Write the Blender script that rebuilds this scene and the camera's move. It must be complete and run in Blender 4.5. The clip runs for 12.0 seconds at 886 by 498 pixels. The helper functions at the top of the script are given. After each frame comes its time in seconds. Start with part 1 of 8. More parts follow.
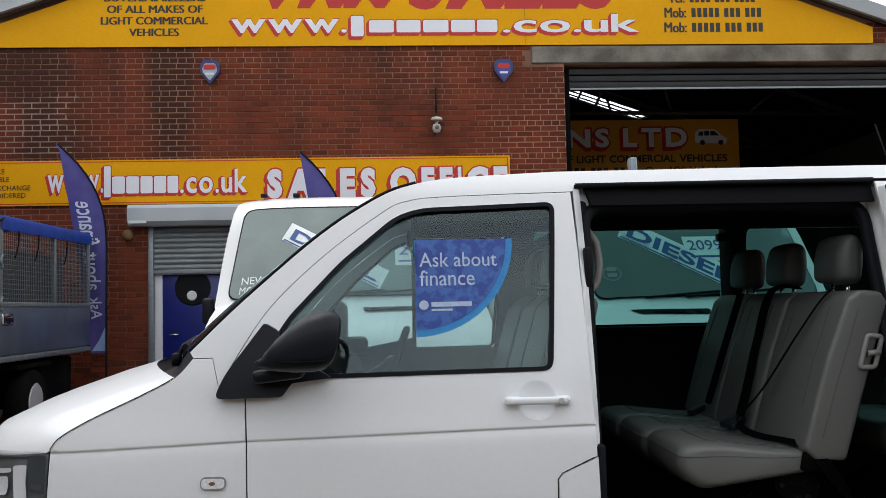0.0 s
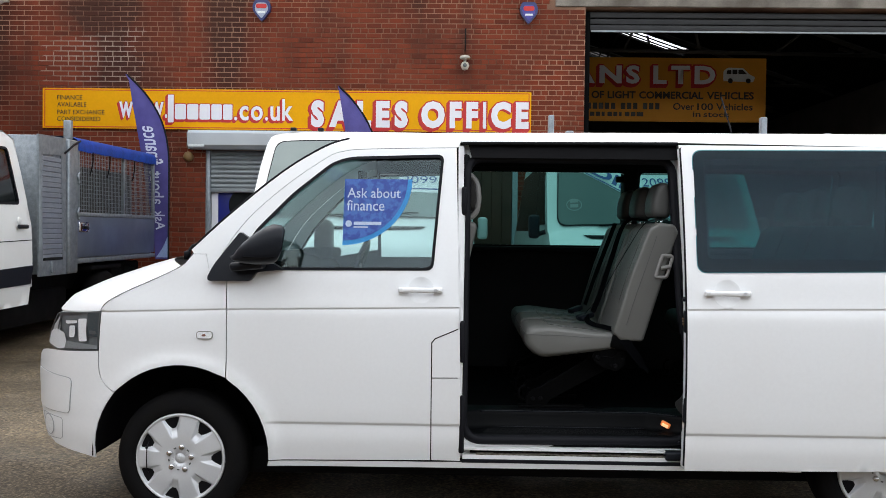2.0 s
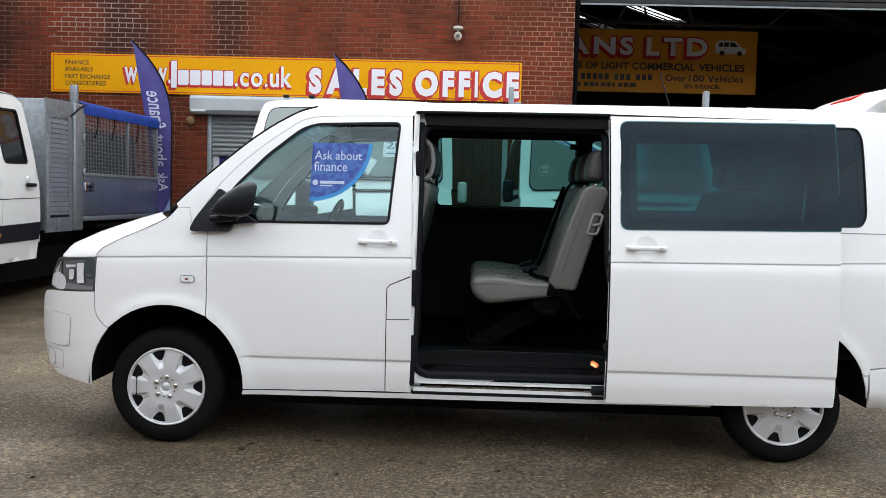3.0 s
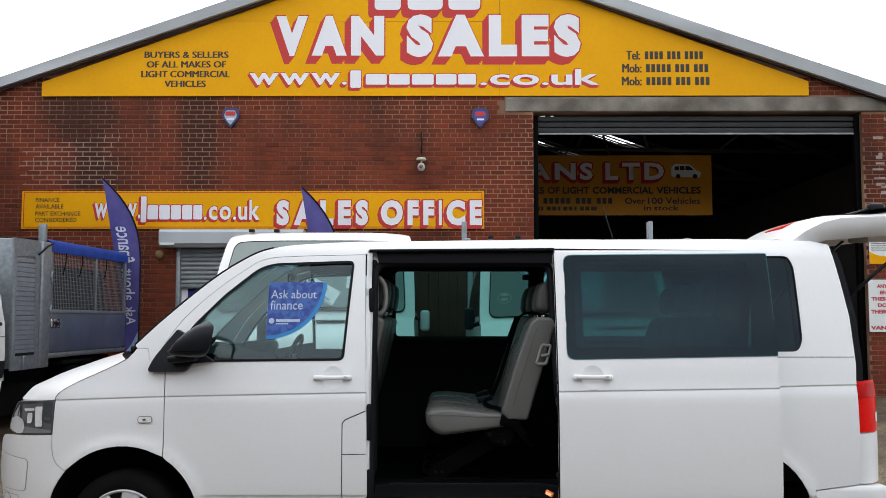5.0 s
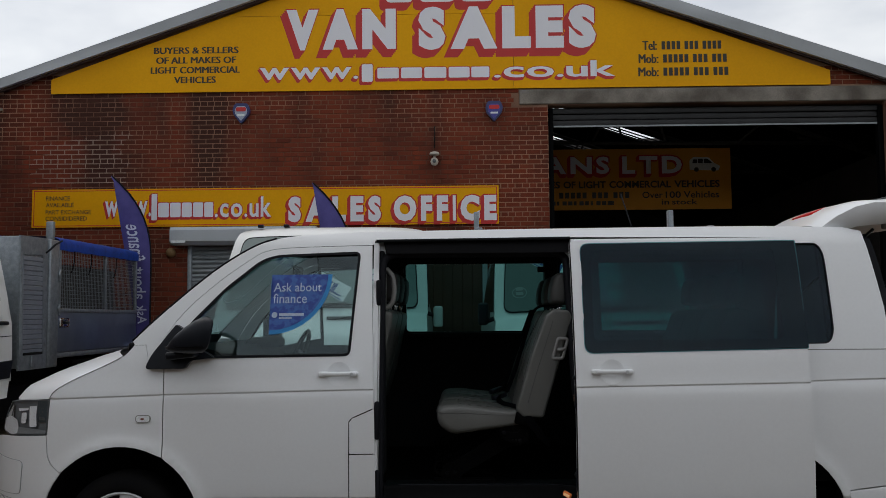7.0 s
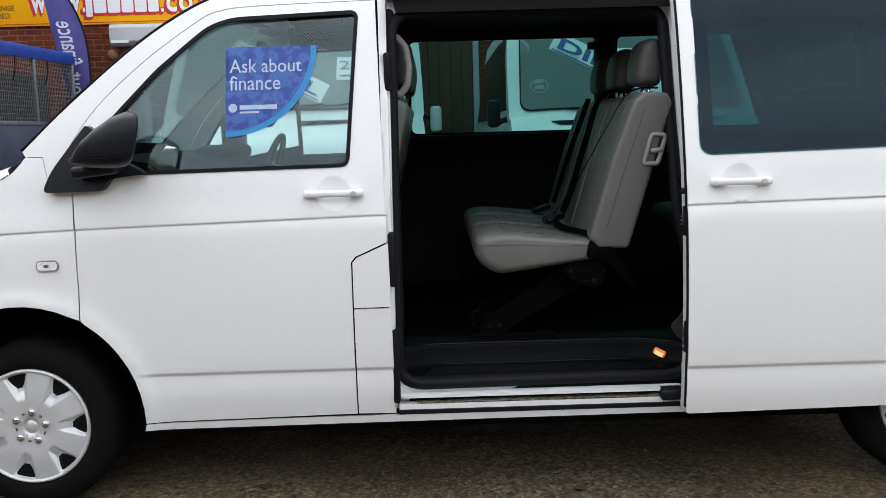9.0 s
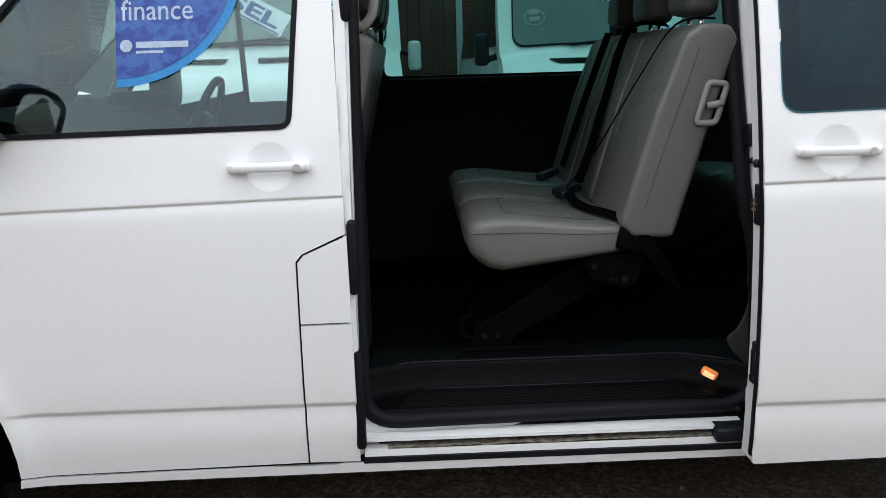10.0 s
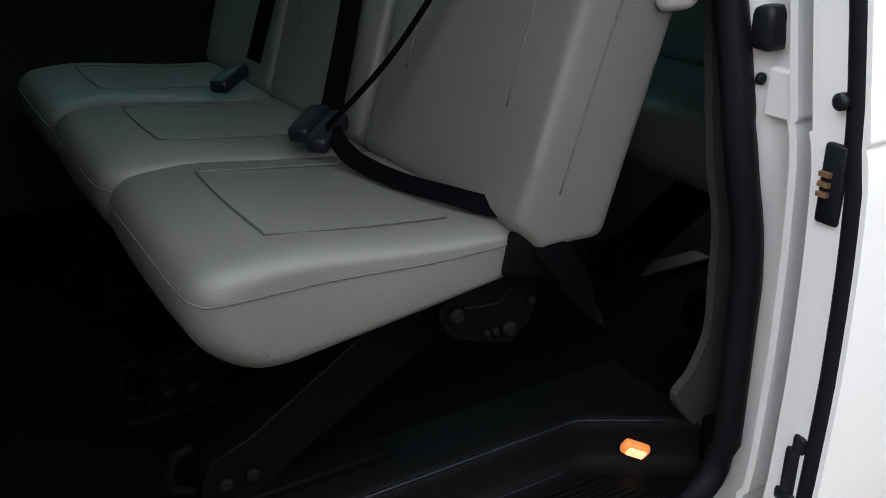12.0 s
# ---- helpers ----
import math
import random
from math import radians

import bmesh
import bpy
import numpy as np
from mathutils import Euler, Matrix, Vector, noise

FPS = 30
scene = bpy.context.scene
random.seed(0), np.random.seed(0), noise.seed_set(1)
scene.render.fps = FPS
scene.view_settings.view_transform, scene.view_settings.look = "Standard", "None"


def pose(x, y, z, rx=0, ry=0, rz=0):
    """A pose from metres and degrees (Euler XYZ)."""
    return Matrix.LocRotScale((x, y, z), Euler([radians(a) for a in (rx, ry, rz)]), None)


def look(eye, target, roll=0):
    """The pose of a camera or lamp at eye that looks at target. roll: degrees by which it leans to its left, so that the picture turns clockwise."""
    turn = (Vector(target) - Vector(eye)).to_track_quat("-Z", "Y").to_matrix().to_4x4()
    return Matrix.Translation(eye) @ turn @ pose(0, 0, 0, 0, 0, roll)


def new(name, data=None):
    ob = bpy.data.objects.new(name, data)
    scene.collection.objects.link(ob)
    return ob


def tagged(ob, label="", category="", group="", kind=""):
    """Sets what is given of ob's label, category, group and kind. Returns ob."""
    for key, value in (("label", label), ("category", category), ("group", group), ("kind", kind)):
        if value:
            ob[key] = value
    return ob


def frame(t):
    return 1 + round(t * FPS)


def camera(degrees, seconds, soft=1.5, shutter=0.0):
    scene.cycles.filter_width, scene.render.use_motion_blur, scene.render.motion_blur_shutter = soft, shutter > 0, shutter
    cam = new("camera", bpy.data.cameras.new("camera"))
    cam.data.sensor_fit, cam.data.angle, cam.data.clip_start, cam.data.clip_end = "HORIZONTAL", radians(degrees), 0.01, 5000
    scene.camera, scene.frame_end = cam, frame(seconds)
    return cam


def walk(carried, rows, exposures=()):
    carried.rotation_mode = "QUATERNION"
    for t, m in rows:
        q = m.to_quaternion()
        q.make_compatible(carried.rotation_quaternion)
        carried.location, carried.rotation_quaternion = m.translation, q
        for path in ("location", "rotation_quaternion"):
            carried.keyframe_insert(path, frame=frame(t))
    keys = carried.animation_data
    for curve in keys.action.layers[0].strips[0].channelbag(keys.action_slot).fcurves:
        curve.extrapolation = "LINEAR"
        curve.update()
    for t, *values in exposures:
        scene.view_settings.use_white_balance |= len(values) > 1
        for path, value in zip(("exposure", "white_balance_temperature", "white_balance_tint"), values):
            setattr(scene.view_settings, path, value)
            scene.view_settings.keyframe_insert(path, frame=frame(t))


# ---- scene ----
cam = camera(51.0, 12.0, 0.85)
PATH = [
    (0, (0.7, -2.996, 1.454), (0.811, -1.003, 1.579), -1.2),
    (0.5, (0.768, -3.331, 1.439), (0.729, -1.334, 1.552), 1.0),
    (1, (1.006, -3.684, 1.399), (0.777, -1.697, 1.437), 1.3),
    (1.5, (1.19, -4.063, 1.407), (1.052, -2.068, 1.409), -0.3),
    (2, (1.359, -4.438, 1.434), (1.319, -2.438, 1.394), 0.7),
    (2.5, (1.584, -4.75, 1.386), (1.447, -2.757, 1.305), 1.7),
    (2.7, (1.627, -4.88, 1.389), (1.525, -2.886, 1.279), 1.8),
    (4.3, (1.789, -5.183, 1.398), (1.787, -3.185, 1.298), 0.9),
    (4.4, (1.794, -5.185, 1.407), (1.786, -3.187, 1.314), 0.7),
    (4.5, (1.79, -5.19, 1.407), (1.78, -3.192, 1.328), 0.7),
    (5, (1.805, -5.204, 1.468), (1.796, -3.21, 1.62), 0.0),
    (5.5, (1.825, -5.203, 1.488), (1.817, -3.22, 1.751), -0.0),
    (6, (1.836, -5.186, 1.481), (1.825, -3.203, 1.747), -0.1),
    (6.5, (1.867, -5.135, 1.467), (1.83, -3.148, 1.694), 0.1),
    (7, (1.836, -4.948, 1.435), (1.792, -2.954, 1.585), -0.4),
    (7.5, (1.744, -4.61, 1.428), (1.801, -2.611, 1.421), -0.1),
    (7.7, (1.726, -4.459, 1.41), (1.802, -2.461, 1.352), -0.3),
    (9.3, (1.51, -3.030, 1.362), (1.492, -1.043, 1.099), -2.4),
    (9.5, (1.536, -2.827, 1.387), (1.486, -0.844, 1.125), -2.4),
    (10, (1.541, -2.385, 1.396), (1.595, -0.425, 1.004), -1.6),
    (10.5, (1.453, -1.97, 1.368), (1.728, -0.055, 0.859), -2.7),
    (11, (1.473, -1.504, 1.396), (1.819, 0.355, 0.741), -3.0),
    (11.5, (1.413, -1.085, 1.378), (2.14, 0.639, 0.67), 0.5),
    (12, (1.443, -0.746, 1.396), (2.389, 0.833, 0.614), -0.1),
]
EXPOSURE = [(0.0, -0.2), (0.5, -0.25), (1.0, -0.08), (1.5, 0.28), (2.0, 0.35), (2.5, 0.38), (4.5, 0.45), (5.0, 0.04), (5.5, -0.66), (6.0, -1.22), (6.5, -1.34), (7.0, -1.08), (7.5, -0.38), (9.5, 0.4), (10.5, 0.42), (11.5, 0.4), (12.0, 0.9)]
walk(cam, [(t, look(eye, target, roll)) for t, eye, target, roll in PATH], EXPOSURE)

# ---- world, sun ----
world = bpy.data.worlds.new("sky")
scene.world = world
world.use_nodes = True
wn, wl = world.node_tree.nodes, world.node_tree.links
wn.clear()
w_out = wn.new("ShaderNodeOutputWorld")
w_add = wn.new("ShaderNodeAddShader")
w_sky = wn.new("ShaderNodeTexSky")
w_sky.sky_type, w_sky.sun_disc = "NISHITA", False
w_sky.sun_elevation, w_sky.sun_rotation = radians(60), radians(-35)
w_b1 = wn.new("ShaderNodeBackground")
w_b1.inputs[1].default_value = 0.05
w_b2 = wn.new("ShaderNodeBackground")
w_b2.inputs[1].default_value = 1.0
w_tc = wn.new("ShaderNodeTexCoord")
w_map = wn.new("ShaderNodeMapping")
w_map.inputs["Scale"].default_value = (1.0, 1.0, 2.6)
w_noise = wn.new("ShaderNodeTexNoise")
w_noise.inputs["Scale"].default_value, w_noise.inputs["Detail"].default_value = 3.2, 6
w_noise.inputs["Roughness"].default_value = 0.55
w_ramp = wn.new("ShaderNodeValToRGB")
w_ramp.color_ramp.elements[0].position, w_ramp.color_ramp.elements[1].position = 0.36, 0.62
w_ramp.color_ramp.elements[0].color = (1.06, 1.09, 1.13, 1)
w_ramp.color_ramp.elements[1].color = (1.55, 1.55, 1.53, 1)
wl.new(w_tc.outputs["Generated"], w_map.inputs[0])
wl.new(w_map.outputs[0], w_noise.inputs["Vector"])
wl.new(w_noise.outputs["Fac"], w_ramp.inputs[0])
# the cloud is thinner beyond the workshop, where the sun stands
w_sep, w_grad = wn.new("ShaderNodeSeparateXYZ"), wn.new("ShaderNodeMapRange")
w_grad.inputs["From Min"].default_value, w_grad.inputs["From Max"].default_value = -1.0, 1.0
w_grad.inputs["To Min"].default_value, w_grad.inputs["To Max"].default_value = 1.0, 1.12
wl.new(w_tc.outputs["Generated"], w_sep.inputs[0])
wl.new(w_sep.outputs[1], w_grad.inputs["Value"])
wl.new(w_grad.outputs[0], w_b2.inputs[1])
wl.new(w_ramp.outputs[0], w_b2.inputs[0])
wl.new(w_sky.outputs[0], w_b1.inputs[0])
wl.new(w_b1.outputs[0], w_add.inputs[0])
wl.new(w_b2.outputs[0], w_add.inputs[1])
wl.new(w_add.outputs[0], w_out.inputs[0])

sun_data = bpy.data.lights.new("sun", "SUN")
sun_data.energy, sun_data.angle, sun_data.color = 0.75, radians(35), (1.0, 0.97, 0.93)
sun = new("sun", sun_data)
sun.matrix_world = look((-4, 9, 22), (1.5, 2, 0))


# ---- materials ----
def material(name, col, rough=0.5, metal=0.0, col2=None, scale=6.0, amount=0.5, bump=0.0, bump_scale=120.0,
             coat=0.0, spec=0.5, fine=0.15, sheen=0.0, emit=0.0):
    """A surface with large stains (col to col2), fine grain and fine relief, in metres."""
    m = bpy.data.materials.new(name)
    m.use_nodes = True
    n, l = m.node_tree.nodes, m.node_tree.links
    b = n["Principled BSDF"]
    b.inputs["Roughness"].default_value, b.inputs["Metallic"].default_value = rough, metal
    b.inputs["Specular IOR Level"].default_value = spec
    b.inputs["Coat Weight"].default_value, b.inputs["Coat Roughness"].default_value = coat, 0.06
    col = tuple(col) if len(col) == 4 else (*col, 1)
    col2 = col if col2 is None else (tuple(col2) if len(col2) == 4 else (*col2, 1))
    geo = n.new("ShaderNodeNewGeometry")
    big = n.new("ShaderNodeTexNoise")
    big.inputs["Scale"].default_value, big.inputs["Detail"].default_value = scale, 5
    small = n.new("ShaderNodeTexNoise")
    small.inputs["Scale"].default_value, small.inputs["Detail"].default_value = bump_scale, 3
    l.new(geo.outputs["Position"], big.inputs["Vector"])
    l.new(geo.outputs["Position"], small.inputs["Vector"])
    ramp = n.new("ShaderNodeMapRange")
    ramp.inputs["From Min"].default_value, ramp.inputs["From Max"].default_value = 0.5 - amount / 2, 0.5 + amount / 2
    l.new(big.outputs["Fac"], ramp.inputs["Value"])
    mix = n.new("ShaderNodeMix")
    mix.data_type = "RGBA"
    mix.inputs["A"].default_value, mix.inputs["B"].default_value = col, col2
    l.new(ramp.outputs[0], mix.inputs["Factor"])
    grain = n.new("ShaderNodeMapRange")
    grain.inputs["From Min"].default_value, grain.inputs["From Max"].default_value = 0.3, 0.7
    grain.inputs["To Min"].default_value, grain.inputs["To Max"].default_value = 1 - fine, 1 + fine
    l.new(small.outputs["Fac"], grain.inputs["Value"])
    mul = n.new("ShaderNodeVectorMath")
    mul.operation = "SCALE"
    l.new(mix.outputs["Result"], mul.inputs[0])
    l.new(grain.outputs[0], mul.inputs["Scale"])
    l.new(mul.outputs[0], b.inputs["Base Color"])
    rr = n.new("ShaderNodeMapRange")
    rr.inputs["To Min"].default_value, rr.inputs["To Max"].default_value = rough * 0.85, min(1, rough * 1.15)
    l.new(big.outputs["Fac"], rr.inputs["Value"])
    l.new(rr.outputs[0], b.inputs["Roughness"])
    if bump:
        bp = n.new("ShaderNodeBump")
        bp.inputs["Strength"].default_value, bp.inputs["Distance"].default_value = bump, 0.004
        l.new(small.outputs["Fac"], bp.inputs["Height"])
        l.new(bp.outputs[0], b.inputs["Normal"])
    if emit:
        b.inputs["Emission Color"].default_value, b.inputs["Emission Strength"].default_value = col, emit
    return m


def glass(name, tint, ior=1.45, rough=0.0, gain=1.0):
    """A pane: tinted, clear, with a gloss that grows at grazing angles."""
    m = bpy.data.materials.new(name)
    m.use_nodes = True
    n, l = m.node_tree.nodes, m.node_tree.links
    n.clear()
    out, mix = n.new("ShaderNodeOutputMaterial"), n.new("ShaderNodeMixShader")
    tr, gl, fr = n.new("ShaderNodeBsdfTransparent"), n.new("ShaderNodeBsdfGlossy"), n.new("ShaderNodeFresnel")
    tr.inputs[0].default_value = (*tint, 1)
    gl.inputs["Color"].default_value, gl.inputs["Roughness"].default_value = (*gain, 1) if isinstance(gain, tuple) else (gain, gain, gain, 1), rough
    fr.inputs[0].default_value = ior
    l.new(fr.outputs[0], mix.inputs[0])
    l.new(tr.outputs[0], mix.inputs[1])
    l.new(gl.outputs[0], mix.inputs[2])
    l.new(mix.outputs[0], out.inputs[0])
    return m


M_paint = material("white_paint", (0.826, 0.85, 0.876), 0.32, col2=(0.81, 0.82, 0.83), scale=1.3, bump_scale=60, fine=0.01, coat=0.35)
M_paint_old = material("white_van_paint", (0.76, 0.77, 0.77), 0.35, col2=(0.70, 0.71, 0.70), scale=1.5, bump_scale=60, fine=0.02, coat=0.3)
M_plastic = material("black_plastic", (0.007, 0.009, 0.014), 0.36, spec=0.2, col2=(0.010, 0.012, 0.017), bump=0.15, bump_scale=400, fine=0.2)
M_rubber = material("black_rubber", (0.006, 0.0065, 0.009), 0.55, spec=0.12, col2=(0.010, 0.0105, 0.014), bump=0.1, bump_scale=200)
M_tyre = material("tyre_rubber", (0.006, 0.006, 0.007), 0.85, spec=0.06, col2=(0.010, 0.0095, 0.009), scale=9, bump=0.2, bump_scale=150)
M_gap = material("dark_gap", (0.006, 0.006, 0.007), 0.8, spec=0.1)
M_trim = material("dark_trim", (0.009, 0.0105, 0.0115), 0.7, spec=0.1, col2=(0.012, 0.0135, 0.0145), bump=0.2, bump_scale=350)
# near-black below real rubber: the cabin's shade is put into both floor colours
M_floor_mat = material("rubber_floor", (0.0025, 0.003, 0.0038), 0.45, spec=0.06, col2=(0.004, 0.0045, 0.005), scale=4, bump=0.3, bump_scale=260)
M_floor_shade = material("shaded_cabin_floor", (0.0028, 0.0032, 0.0036), 0.95, spec=0.01, bump=0.4, bump_scale=300)
M_leather = material("grey_leatherette", (0.118, 0.122, 0.116), 0.37, col2=(0.14, 0.142, 0.135), scale=5, bump=0.25, bump_scale=420, fine=0.05)
M_leather_mid = material("headrest_leatherette", (0.075, 0.077, 0.076), 0.45, col2=(0.09, 0.091, 0.09), scale=5, bump=0.25, bump_scale=420, fine=0.05)
M_bolt = material("bolt_and_lit_edge_steel", (0.006, 0.006, 0.007), 0.6, spec=0.06)
M_leather_dark = material("dark_leatherette", (0.02, 0.02, 0.022), 0.45, col2=(0.04, 0.04, 0.041), scale=5, bump=0.25, bump_scale=420)
M_belt = material("belt_webbing", (0.0020, 0.0022, 0.003), 0.7, spec=0.02, bump=0.3, bump_scale=500)
M_pillar = material("pillar_lining_plastic", (0.045, 0.046, 0.047), 0.55, spec=0.2, bump=0.1, bump_scale=300, fine=0.05)
M_grey_plastic = material("grey_plastic", (0.24, 0.24, 0.235), 0.5, bump=0.1, bump_scale=300, fine=0.05)
M_silver = material("silver_hubcap", (0.66, 0.68, 0.71), 0.30, 0.30, col2=(0.63, 0.65, 0.68), scale=6, fine=0.015, coat=0.3)
M_chrome = material("chrome", (0.7, 0.7, 0.72), 0.12, 1.0)
M_galv = material("galvanised_steel", (0.31, 0.345, 0.375), 0.45, 0.6, col2=(0.20, 0.225, 0.25), scale=18, fine=0.12)
M_alu = material("aluminium_sheet", (0.27, 0.32, 0.42), 0.33, 0.75, col2=(0.20, 0.24, 0.32), scale=3, fine=0.05)
M_slat = material("brushed_alloy_slat", (0.34, 0.37, 0.42), 0.35, 0.5, col2=(0.27, 0.30, 0.35), scale=6, fine=0.04)
M_tarp = material("blue_tarpaulin", (0.006, 0.052, 0.36), 0.5, spec=0.2, col2=(0.008, 0.035, 0.2), scale=5, bump=0.3, bump_scale=25)
M_red = material("red_lens", (0.74, 0.012, 0.008), 0.3, spec=0.04, fine=0.1)
M_red_dark = material("dark_red_lens", (0.46, 0.009, 0.008), 0.3, spec=0.05, fine=0.1)
M_amber = material("amber_lens", (0.75, 0.28, 0.05), 0.2, fine=0.1)
M_lamp = material("lit_amber_lamp", (1.0, 0.50, 0.25), 0.3, emit=0.8)
M_lamp_rim = material("lit_amber_rim", (1.0, 0.30, 0.08), 0.3, emit=0.22)
M_bulb = material("red_brown_bulb", (0.20, 0.085, 0.065), 0.3)
M_brass = material("dull_brass", (0.30, 0.19, 0.11), 0.45, 0.6)
M_seam = material("seam_thread", (0.088, 0.090, 0.088), 0.7)
M_lens = material("clear_lens", (0.80, 0.82, 0.84), 0.3, 0.0, coat=0.3)
M_reflect = material("bright_reflector", (0.95, 0.96, 0.97), 0.25, 0.0, fine=0.0, coat=0.4)
M_lamp_grey = material("frosted_lamp_strip", (0.58, 0.60, 0.61), 0.4, 0.0, fine=0.0)
M_lamp_strip = material("grey_lamp_strip", (0.30, 0.32, 0.33), 0.35, 0.0, fine=0.0)
M_lamp_dark = material("lamp_housing", (0.10, 0.11, 0.115), 0.4, 0.0, spec=0.3, fine=0.1)
M_lamp_mid = material("lamp_bowl_grey", (0.22, 0.24, 0.25), 0.3, 0.0, spec=0.4, fine=0.0, col2=(0.13, 0.14, 0.15), scale=14)
M_lamp_pale = material("pale_lamp_strip", (0.86, 0.88, 0.90), 0.3, 0.0, fine=0.0, coat=0.3)
M_lamp_panel = material("smoked_lamp_panel", (0.075, 0.092, 0.10), 0.25, 0.0, spec=0.4, fine=0.05)
M_gl_clear = glass("side_glass", (0.56, 0.70, 0.70), 1.72, gain=(0.80, 0.97, 1.0))
# tint deepened to keep windscreen light off the rear seats
M_gl_cab = glass("windscreen_pane", (0.20, 0.29, 0.29), 1.5, gain=(0.8, 0.97, 1.0))
M_gl_green = glass("green_privacy_glass", (0.115, 0.285, 0.27), 1.22)
M_gl_dark = glass("dark_privacy_glass", (0.14, 0.39, 0.40), 1.5, gain=(0.43, 0.56, 0.68))
M_gl_lens = glass("lamp_lens_glass", (0.96, 0.97, 0.98), 1.16)
M_gl_screen = material("windscreen_glass", (0.085, 0.11, 0.105), 0.06, coat=0.5, fine=0.05)
# the sky's reflection is put into this paler base colour
M_gl_pale = material("sky_toned_screen_glass", (0.20, 0.25, 0.24), 0.08, coat=0.5, col2=(0.12, 0.155, 0.15), scale=2.0, fine=0.05)
M_cab_glass = material("cab_window_glass", (0.008, 0.010, 0.011), 0.06, spec=0.22, fine=0.05)
M_mirror = material("mirror_glass", (0.75, 0.77, 0.78), 0.03, 1.0, fine=0.0)
# sign yellow turned orange: the warm indoor light is in the colour
M_banner = material("indoor_lit_banner_cloth", (0.76, 0.32, 0.02), 0.7, col2=(0.60, 0.25, 0.018), scale=1.0, fine=0.05)
M_yellow = material("yellow_sign", (0.84, 0.405, 0.0005), 0.45, spec=0.12, col2=(0.76, 0.355, 0.001), scale=0.8, bump_scale=30, fine=0.03)
M_signred = material("red_sign_paint", (0.50, 0.015, 0.014), 0.45, fine=0.03)
M_signwhite = material("white_sign_paint", (0.78, 0.78, 0.83), 0.45, fine=0.03)
M_signblack = material("dark_sign_paint", (0.02, 0.016, 0.012), 0.5, fine=0.03)
M_blue = material("blue_door_paint", (0.006, 0.014, 0.19), 0.35, col2=(0.006, 0.011, 0.15), coat=0.2)
M_flag = material("purple_flag_cloth", (0.075, 0.065, 0.26), 0.7, col2=(0.055, 0.045, 0.2), scale=7, bump_scale=300, fine=0.1)
M_flagtext = material("pale_flag_print", (0.58, 0.62, 0.76), 0.7)
M_swoosh = material("pale_flag_swoosh", (0.30, 0.40, 0.66), 0.7)
M_sticker = material("blue_sticker", (0.008, 0.045, 0.28), 0.4, col2=(0.03, 0.11, 0.40), scale=26, amount=0.10, fine=0.1)
M_sticker_edge = material("cyan_sticker_edge", (0.01, 0.22, 0.55), 0.4)
M_sticker_text = material("sticker_text", (0.40, 0.50, 0.66), 0.5)
M_concrete = material("concrete", (0.26, 0.235, 0.20), 0.85, col2=(0.10, 0.085, 0.07), scale=2.2, amount=0.35, bump=0.3, bump_scale=60)
M_sky_block = material("sky_block_brick", (0.085, 0.062, 0.052), 0.9, col2=(0.06, 0.045, 0.038), scale=0.6, bump=0.2, bump_scale=40)
M_verge = material("grey_verge_sheet", (0.37, 0.39, 0.41), 0.5, col2=(0.30, 0.32, 0.335), scale=1.2, fine=0.04)
M_mortar = material("mortar", (0.36, 0.215, 0.145), 0.95, spec=0.2, col2=(0.125, 0.062, 0.042), scale=0.6, amount=0.26, bump=0.4, bump_scale=90)
M_shutter = material("shutter_steel", (0.30, 0.33, 0.345), 0.45, 0.3, col2=(0.22, 0.245, 0.26), scale=4, fine=0.05)
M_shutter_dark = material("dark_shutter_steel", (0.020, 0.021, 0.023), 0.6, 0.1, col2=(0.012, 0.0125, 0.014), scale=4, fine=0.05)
M_shutter_box = material("shutter_box", (0.50, 0.54, 0.56), 0.4, 0.2, col2=(0.40, 0.43, 0.46), scale=2.5)
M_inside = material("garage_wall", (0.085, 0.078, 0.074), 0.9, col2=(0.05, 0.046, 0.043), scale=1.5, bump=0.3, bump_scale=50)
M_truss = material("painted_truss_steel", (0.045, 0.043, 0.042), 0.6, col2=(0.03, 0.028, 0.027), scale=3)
M_soffit = material("weathered_soffit_board", (0.075, 0.040, 0.032), 0.85, col2=(0.035, 0.020, 0.017), scale=2.5, bump=0.3, bump_scale=40)
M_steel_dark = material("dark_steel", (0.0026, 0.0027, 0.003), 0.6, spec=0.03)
M_card = material("white_card", (0.72, 0.76, 0.76), 0.6)
M_bluetext = material("blue_print", (0.02, 0.07, 0.25), 0.5)
M_redtext = material("red_print", (0.45, 0.03, 0.05), 0.5)
M_cream = material("cream_plastic", (0.55, 0.53, 0.46), 0.5, col2=(0.42, 0.40, 0.35), scale=12)


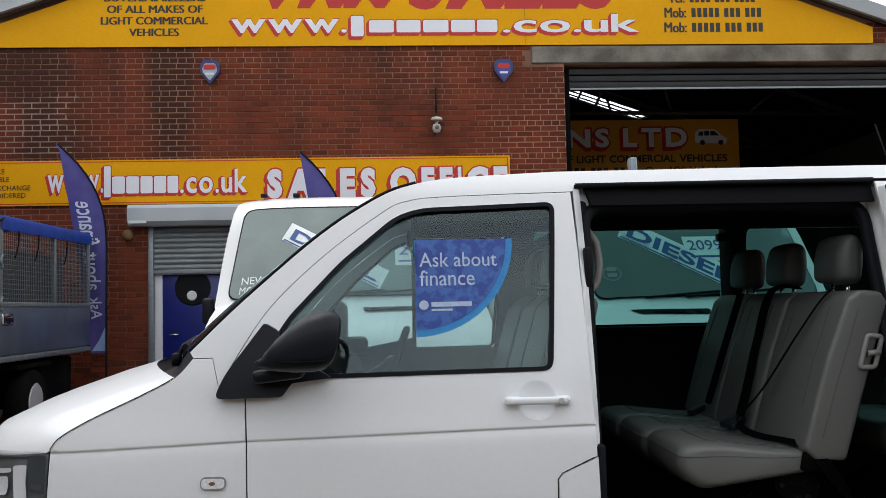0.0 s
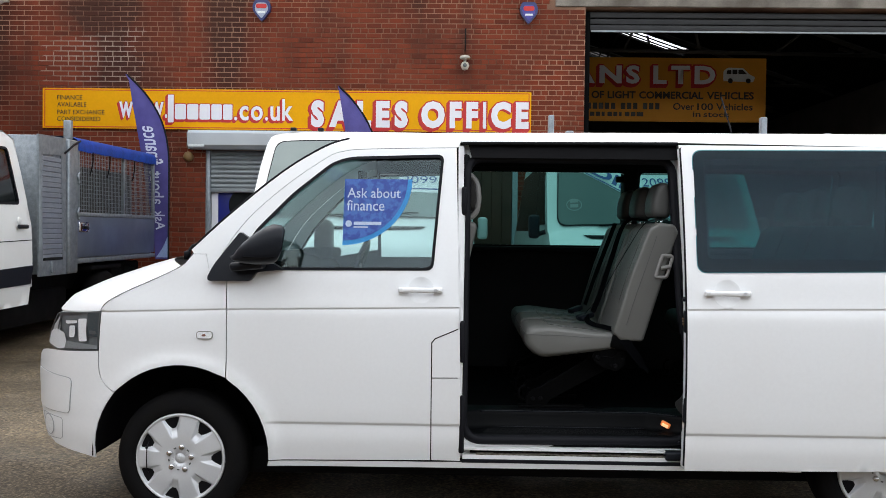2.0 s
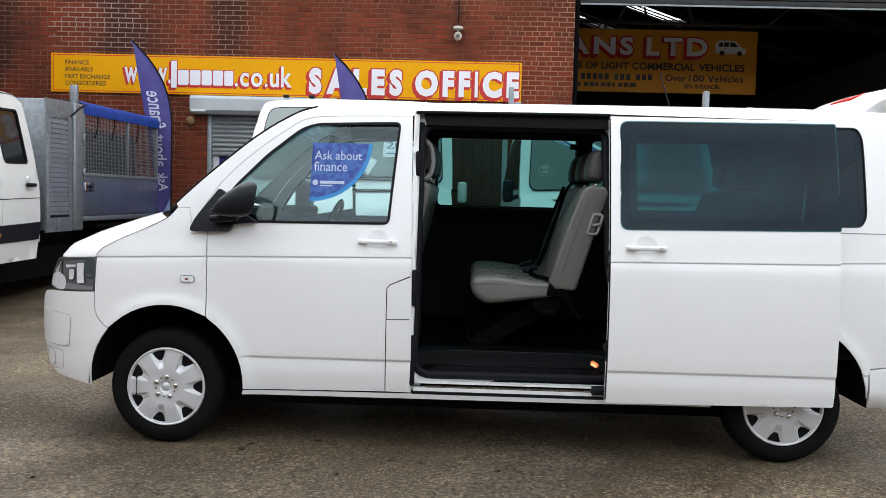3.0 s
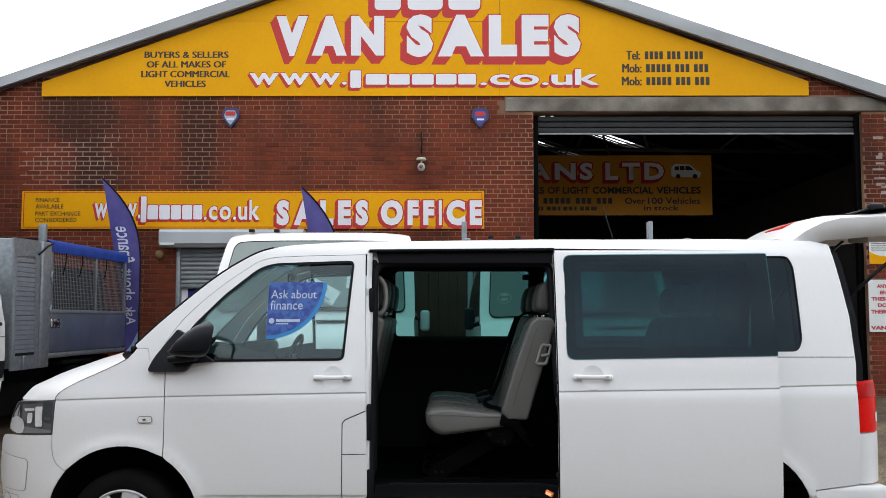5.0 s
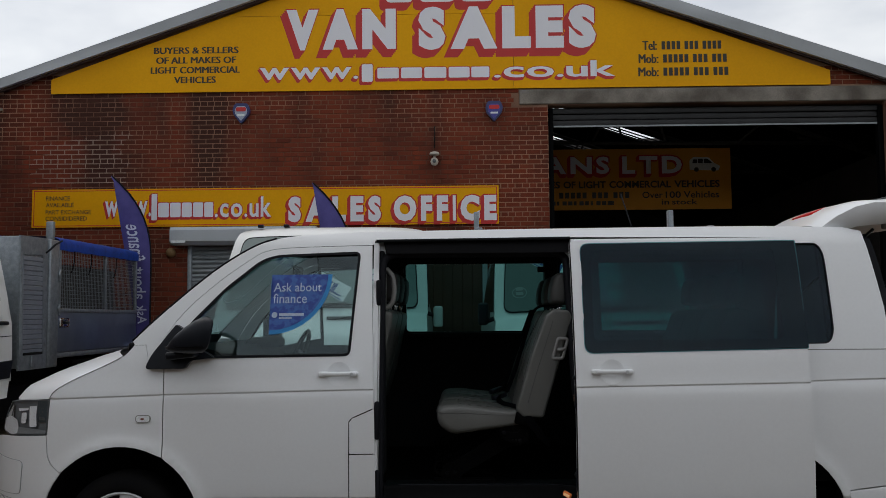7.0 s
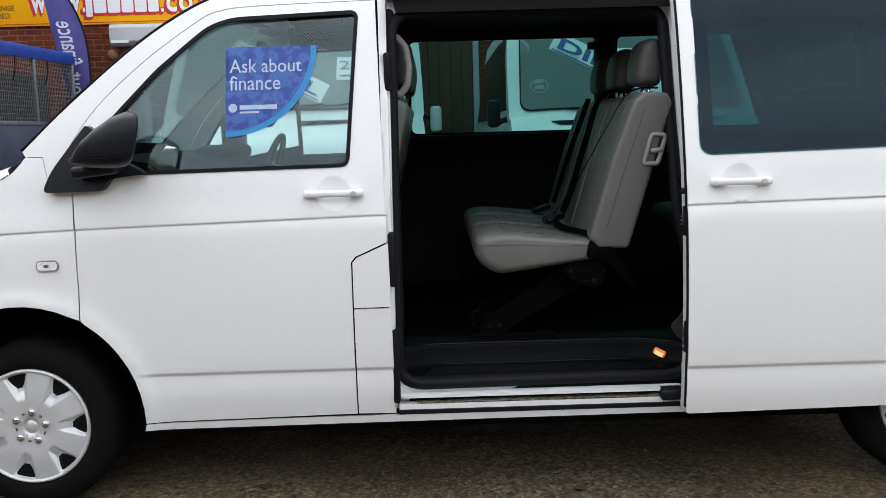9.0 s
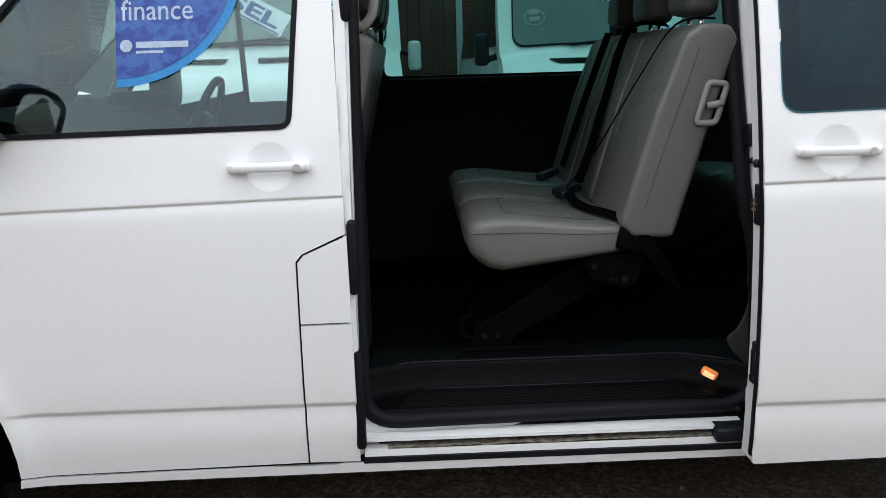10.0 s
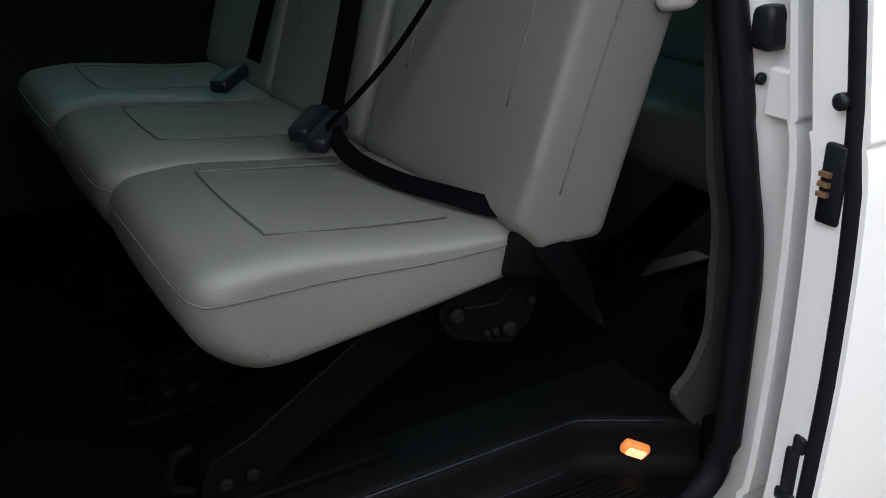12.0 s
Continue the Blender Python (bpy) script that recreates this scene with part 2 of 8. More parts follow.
def brick_material():
    """Fired clay: a tone for each brick, soot and lime stains over the wall, fine sandy relief."""
    m = material("red_brick", (0.168, 0.034, 0.0150), 0.9, spec=0.25, bump=0.5, bump_scale=110, fine=0.22)
    n, l = m.node_tree.nodes, m.node_tree.links
    b = n["Principled BSDF"]
    old = b.inputs["Base Color"].links[0].from_socket
    oi, geo = n.new("ShaderNodeObjectInfo"), n.new("ShaderNodeNewGeometry")
    rnd = n.new("ShaderNodeMath")
    rnd.operation = "ADD"
    l.new(oi.outputs["Random"], rnd.inputs[0])
    l.new(geo.outputs["Random Per Island"], rnd.inputs[1])
    fr = n.new("ShaderNodeMath")
    fr.operation = "FRACT"
    l.new(rnd.outputs[0], fr.inputs[0])
    rc = n.new("ShaderNodeValToRGB")
    e = rc.color_ramp.elements
    e[0].position, e[0].color = 0.0, (0.66, 0.62, 0.62, 1)
    e[1].position, e[1].color = 1.0, (1.25, 1.12, 1.0, 1)
    for p, c in ((0.12, (0.88, 0.85, 0.85, 1)), (0.6, (1.05, 1.0, 0.95, 1)), (0.85, (1.15, 1.14, 1.10, 1))):
        el = e.new(p)
        el.color = c
    l.new(fr.outputs[0], rc.inputs[0])
    mul = n.new("ShaderNodeMix")
    mul.data_type, mul.blend_type = "RGBA", "MULTIPLY"
    mul.inputs["Factor"].default_value = 1.0
    l.new(old, mul.inputs["A"])
    l.new(rc.outputs[0], mul.inputs["B"])
    # soot in tall streaks
    mp = n.new("ShaderNodeMapping")
    mp.inputs["Scale"].default_value = (0.75, 0.75, 0.28)
    nz = n.new("ShaderNodeTexNoise")
    nz.inputs["Scale"].default_value, nz.inputs["Detail"].default_value = 1.3, 6
    l.new(geo.outputs["Position"], mp.inputs[0])
    l.new(mp.outputs[0], nz.inputs["Vector"])
    mr = n.new("ShaderNodeMapRange")
    mr.inputs["From Min"].default_value, mr.inputs["From Max"].default_value = 0.49, 0.66
    mr.inputs["To Max"].default_value = 0.78
    l.new(nz.outputs["Fac"], mr.inputs["Value"])
    soot = n.new("ShaderNodeMix")
    soot.data_type = "RGBA"
    soot.inputs["B"].default_value = (0.040, 0.0165, 0.0115, 1)
    # soot that has run down from the gable in separate streaks
    sep = n.new("ShaderNodeSeparateXYZ")
    l.new(geo.outputs["Position"], sep.inputs[0])
    total = mr.outputs[0]
    def math_node(op, a, b=None):
        k = n.new("ShaderNodeMath")
        k.operation = op
        for i, q in enumerate((a, b)):
            if q is None:
                continue
            if isinstance(q, (int, float)):
                k.inputs[i].default_value = q
            else:
                l.new(q, k.inputs[i])
        return k.outputs[0]
    wob = math_node("ADD", math_node("MULTIPLY", nz.outputs["Fac"], 0.9), 0.45)
    for cx, w, s, low, high in ((-2.38, 0.32, 1.9, 2.9, 4.6), (1.40, 0.13, 0.7, 3.6, 4.6), (-4.42, 0.62, 1.3, 4.4, 4.8), (2.3, 0.25, 0.3, 3.0, 5.0), (-6.3, 0.35, 0.6, 3.0, 5.0)):
        fade = n.new("ShaderNodeMapRange")
        fade.inputs["From Min"].default_value, fade.inputs["From Max"].default_value = low, high
        fade.inputs["To Min"].default_value, fade.inputs["To Max"].default_value = 0.12, 1.0
        l.new(sep.outputs[2], fade.inputs["Value"])
        d = math_node("DIVIDE", math_node("SUBTRACT", sep.outputs[0], cx), w)
        g = math_node("POWER", 2.718, math_node("MULTIPLY", math_node("MULTIPLY", d, d), -1.0))
        total = math_node("ADD", total, math_node("MULTIPLY", math_node("MULTIPLY", g, s), math_node("MULTIPLY", fade.outputs[0], wob)))
    total = math_node("MINIMUM", total, 0.88)
    l.new(total, soot.inputs["Factor"])
    l.new(mul.outputs["Result"], soot.inputs["A"])
    l.new(soot.outputs["Result"], b.inputs["Base Color"])
    return m


M_brick = brick_material()


def asphalt_material():
    m = material("wet_asphalt", (0.162, 0.129, 0.087), 0.8, spec=0.3, col2=(0.069, 0.057, 0.041), scale=0.7, amount=0.34, bump=1.0, bump_scale=48, fine=0.75)
    n, l = m.node_tree.nodes, m.node_tree.links
    b = n["Principled BSDF"]
    geo = n.new("ShaderNodeNewGeometry")
    vo = n.new("ShaderNodeTexVoronoi")
    vo.inputs["Scale"].default_value = 70
    l.new(geo.outputs["Position"], vo.inputs["Vector"])
    old = b.inputs["Base Color"].links[0].from_socket
    mx = n.new("ShaderNodeMix")
    mx.data_type, mx.blend_type = "RGBA", "OVERLAY"
    mx.inputs["Factor"].default_value = 0.75
    l.new(old, mx.inputs["A"])
    bw = n.new("ShaderNodeRGBToBW")
    l.new(vo.outputs["Color"], bw.inputs[0])
    l.new(bw.outputs[0], mx.inputs["B"])
    hs = n.new("ShaderNodeHueSaturation")
    hs.inputs["Saturation"].default_value = 1.1
    l.new(mx.outputs["Result"], hs.inputs["Color"])
    # rough brown patches full of dark grit, between smoother dusty ones
    patch = n.new("ShaderNodeTexNoise")
    patch.inputs["Scale"].default_value, patch.inputs["Detail"].default_value = 1.1, 5
    l.new(geo.outputs["Position"], patch.inputs["Vector"])
    speck = n.new("ShaderNodeTexNoise")
    speck.inputs["Scale"].default_value, speck.inputs["Detail"].default_value = 75, 3
    l.new(geo.outputs["Position"], speck.inputs["Vector"])
    pr, sr, mul, dark = n.new("ShaderNodeMapRange"), n.new("ShaderNodeMapRange"), n.new("ShaderNodeMath"), n.new("ShaderNodeMix")
    pr.inputs["From Min"].default_value, pr.inputs["From Max"].default_value = 0.42, 0.60
    pr.inputs["To Min"].default_value, pr.inputs["To Max"].default_value = 0.12, 0.95
    sr.inputs["From Min"].default_value, sr.inputs["From Max"].default_value = 0.44, 0.58
    l.new(patch.outputs["Fac"], pr.inputs["Value"])
    l.new(speck.outputs["Fac"], sr.inputs["Value"])
    mul.operation = "MULTIPLY"
    l.new(pr.outputs[0], mul.inputs[0])
    l.new(sr.outputs[0], mul.inputs[1])
    dark.data_type = "RGBA"
    dark.inputs["B"].default_value = (0.040, 0.029, 0.018, 1)
    l.new(mul.outputs[0], dark.inputs["Factor"])
    l.new(hs.outputs[0], dark.inputs["A"])
    l.new(dark.outputs["Result"], b.inputs["Base Color"])
    # damp patches shine
    nz = n.new("ShaderNodeTexNoise")
    nz.inputs["Scale"].default_value, nz.inputs["Detail"].default_value = 0.8, 4
    l.new(geo.outputs["Position"], nz.inputs["Vector"])
    mr = n.new("ShaderNodeMapRange")
    mr.inputs["From Min"].default_value, mr.inputs["From Max"].default_value = 0.4, 0.62
    mr.inputs["To Min"].default_value, mr.inputs["To Max"].default_value = 0.38, 0.85
    l.new(nz.outputs["Fac"], mr.inputs["Value"])
    l.new(mr.outputs[0], b.inputs["Roughness"])
    return m


M_asphalt = asphalt_material()


# ---- building helpers ----
def thing(name, at, label, category, group="", kind=""):
    ob = new(name)
    ob.empty_display_size = 0.1
    ob.matrix_basis = pose(*at)
    return tagged(ob, label, category, group, kind)


def part(name, data, mat, parent=None, label=""):
    """One mesh object, its points in the world's metres, under a thing or a part."""
    if isinstance(data, bmesh.types.BMesh):
        me = bpy.data.meshes.new(name)
        data.to_mesh(me)
        data.free()
    else:
        me = data
    if mat is not None and not me.materials:
        me.materials.append(mat)
    ob = new(name, me)
    if parent is not None:
        ob.parent = parent
        ob.matrix_parent_inverse = parent.matrix_basis.inverted() if parent.parent is None else Matrix()
    if label:
        ob["label"] = label
    return ob


def solo(name, data, mat, label, category, group="", kind=""):
    return tagged(part(name, data, mat), label, category, group, kind)


def mesh(name, verts, faces, smooth=False):
    me = bpy.data.meshes.new(name)
    me.from_pydata([tuple(v) for v in verts], [], [tuple(f) for f in faces])
    if smooth:
        me.polygons.foreach_set("use_smooth", [True] * len(me.polygons))
    me.update()
    return me


def box(x0, x1, y0, y1, z0, z1, bevel=0.0, seg=2):
    bm = bmesh.new()
    bmesh.ops.create_cube(bm, size=1.0)
    for v in bm.verts:
        v.co = Vector(((x0 + x1) / 2 + v.co.x * (x1 - x0), (y0 + y1) / 2 + v.co.y * (y1 - y0), (z0 + z1) / 2 + v.co.z * (z1 - z0)))
    if bevel:
        bmesh.ops.bevel(bm, geom=bm.edges[:], offset=bevel, segments=seg, profile=0.5, affect="EDGES")
        for f in bm.faces:
            f.smooth = seg > 1
    return bm


def join(*bms):
    out = bmesh.new()
    for b in bms:
        me = bpy.data.meshes.new("tmp")
        b.to_mesh(me)
        b.free()
        out.from_mesh(me)
        bpy.data.meshes.remove(me)
    return out


def moved(bm, m):
    bm.transform(m)
    return bm


def tube(points, r, seg=8, closed=False, squash=None):
    """A round bar along points."""
    pts = [Vector(p) for p in points]
    n = len(pts)
    bm = bmesh.new()
    rings, u = [], None
    for i, p in enumerate(pts):
        a, b = (pts[(i - 1) % n], pts[(i + 1) % n]) if closed else (pts[max(i - 1, 0)], pts[min(i + 1, n - 1)])
        d = (b - a).normalized()
        if u is None:
            u = d.cross(Vector((0, 0, 1)) if abs(d.z) < 0.95 else Vector((0, 1, 0)))
        u = (u - d * u.dot(d)).normalized()
        w = u.cross(d)
        k = squash or (1, 1)
        rings.append([bm.verts.new(p + r * (k[0] * math.cos(t) * u + k[1] * math.sin(t) * w)) for t in [2 * math.pi * j / seg for j in range(seg)]])
    for i in range(n if closed else n - 1):
        r0, r1 = rings[i], rings[(i + 1) % n]
        for j in range(seg):
            bm.faces.new((r0[j], r0[(j + 1) % seg], r1[(j + 1) % seg], r1[j])).smooth = True
    if not closed:
        bm.faces.new(rings[0][::-1])
        bm.faces.new(rings[-1])
    bmesh.ops.recalc_face_normals(bm, faces=bm.faces[:])
    return bm


def lathe(profile, centre, axis="y", seg=48, smooth=True):
    """A turned body: profile of (radius, way along the axis)."""
    bm = bmesh.new()
    c = Vector(centre)
    rings = []
    for r, a in profile:
        ring = []
        for j in range(seg):
            t = 2 * math.pi * j / seg
            p = {"y": (r * math.cos(t), a, r * math.sin(t)), "z": (r * math.cos(t), r * math.sin(t), a), "x": (a, r * math.cos(t), r * math.sin(t))}[axis]
            ring.append(bm.verts.new(c + Vector(p)))
        rings.append(ring)
    for r0, r1 in zip(rings, rings[1:]):
        for j in range(seg):
            bm.faces.new((r0[j], r0[(j + 1) % seg], r1[(j + 1) % seg], r1[j])).smooth = smooth
    for ring in (rings[0], rings[-1]):
        if (ring[0].co - ring[seg // 2].co).length > 1e-4:
            bm.faces.new(ring)
    bmesh.ops.recalc_face_normals(bm, faces=bm.faces[:])
    return bm


def smooth_curve(pts, n=6):
    """Points along a smooth curve through pts."""
    out = []
    P = [pts[0]] + list(pts) + [pts[-1]]
    for i in range(1, len(P) - 2):
        for k in range(n):
            t = k / n
            p0, p1, p2, p3 = (np.array(P[i + d], float) for d in (-1, 0, 1, 2))
            out.append(tuple(0.5 * (2 * p1 + (p2 - p0) * t + (2 * p0 - 5 * p1 + 4 * p2 - p3) * t ** 2 + (3 * p1 - p0 - 3 * p2 + p3) * t ** 3)))
    out.append(tuple(pts[-1]))
    return out


def rounded(poly, r, n=5):
    """The polygon with its corners rounded; r one radius, or one for each corner."""
    out, k = [], len(poly)
    for i in range(k):
        p, a, b = (np.array(poly[j % k], float) for j in (i, i - 1, i + 1))
        ri = r[i] if isinstance(r, (list, tuple)) else r
        la, lb = np.linalg.norm(a - p), np.linalg.norm(b - p)
        d = min(ri, la * 0.48, lb * 0.48)
        if d < 1e-4:
            out.append(tuple(p))
            continue
        s, e = p + (a - p) / la * d, p + (b - p) / lb * d
        for j in range(n + 1):
            t = j / n
            out.append(tuple((1 - t) ** 2 * s + 2 * t * (1 - t) * p + t * t * e))
    return out


def inside(poly, x, y):
    c, j = False, len(poly) - 1
    for i in range(len(poly)):
        (xi, yi), (xj, yj) = poly[i], poly[j]
        if (yi > y) != (yj > y) and x < (xj - xi) * (y - yi) / (yj - yi) + xi:
            c = not c
        j = i
    return c


def fill2d(outer, holes=(), step=0.06, lines=()):
    """Triangles that fill an outline with holes, with a grid of points within."""
    from mathutils.geometry import delaunay_2d_cdt
    pts, edges, segs = [], [], []
    for loop in (outer, *holes):
        first = len(pts)
        for i in range(len(loop)):
            a, b = np.array(loop[i], float), np.array(loop[(i + 1) % len(loop)], float)
            k = max(1, int(np.linalg.norm(b - a) / step + 0.5))
            for t in range(k):
                pts.append(tuple(a + (b - a) * t / k))
            segs.append((a, b))
        m = len(pts) - first
        edges += [(first + i, first + (i + 1) % m) for i in range(m)]
    A, B = np.array([s[0] for s in segs]), np.array([s[1] for s in segs])
    D = B - A
    L = np.maximum((D ** 2).sum(1), 1e-12)
    xs, ys = [p[0] for p in outer], [p[1] for p in outer]
    gx = np.arange(min(xs) + step / 2, max(xs), step)
    gy = np.arange(min(ys) + step / 2, max(ys), step)
    for x in gx:
        for y in gy:
            if any(min(r) - 0.012 < y < max(r) + 0.012 for line in lines for r in line(x)):
                continue
            if inside(outer, x, y) and not any(inside(h, x, y) for h in holes):
                q = np.array((x, y))
                t = np.clip(((q - A) * D).sum(1) / L, 0, 1)
                if (((A + D * t[:, None] - q) ** 2).sum(1)).min() > (0.45 * step) ** 2:
                    pts.append((x, y))
    for line in lines:
        for x in np.arange(min(xs) + 0.012, max(xs) - 0.011, 0.025):
            for y in [w for r in line(x) for w in r]:
                if inside(outer, x, y) and not any(inside(h, x, y) for h in holes):
                    q = np.array((x, y))
                    t = np.clip(((q - A) * D).sum(1) / L, 0, 1)
                    if (((A + D * t[:, None] - q) ** 2).sum(1)).min() > 0.004 ** 2:
                        pts.append((x, y))
    v, _, f, *_ = delaunay_2d_cdt([Vector(p) for p in pts], edges, [], 0, 1e-6)
    tris = []
    for t in f:
        c = sum((v[i] for i in t), Vector((0, 0))) / len(t)
        if inside(outer, c.x, c.y) and not any(inside(h, c.x, c.y) for h in holes):
            a, b, d = (v[i] for i in t[:3])
            tris.append(tuple(t) if (b - a).cross(d - a) > 0 else tuple(t)[::-1])
    return [tuple(p) for p in v], tris


def sheet(outer, holes, place, step=0.06, back=None, name="sheet", lines=(), exact=False):
    """A plate whose outline lies in two coordinates; place(u, v) gives its face, back(u, v) its rear."""
    v, tris = fill2d(outer, holes, step, lines)
    used = sorted({i for t in tris for i in t})
    idx = {u: i for i, u in enumerate(used)}
    verts = [place(*v[u]) for u in used]
    faces = [tuple(idx[i] for i in t) for t in tris]
    smooth = [True] * len(faces)
    if back:
        n = len(verts)
        verts += [back(*v[u]) for u in used]
        faces += [tuple(idx[i] + n for i in t[::-1]) for t in tris]
        smooth += [True] * len(tris)
        count = {}
        for t in tris:
            for a, b in ((t[0], t[1]), (t[1], t[2]), (t[2], t[0])):
                count[(a, b)] = count.get((a, b), 0) + 1
        for a, b in list(count):
            if (b, a) not in count:
                k = len(verts)
                verts += [place(*v[a]), place(*v[b]), back(*v[b]), back(*v[a])]
                faces.append((k, k + 3, k + 2, k + 1))
                smooth.append(False)
    me = mesh(name, verts, faces)
    me.polygons.foreach_set("use_smooth", smooth)
    if exact:
        e, nor = 0.002, []
        for u in used:
            a, b = v[u]
            p = Vector(place(a, b))
            nor.append(((Vector(place(a + e, b)) - Vector(place(a - e, b))).cross(Vector(place(a, b + e)) - Vector(place(a, b - e)))).normalized())
        if back:
            nor += [-k for k in nor]
            for i in range(len(nor), len(verts), 4):
                q = [Vector(w) for w in verts[i:i + 4]]
                nor += [(q[3] - q[0]).cross(q[2] - q[0]).normalized()] * 4
        me.normals_split_custom_set_from_vertices(nor)
    return me


def plate(outer, y, thick, holes=(), step=5.0, name="plate"):
    """A flat upright plate in x and z, its face at y towards -y."""
    return sheet(outer, holes, lambda u, v: (u, y, v), step, (lambda u, v: (u, y + thick, v)) if thick else None, name)


def letters(body, x0, x1, z0, z1, y, bold=0.0, depth=0.004, name="text", place=None):
    """Raised lettering that fills the box; place(u, v, w) maps it elsewhere."""
    cu = bpy.data.curves.new("text", "FONT")
    cu.body, cu.offset, cu.extrude, cu.resolution_u, cu.align_x = body, bold, 0.0, 3, "LEFT"
    ob = bpy.data.objects.new("text", cu)
    scene.collection.objects.link(ob)
    me = bpy.data.meshes.new_from_object(ob.evaluated_get(bpy.context.evaluated_depsgraph_get()))
    bpy.data.objects.remove(ob)
    bpy.data.curves.remove(cu)
    co = np.empty(len(me.vertices) * 3)
    me.vertices.foreach_get("co", co)
    co = co.reshape(-1, 3)
    lo, hi = co.min(0), co.max(0)
    u = x0 + (co[:, 0] - lo[0]) / (hi[0] - lo[0]) * (x1 - x0)
    v = z0 + (co[:, 1] - lo[1]) / (hi[1] - lo[1]) * (z1 - z0)
    bm = bmesh.new()
    bm.from_mesh(me)
    bpy.data.meshes.remove(me)
    bm.verts.ensure_lookup_table()
    for i, vert in enumerate(bm.verts):
        vert.co = Vector((u[i], y, v[i])) if place is None else Vector(place(u[i], v[i]))
    if depth:
        g = bmesh.ops.extrude_face_region(bm, geom=bm.faces[:])
        for e in g["geom"]:
            if isinstance(e, bmesh.types.BMVert):
                e.co.y -= depth
    return bm


def glyph_mesh(ch, bold):
    cu = bpy.data.curves.new("text", "FONT")
    cu.body, cu.offset, cu.resolution_u = ch, bold, 3
    ob = bpy.data.objects.new("text", cu)
    scene.collection.objects.link(ob)
    me = bpy.data.meshes.new_from_object(ob.evaluated_get(bpy.context.evaluated_depsgraph_get()))
    bpy.data.objects.remove(ob)
    bpy.data.curves.remove(cu)
    co = np.empty(len(me.vertices) * 3)
    me.vertices.foreach_get("co", co)
    return me, co.reshape(-1, 3)


def spaced(body, x0, x1, z0, z1, y, bold, gap, grow=0.0):
    """Flat lettering set letter by letter with even gaps, so that heavy letters stay apart."""
    got = [glyph_mesh(ch, bold) for ch in body]
    plain = [glyph_mesh(ch, 0.0) for ch in body]
    lo, hi = min(c[:, 1].min() for m, c in plain), max(c[:, 1].max() for m, c in plain)
    wide = [c[:, 0].max() - c[:, 0].min() for m, c in plain]
    s = (x1 - x0 - gap * (len(body) - 1)) / sum(wide)
    k = (z1 - z0) / (hi - lo)
    bm, x = bmesh.new(), x0
    for (me, c), (mp, p), w in zip(got, plain, wide):
        a, b = c[:, 0].min(), c[:, 0].max()
        u0, u1 = x - grow, x + w * s + grow
        v0, v1 = c[:, 1].min(), c[:, 1].max()
        t0, t1 = z0 + (p[:, 1].min() - lo) * k - grow, z0 + (p[:, 1].max() - lo) * k + grow
        n = len(bm.verts)
        bm.from_mesh(me)
        bm.verts.ensure_lookup_table()
        for i, q in enumerate(c):
            bm.verts[n + i].co = Vector((u0 + (q[0] - a) / (b - a) * (u1 - u0), y, t0 + (q[1] - v0) / (v1 - v0) * (t1 - t0)))
        x += w * s + gap
        bpy.data.meshes.remove(me)
        bpy.data.meshes.remove(mp)
    return bm


def bars(x0, x1, z, h, y, gaps=(), depth=0.003):
    """Plain bars in place of a line of writing."""
    out, a = [], x0
    for g0, g1 in list(gaps) + [(x1, x1)]:
        out.append(box(a, g0, y - depth, y, z - h / 2, z + h / 2))
        a = g1
    return join(*out)

# ---- the yard ----
def ground_z(y):
    return float(np.interp(y, [1.9, 10.2], [-0.012, 0.22]))


def build_ground():
    xs = [-400, -60, -20, -8, -4, 0, 4, 8, 12, 30, 80, 400]
    ys = [-400, -60, -20, -8, -4, 0, 1.9, 3, 4, 5, 6, 7, 8, 9, 10.2, 14, 30, 80, 400]
    v = [(x, y, ground_z(y)) for y in ys for x in xs]
    n = len(xs)
    f = [(j * n + i, j * n + i + 1, (j + 1) * n + i + 1, (j + 1) * n + i) for j in range(len(ys) - 1) for i in range(n - 1)]
    solo("ground", mesh("ground", v, f, True), M_asphalt, "worn damp grey-brown asphalt yard with grit", "ground", kind="structure")


build_ground()

# ---- the sales building ----
FY = 10.19                      # face of the front wall
RIDGE_X, RIDGE_Z, PITCH = 1.43, 7.88, 0.342
DOOR = (-2.70, -0.75, 2.66)     # office doorway: two sides, head
GATE = (3.25, 8.76, 4.95)       # vehicle gate: two sides, head


def roof_z(x):
    return RIDGE_Z - PITCH * abs(x - RIDGE_X)


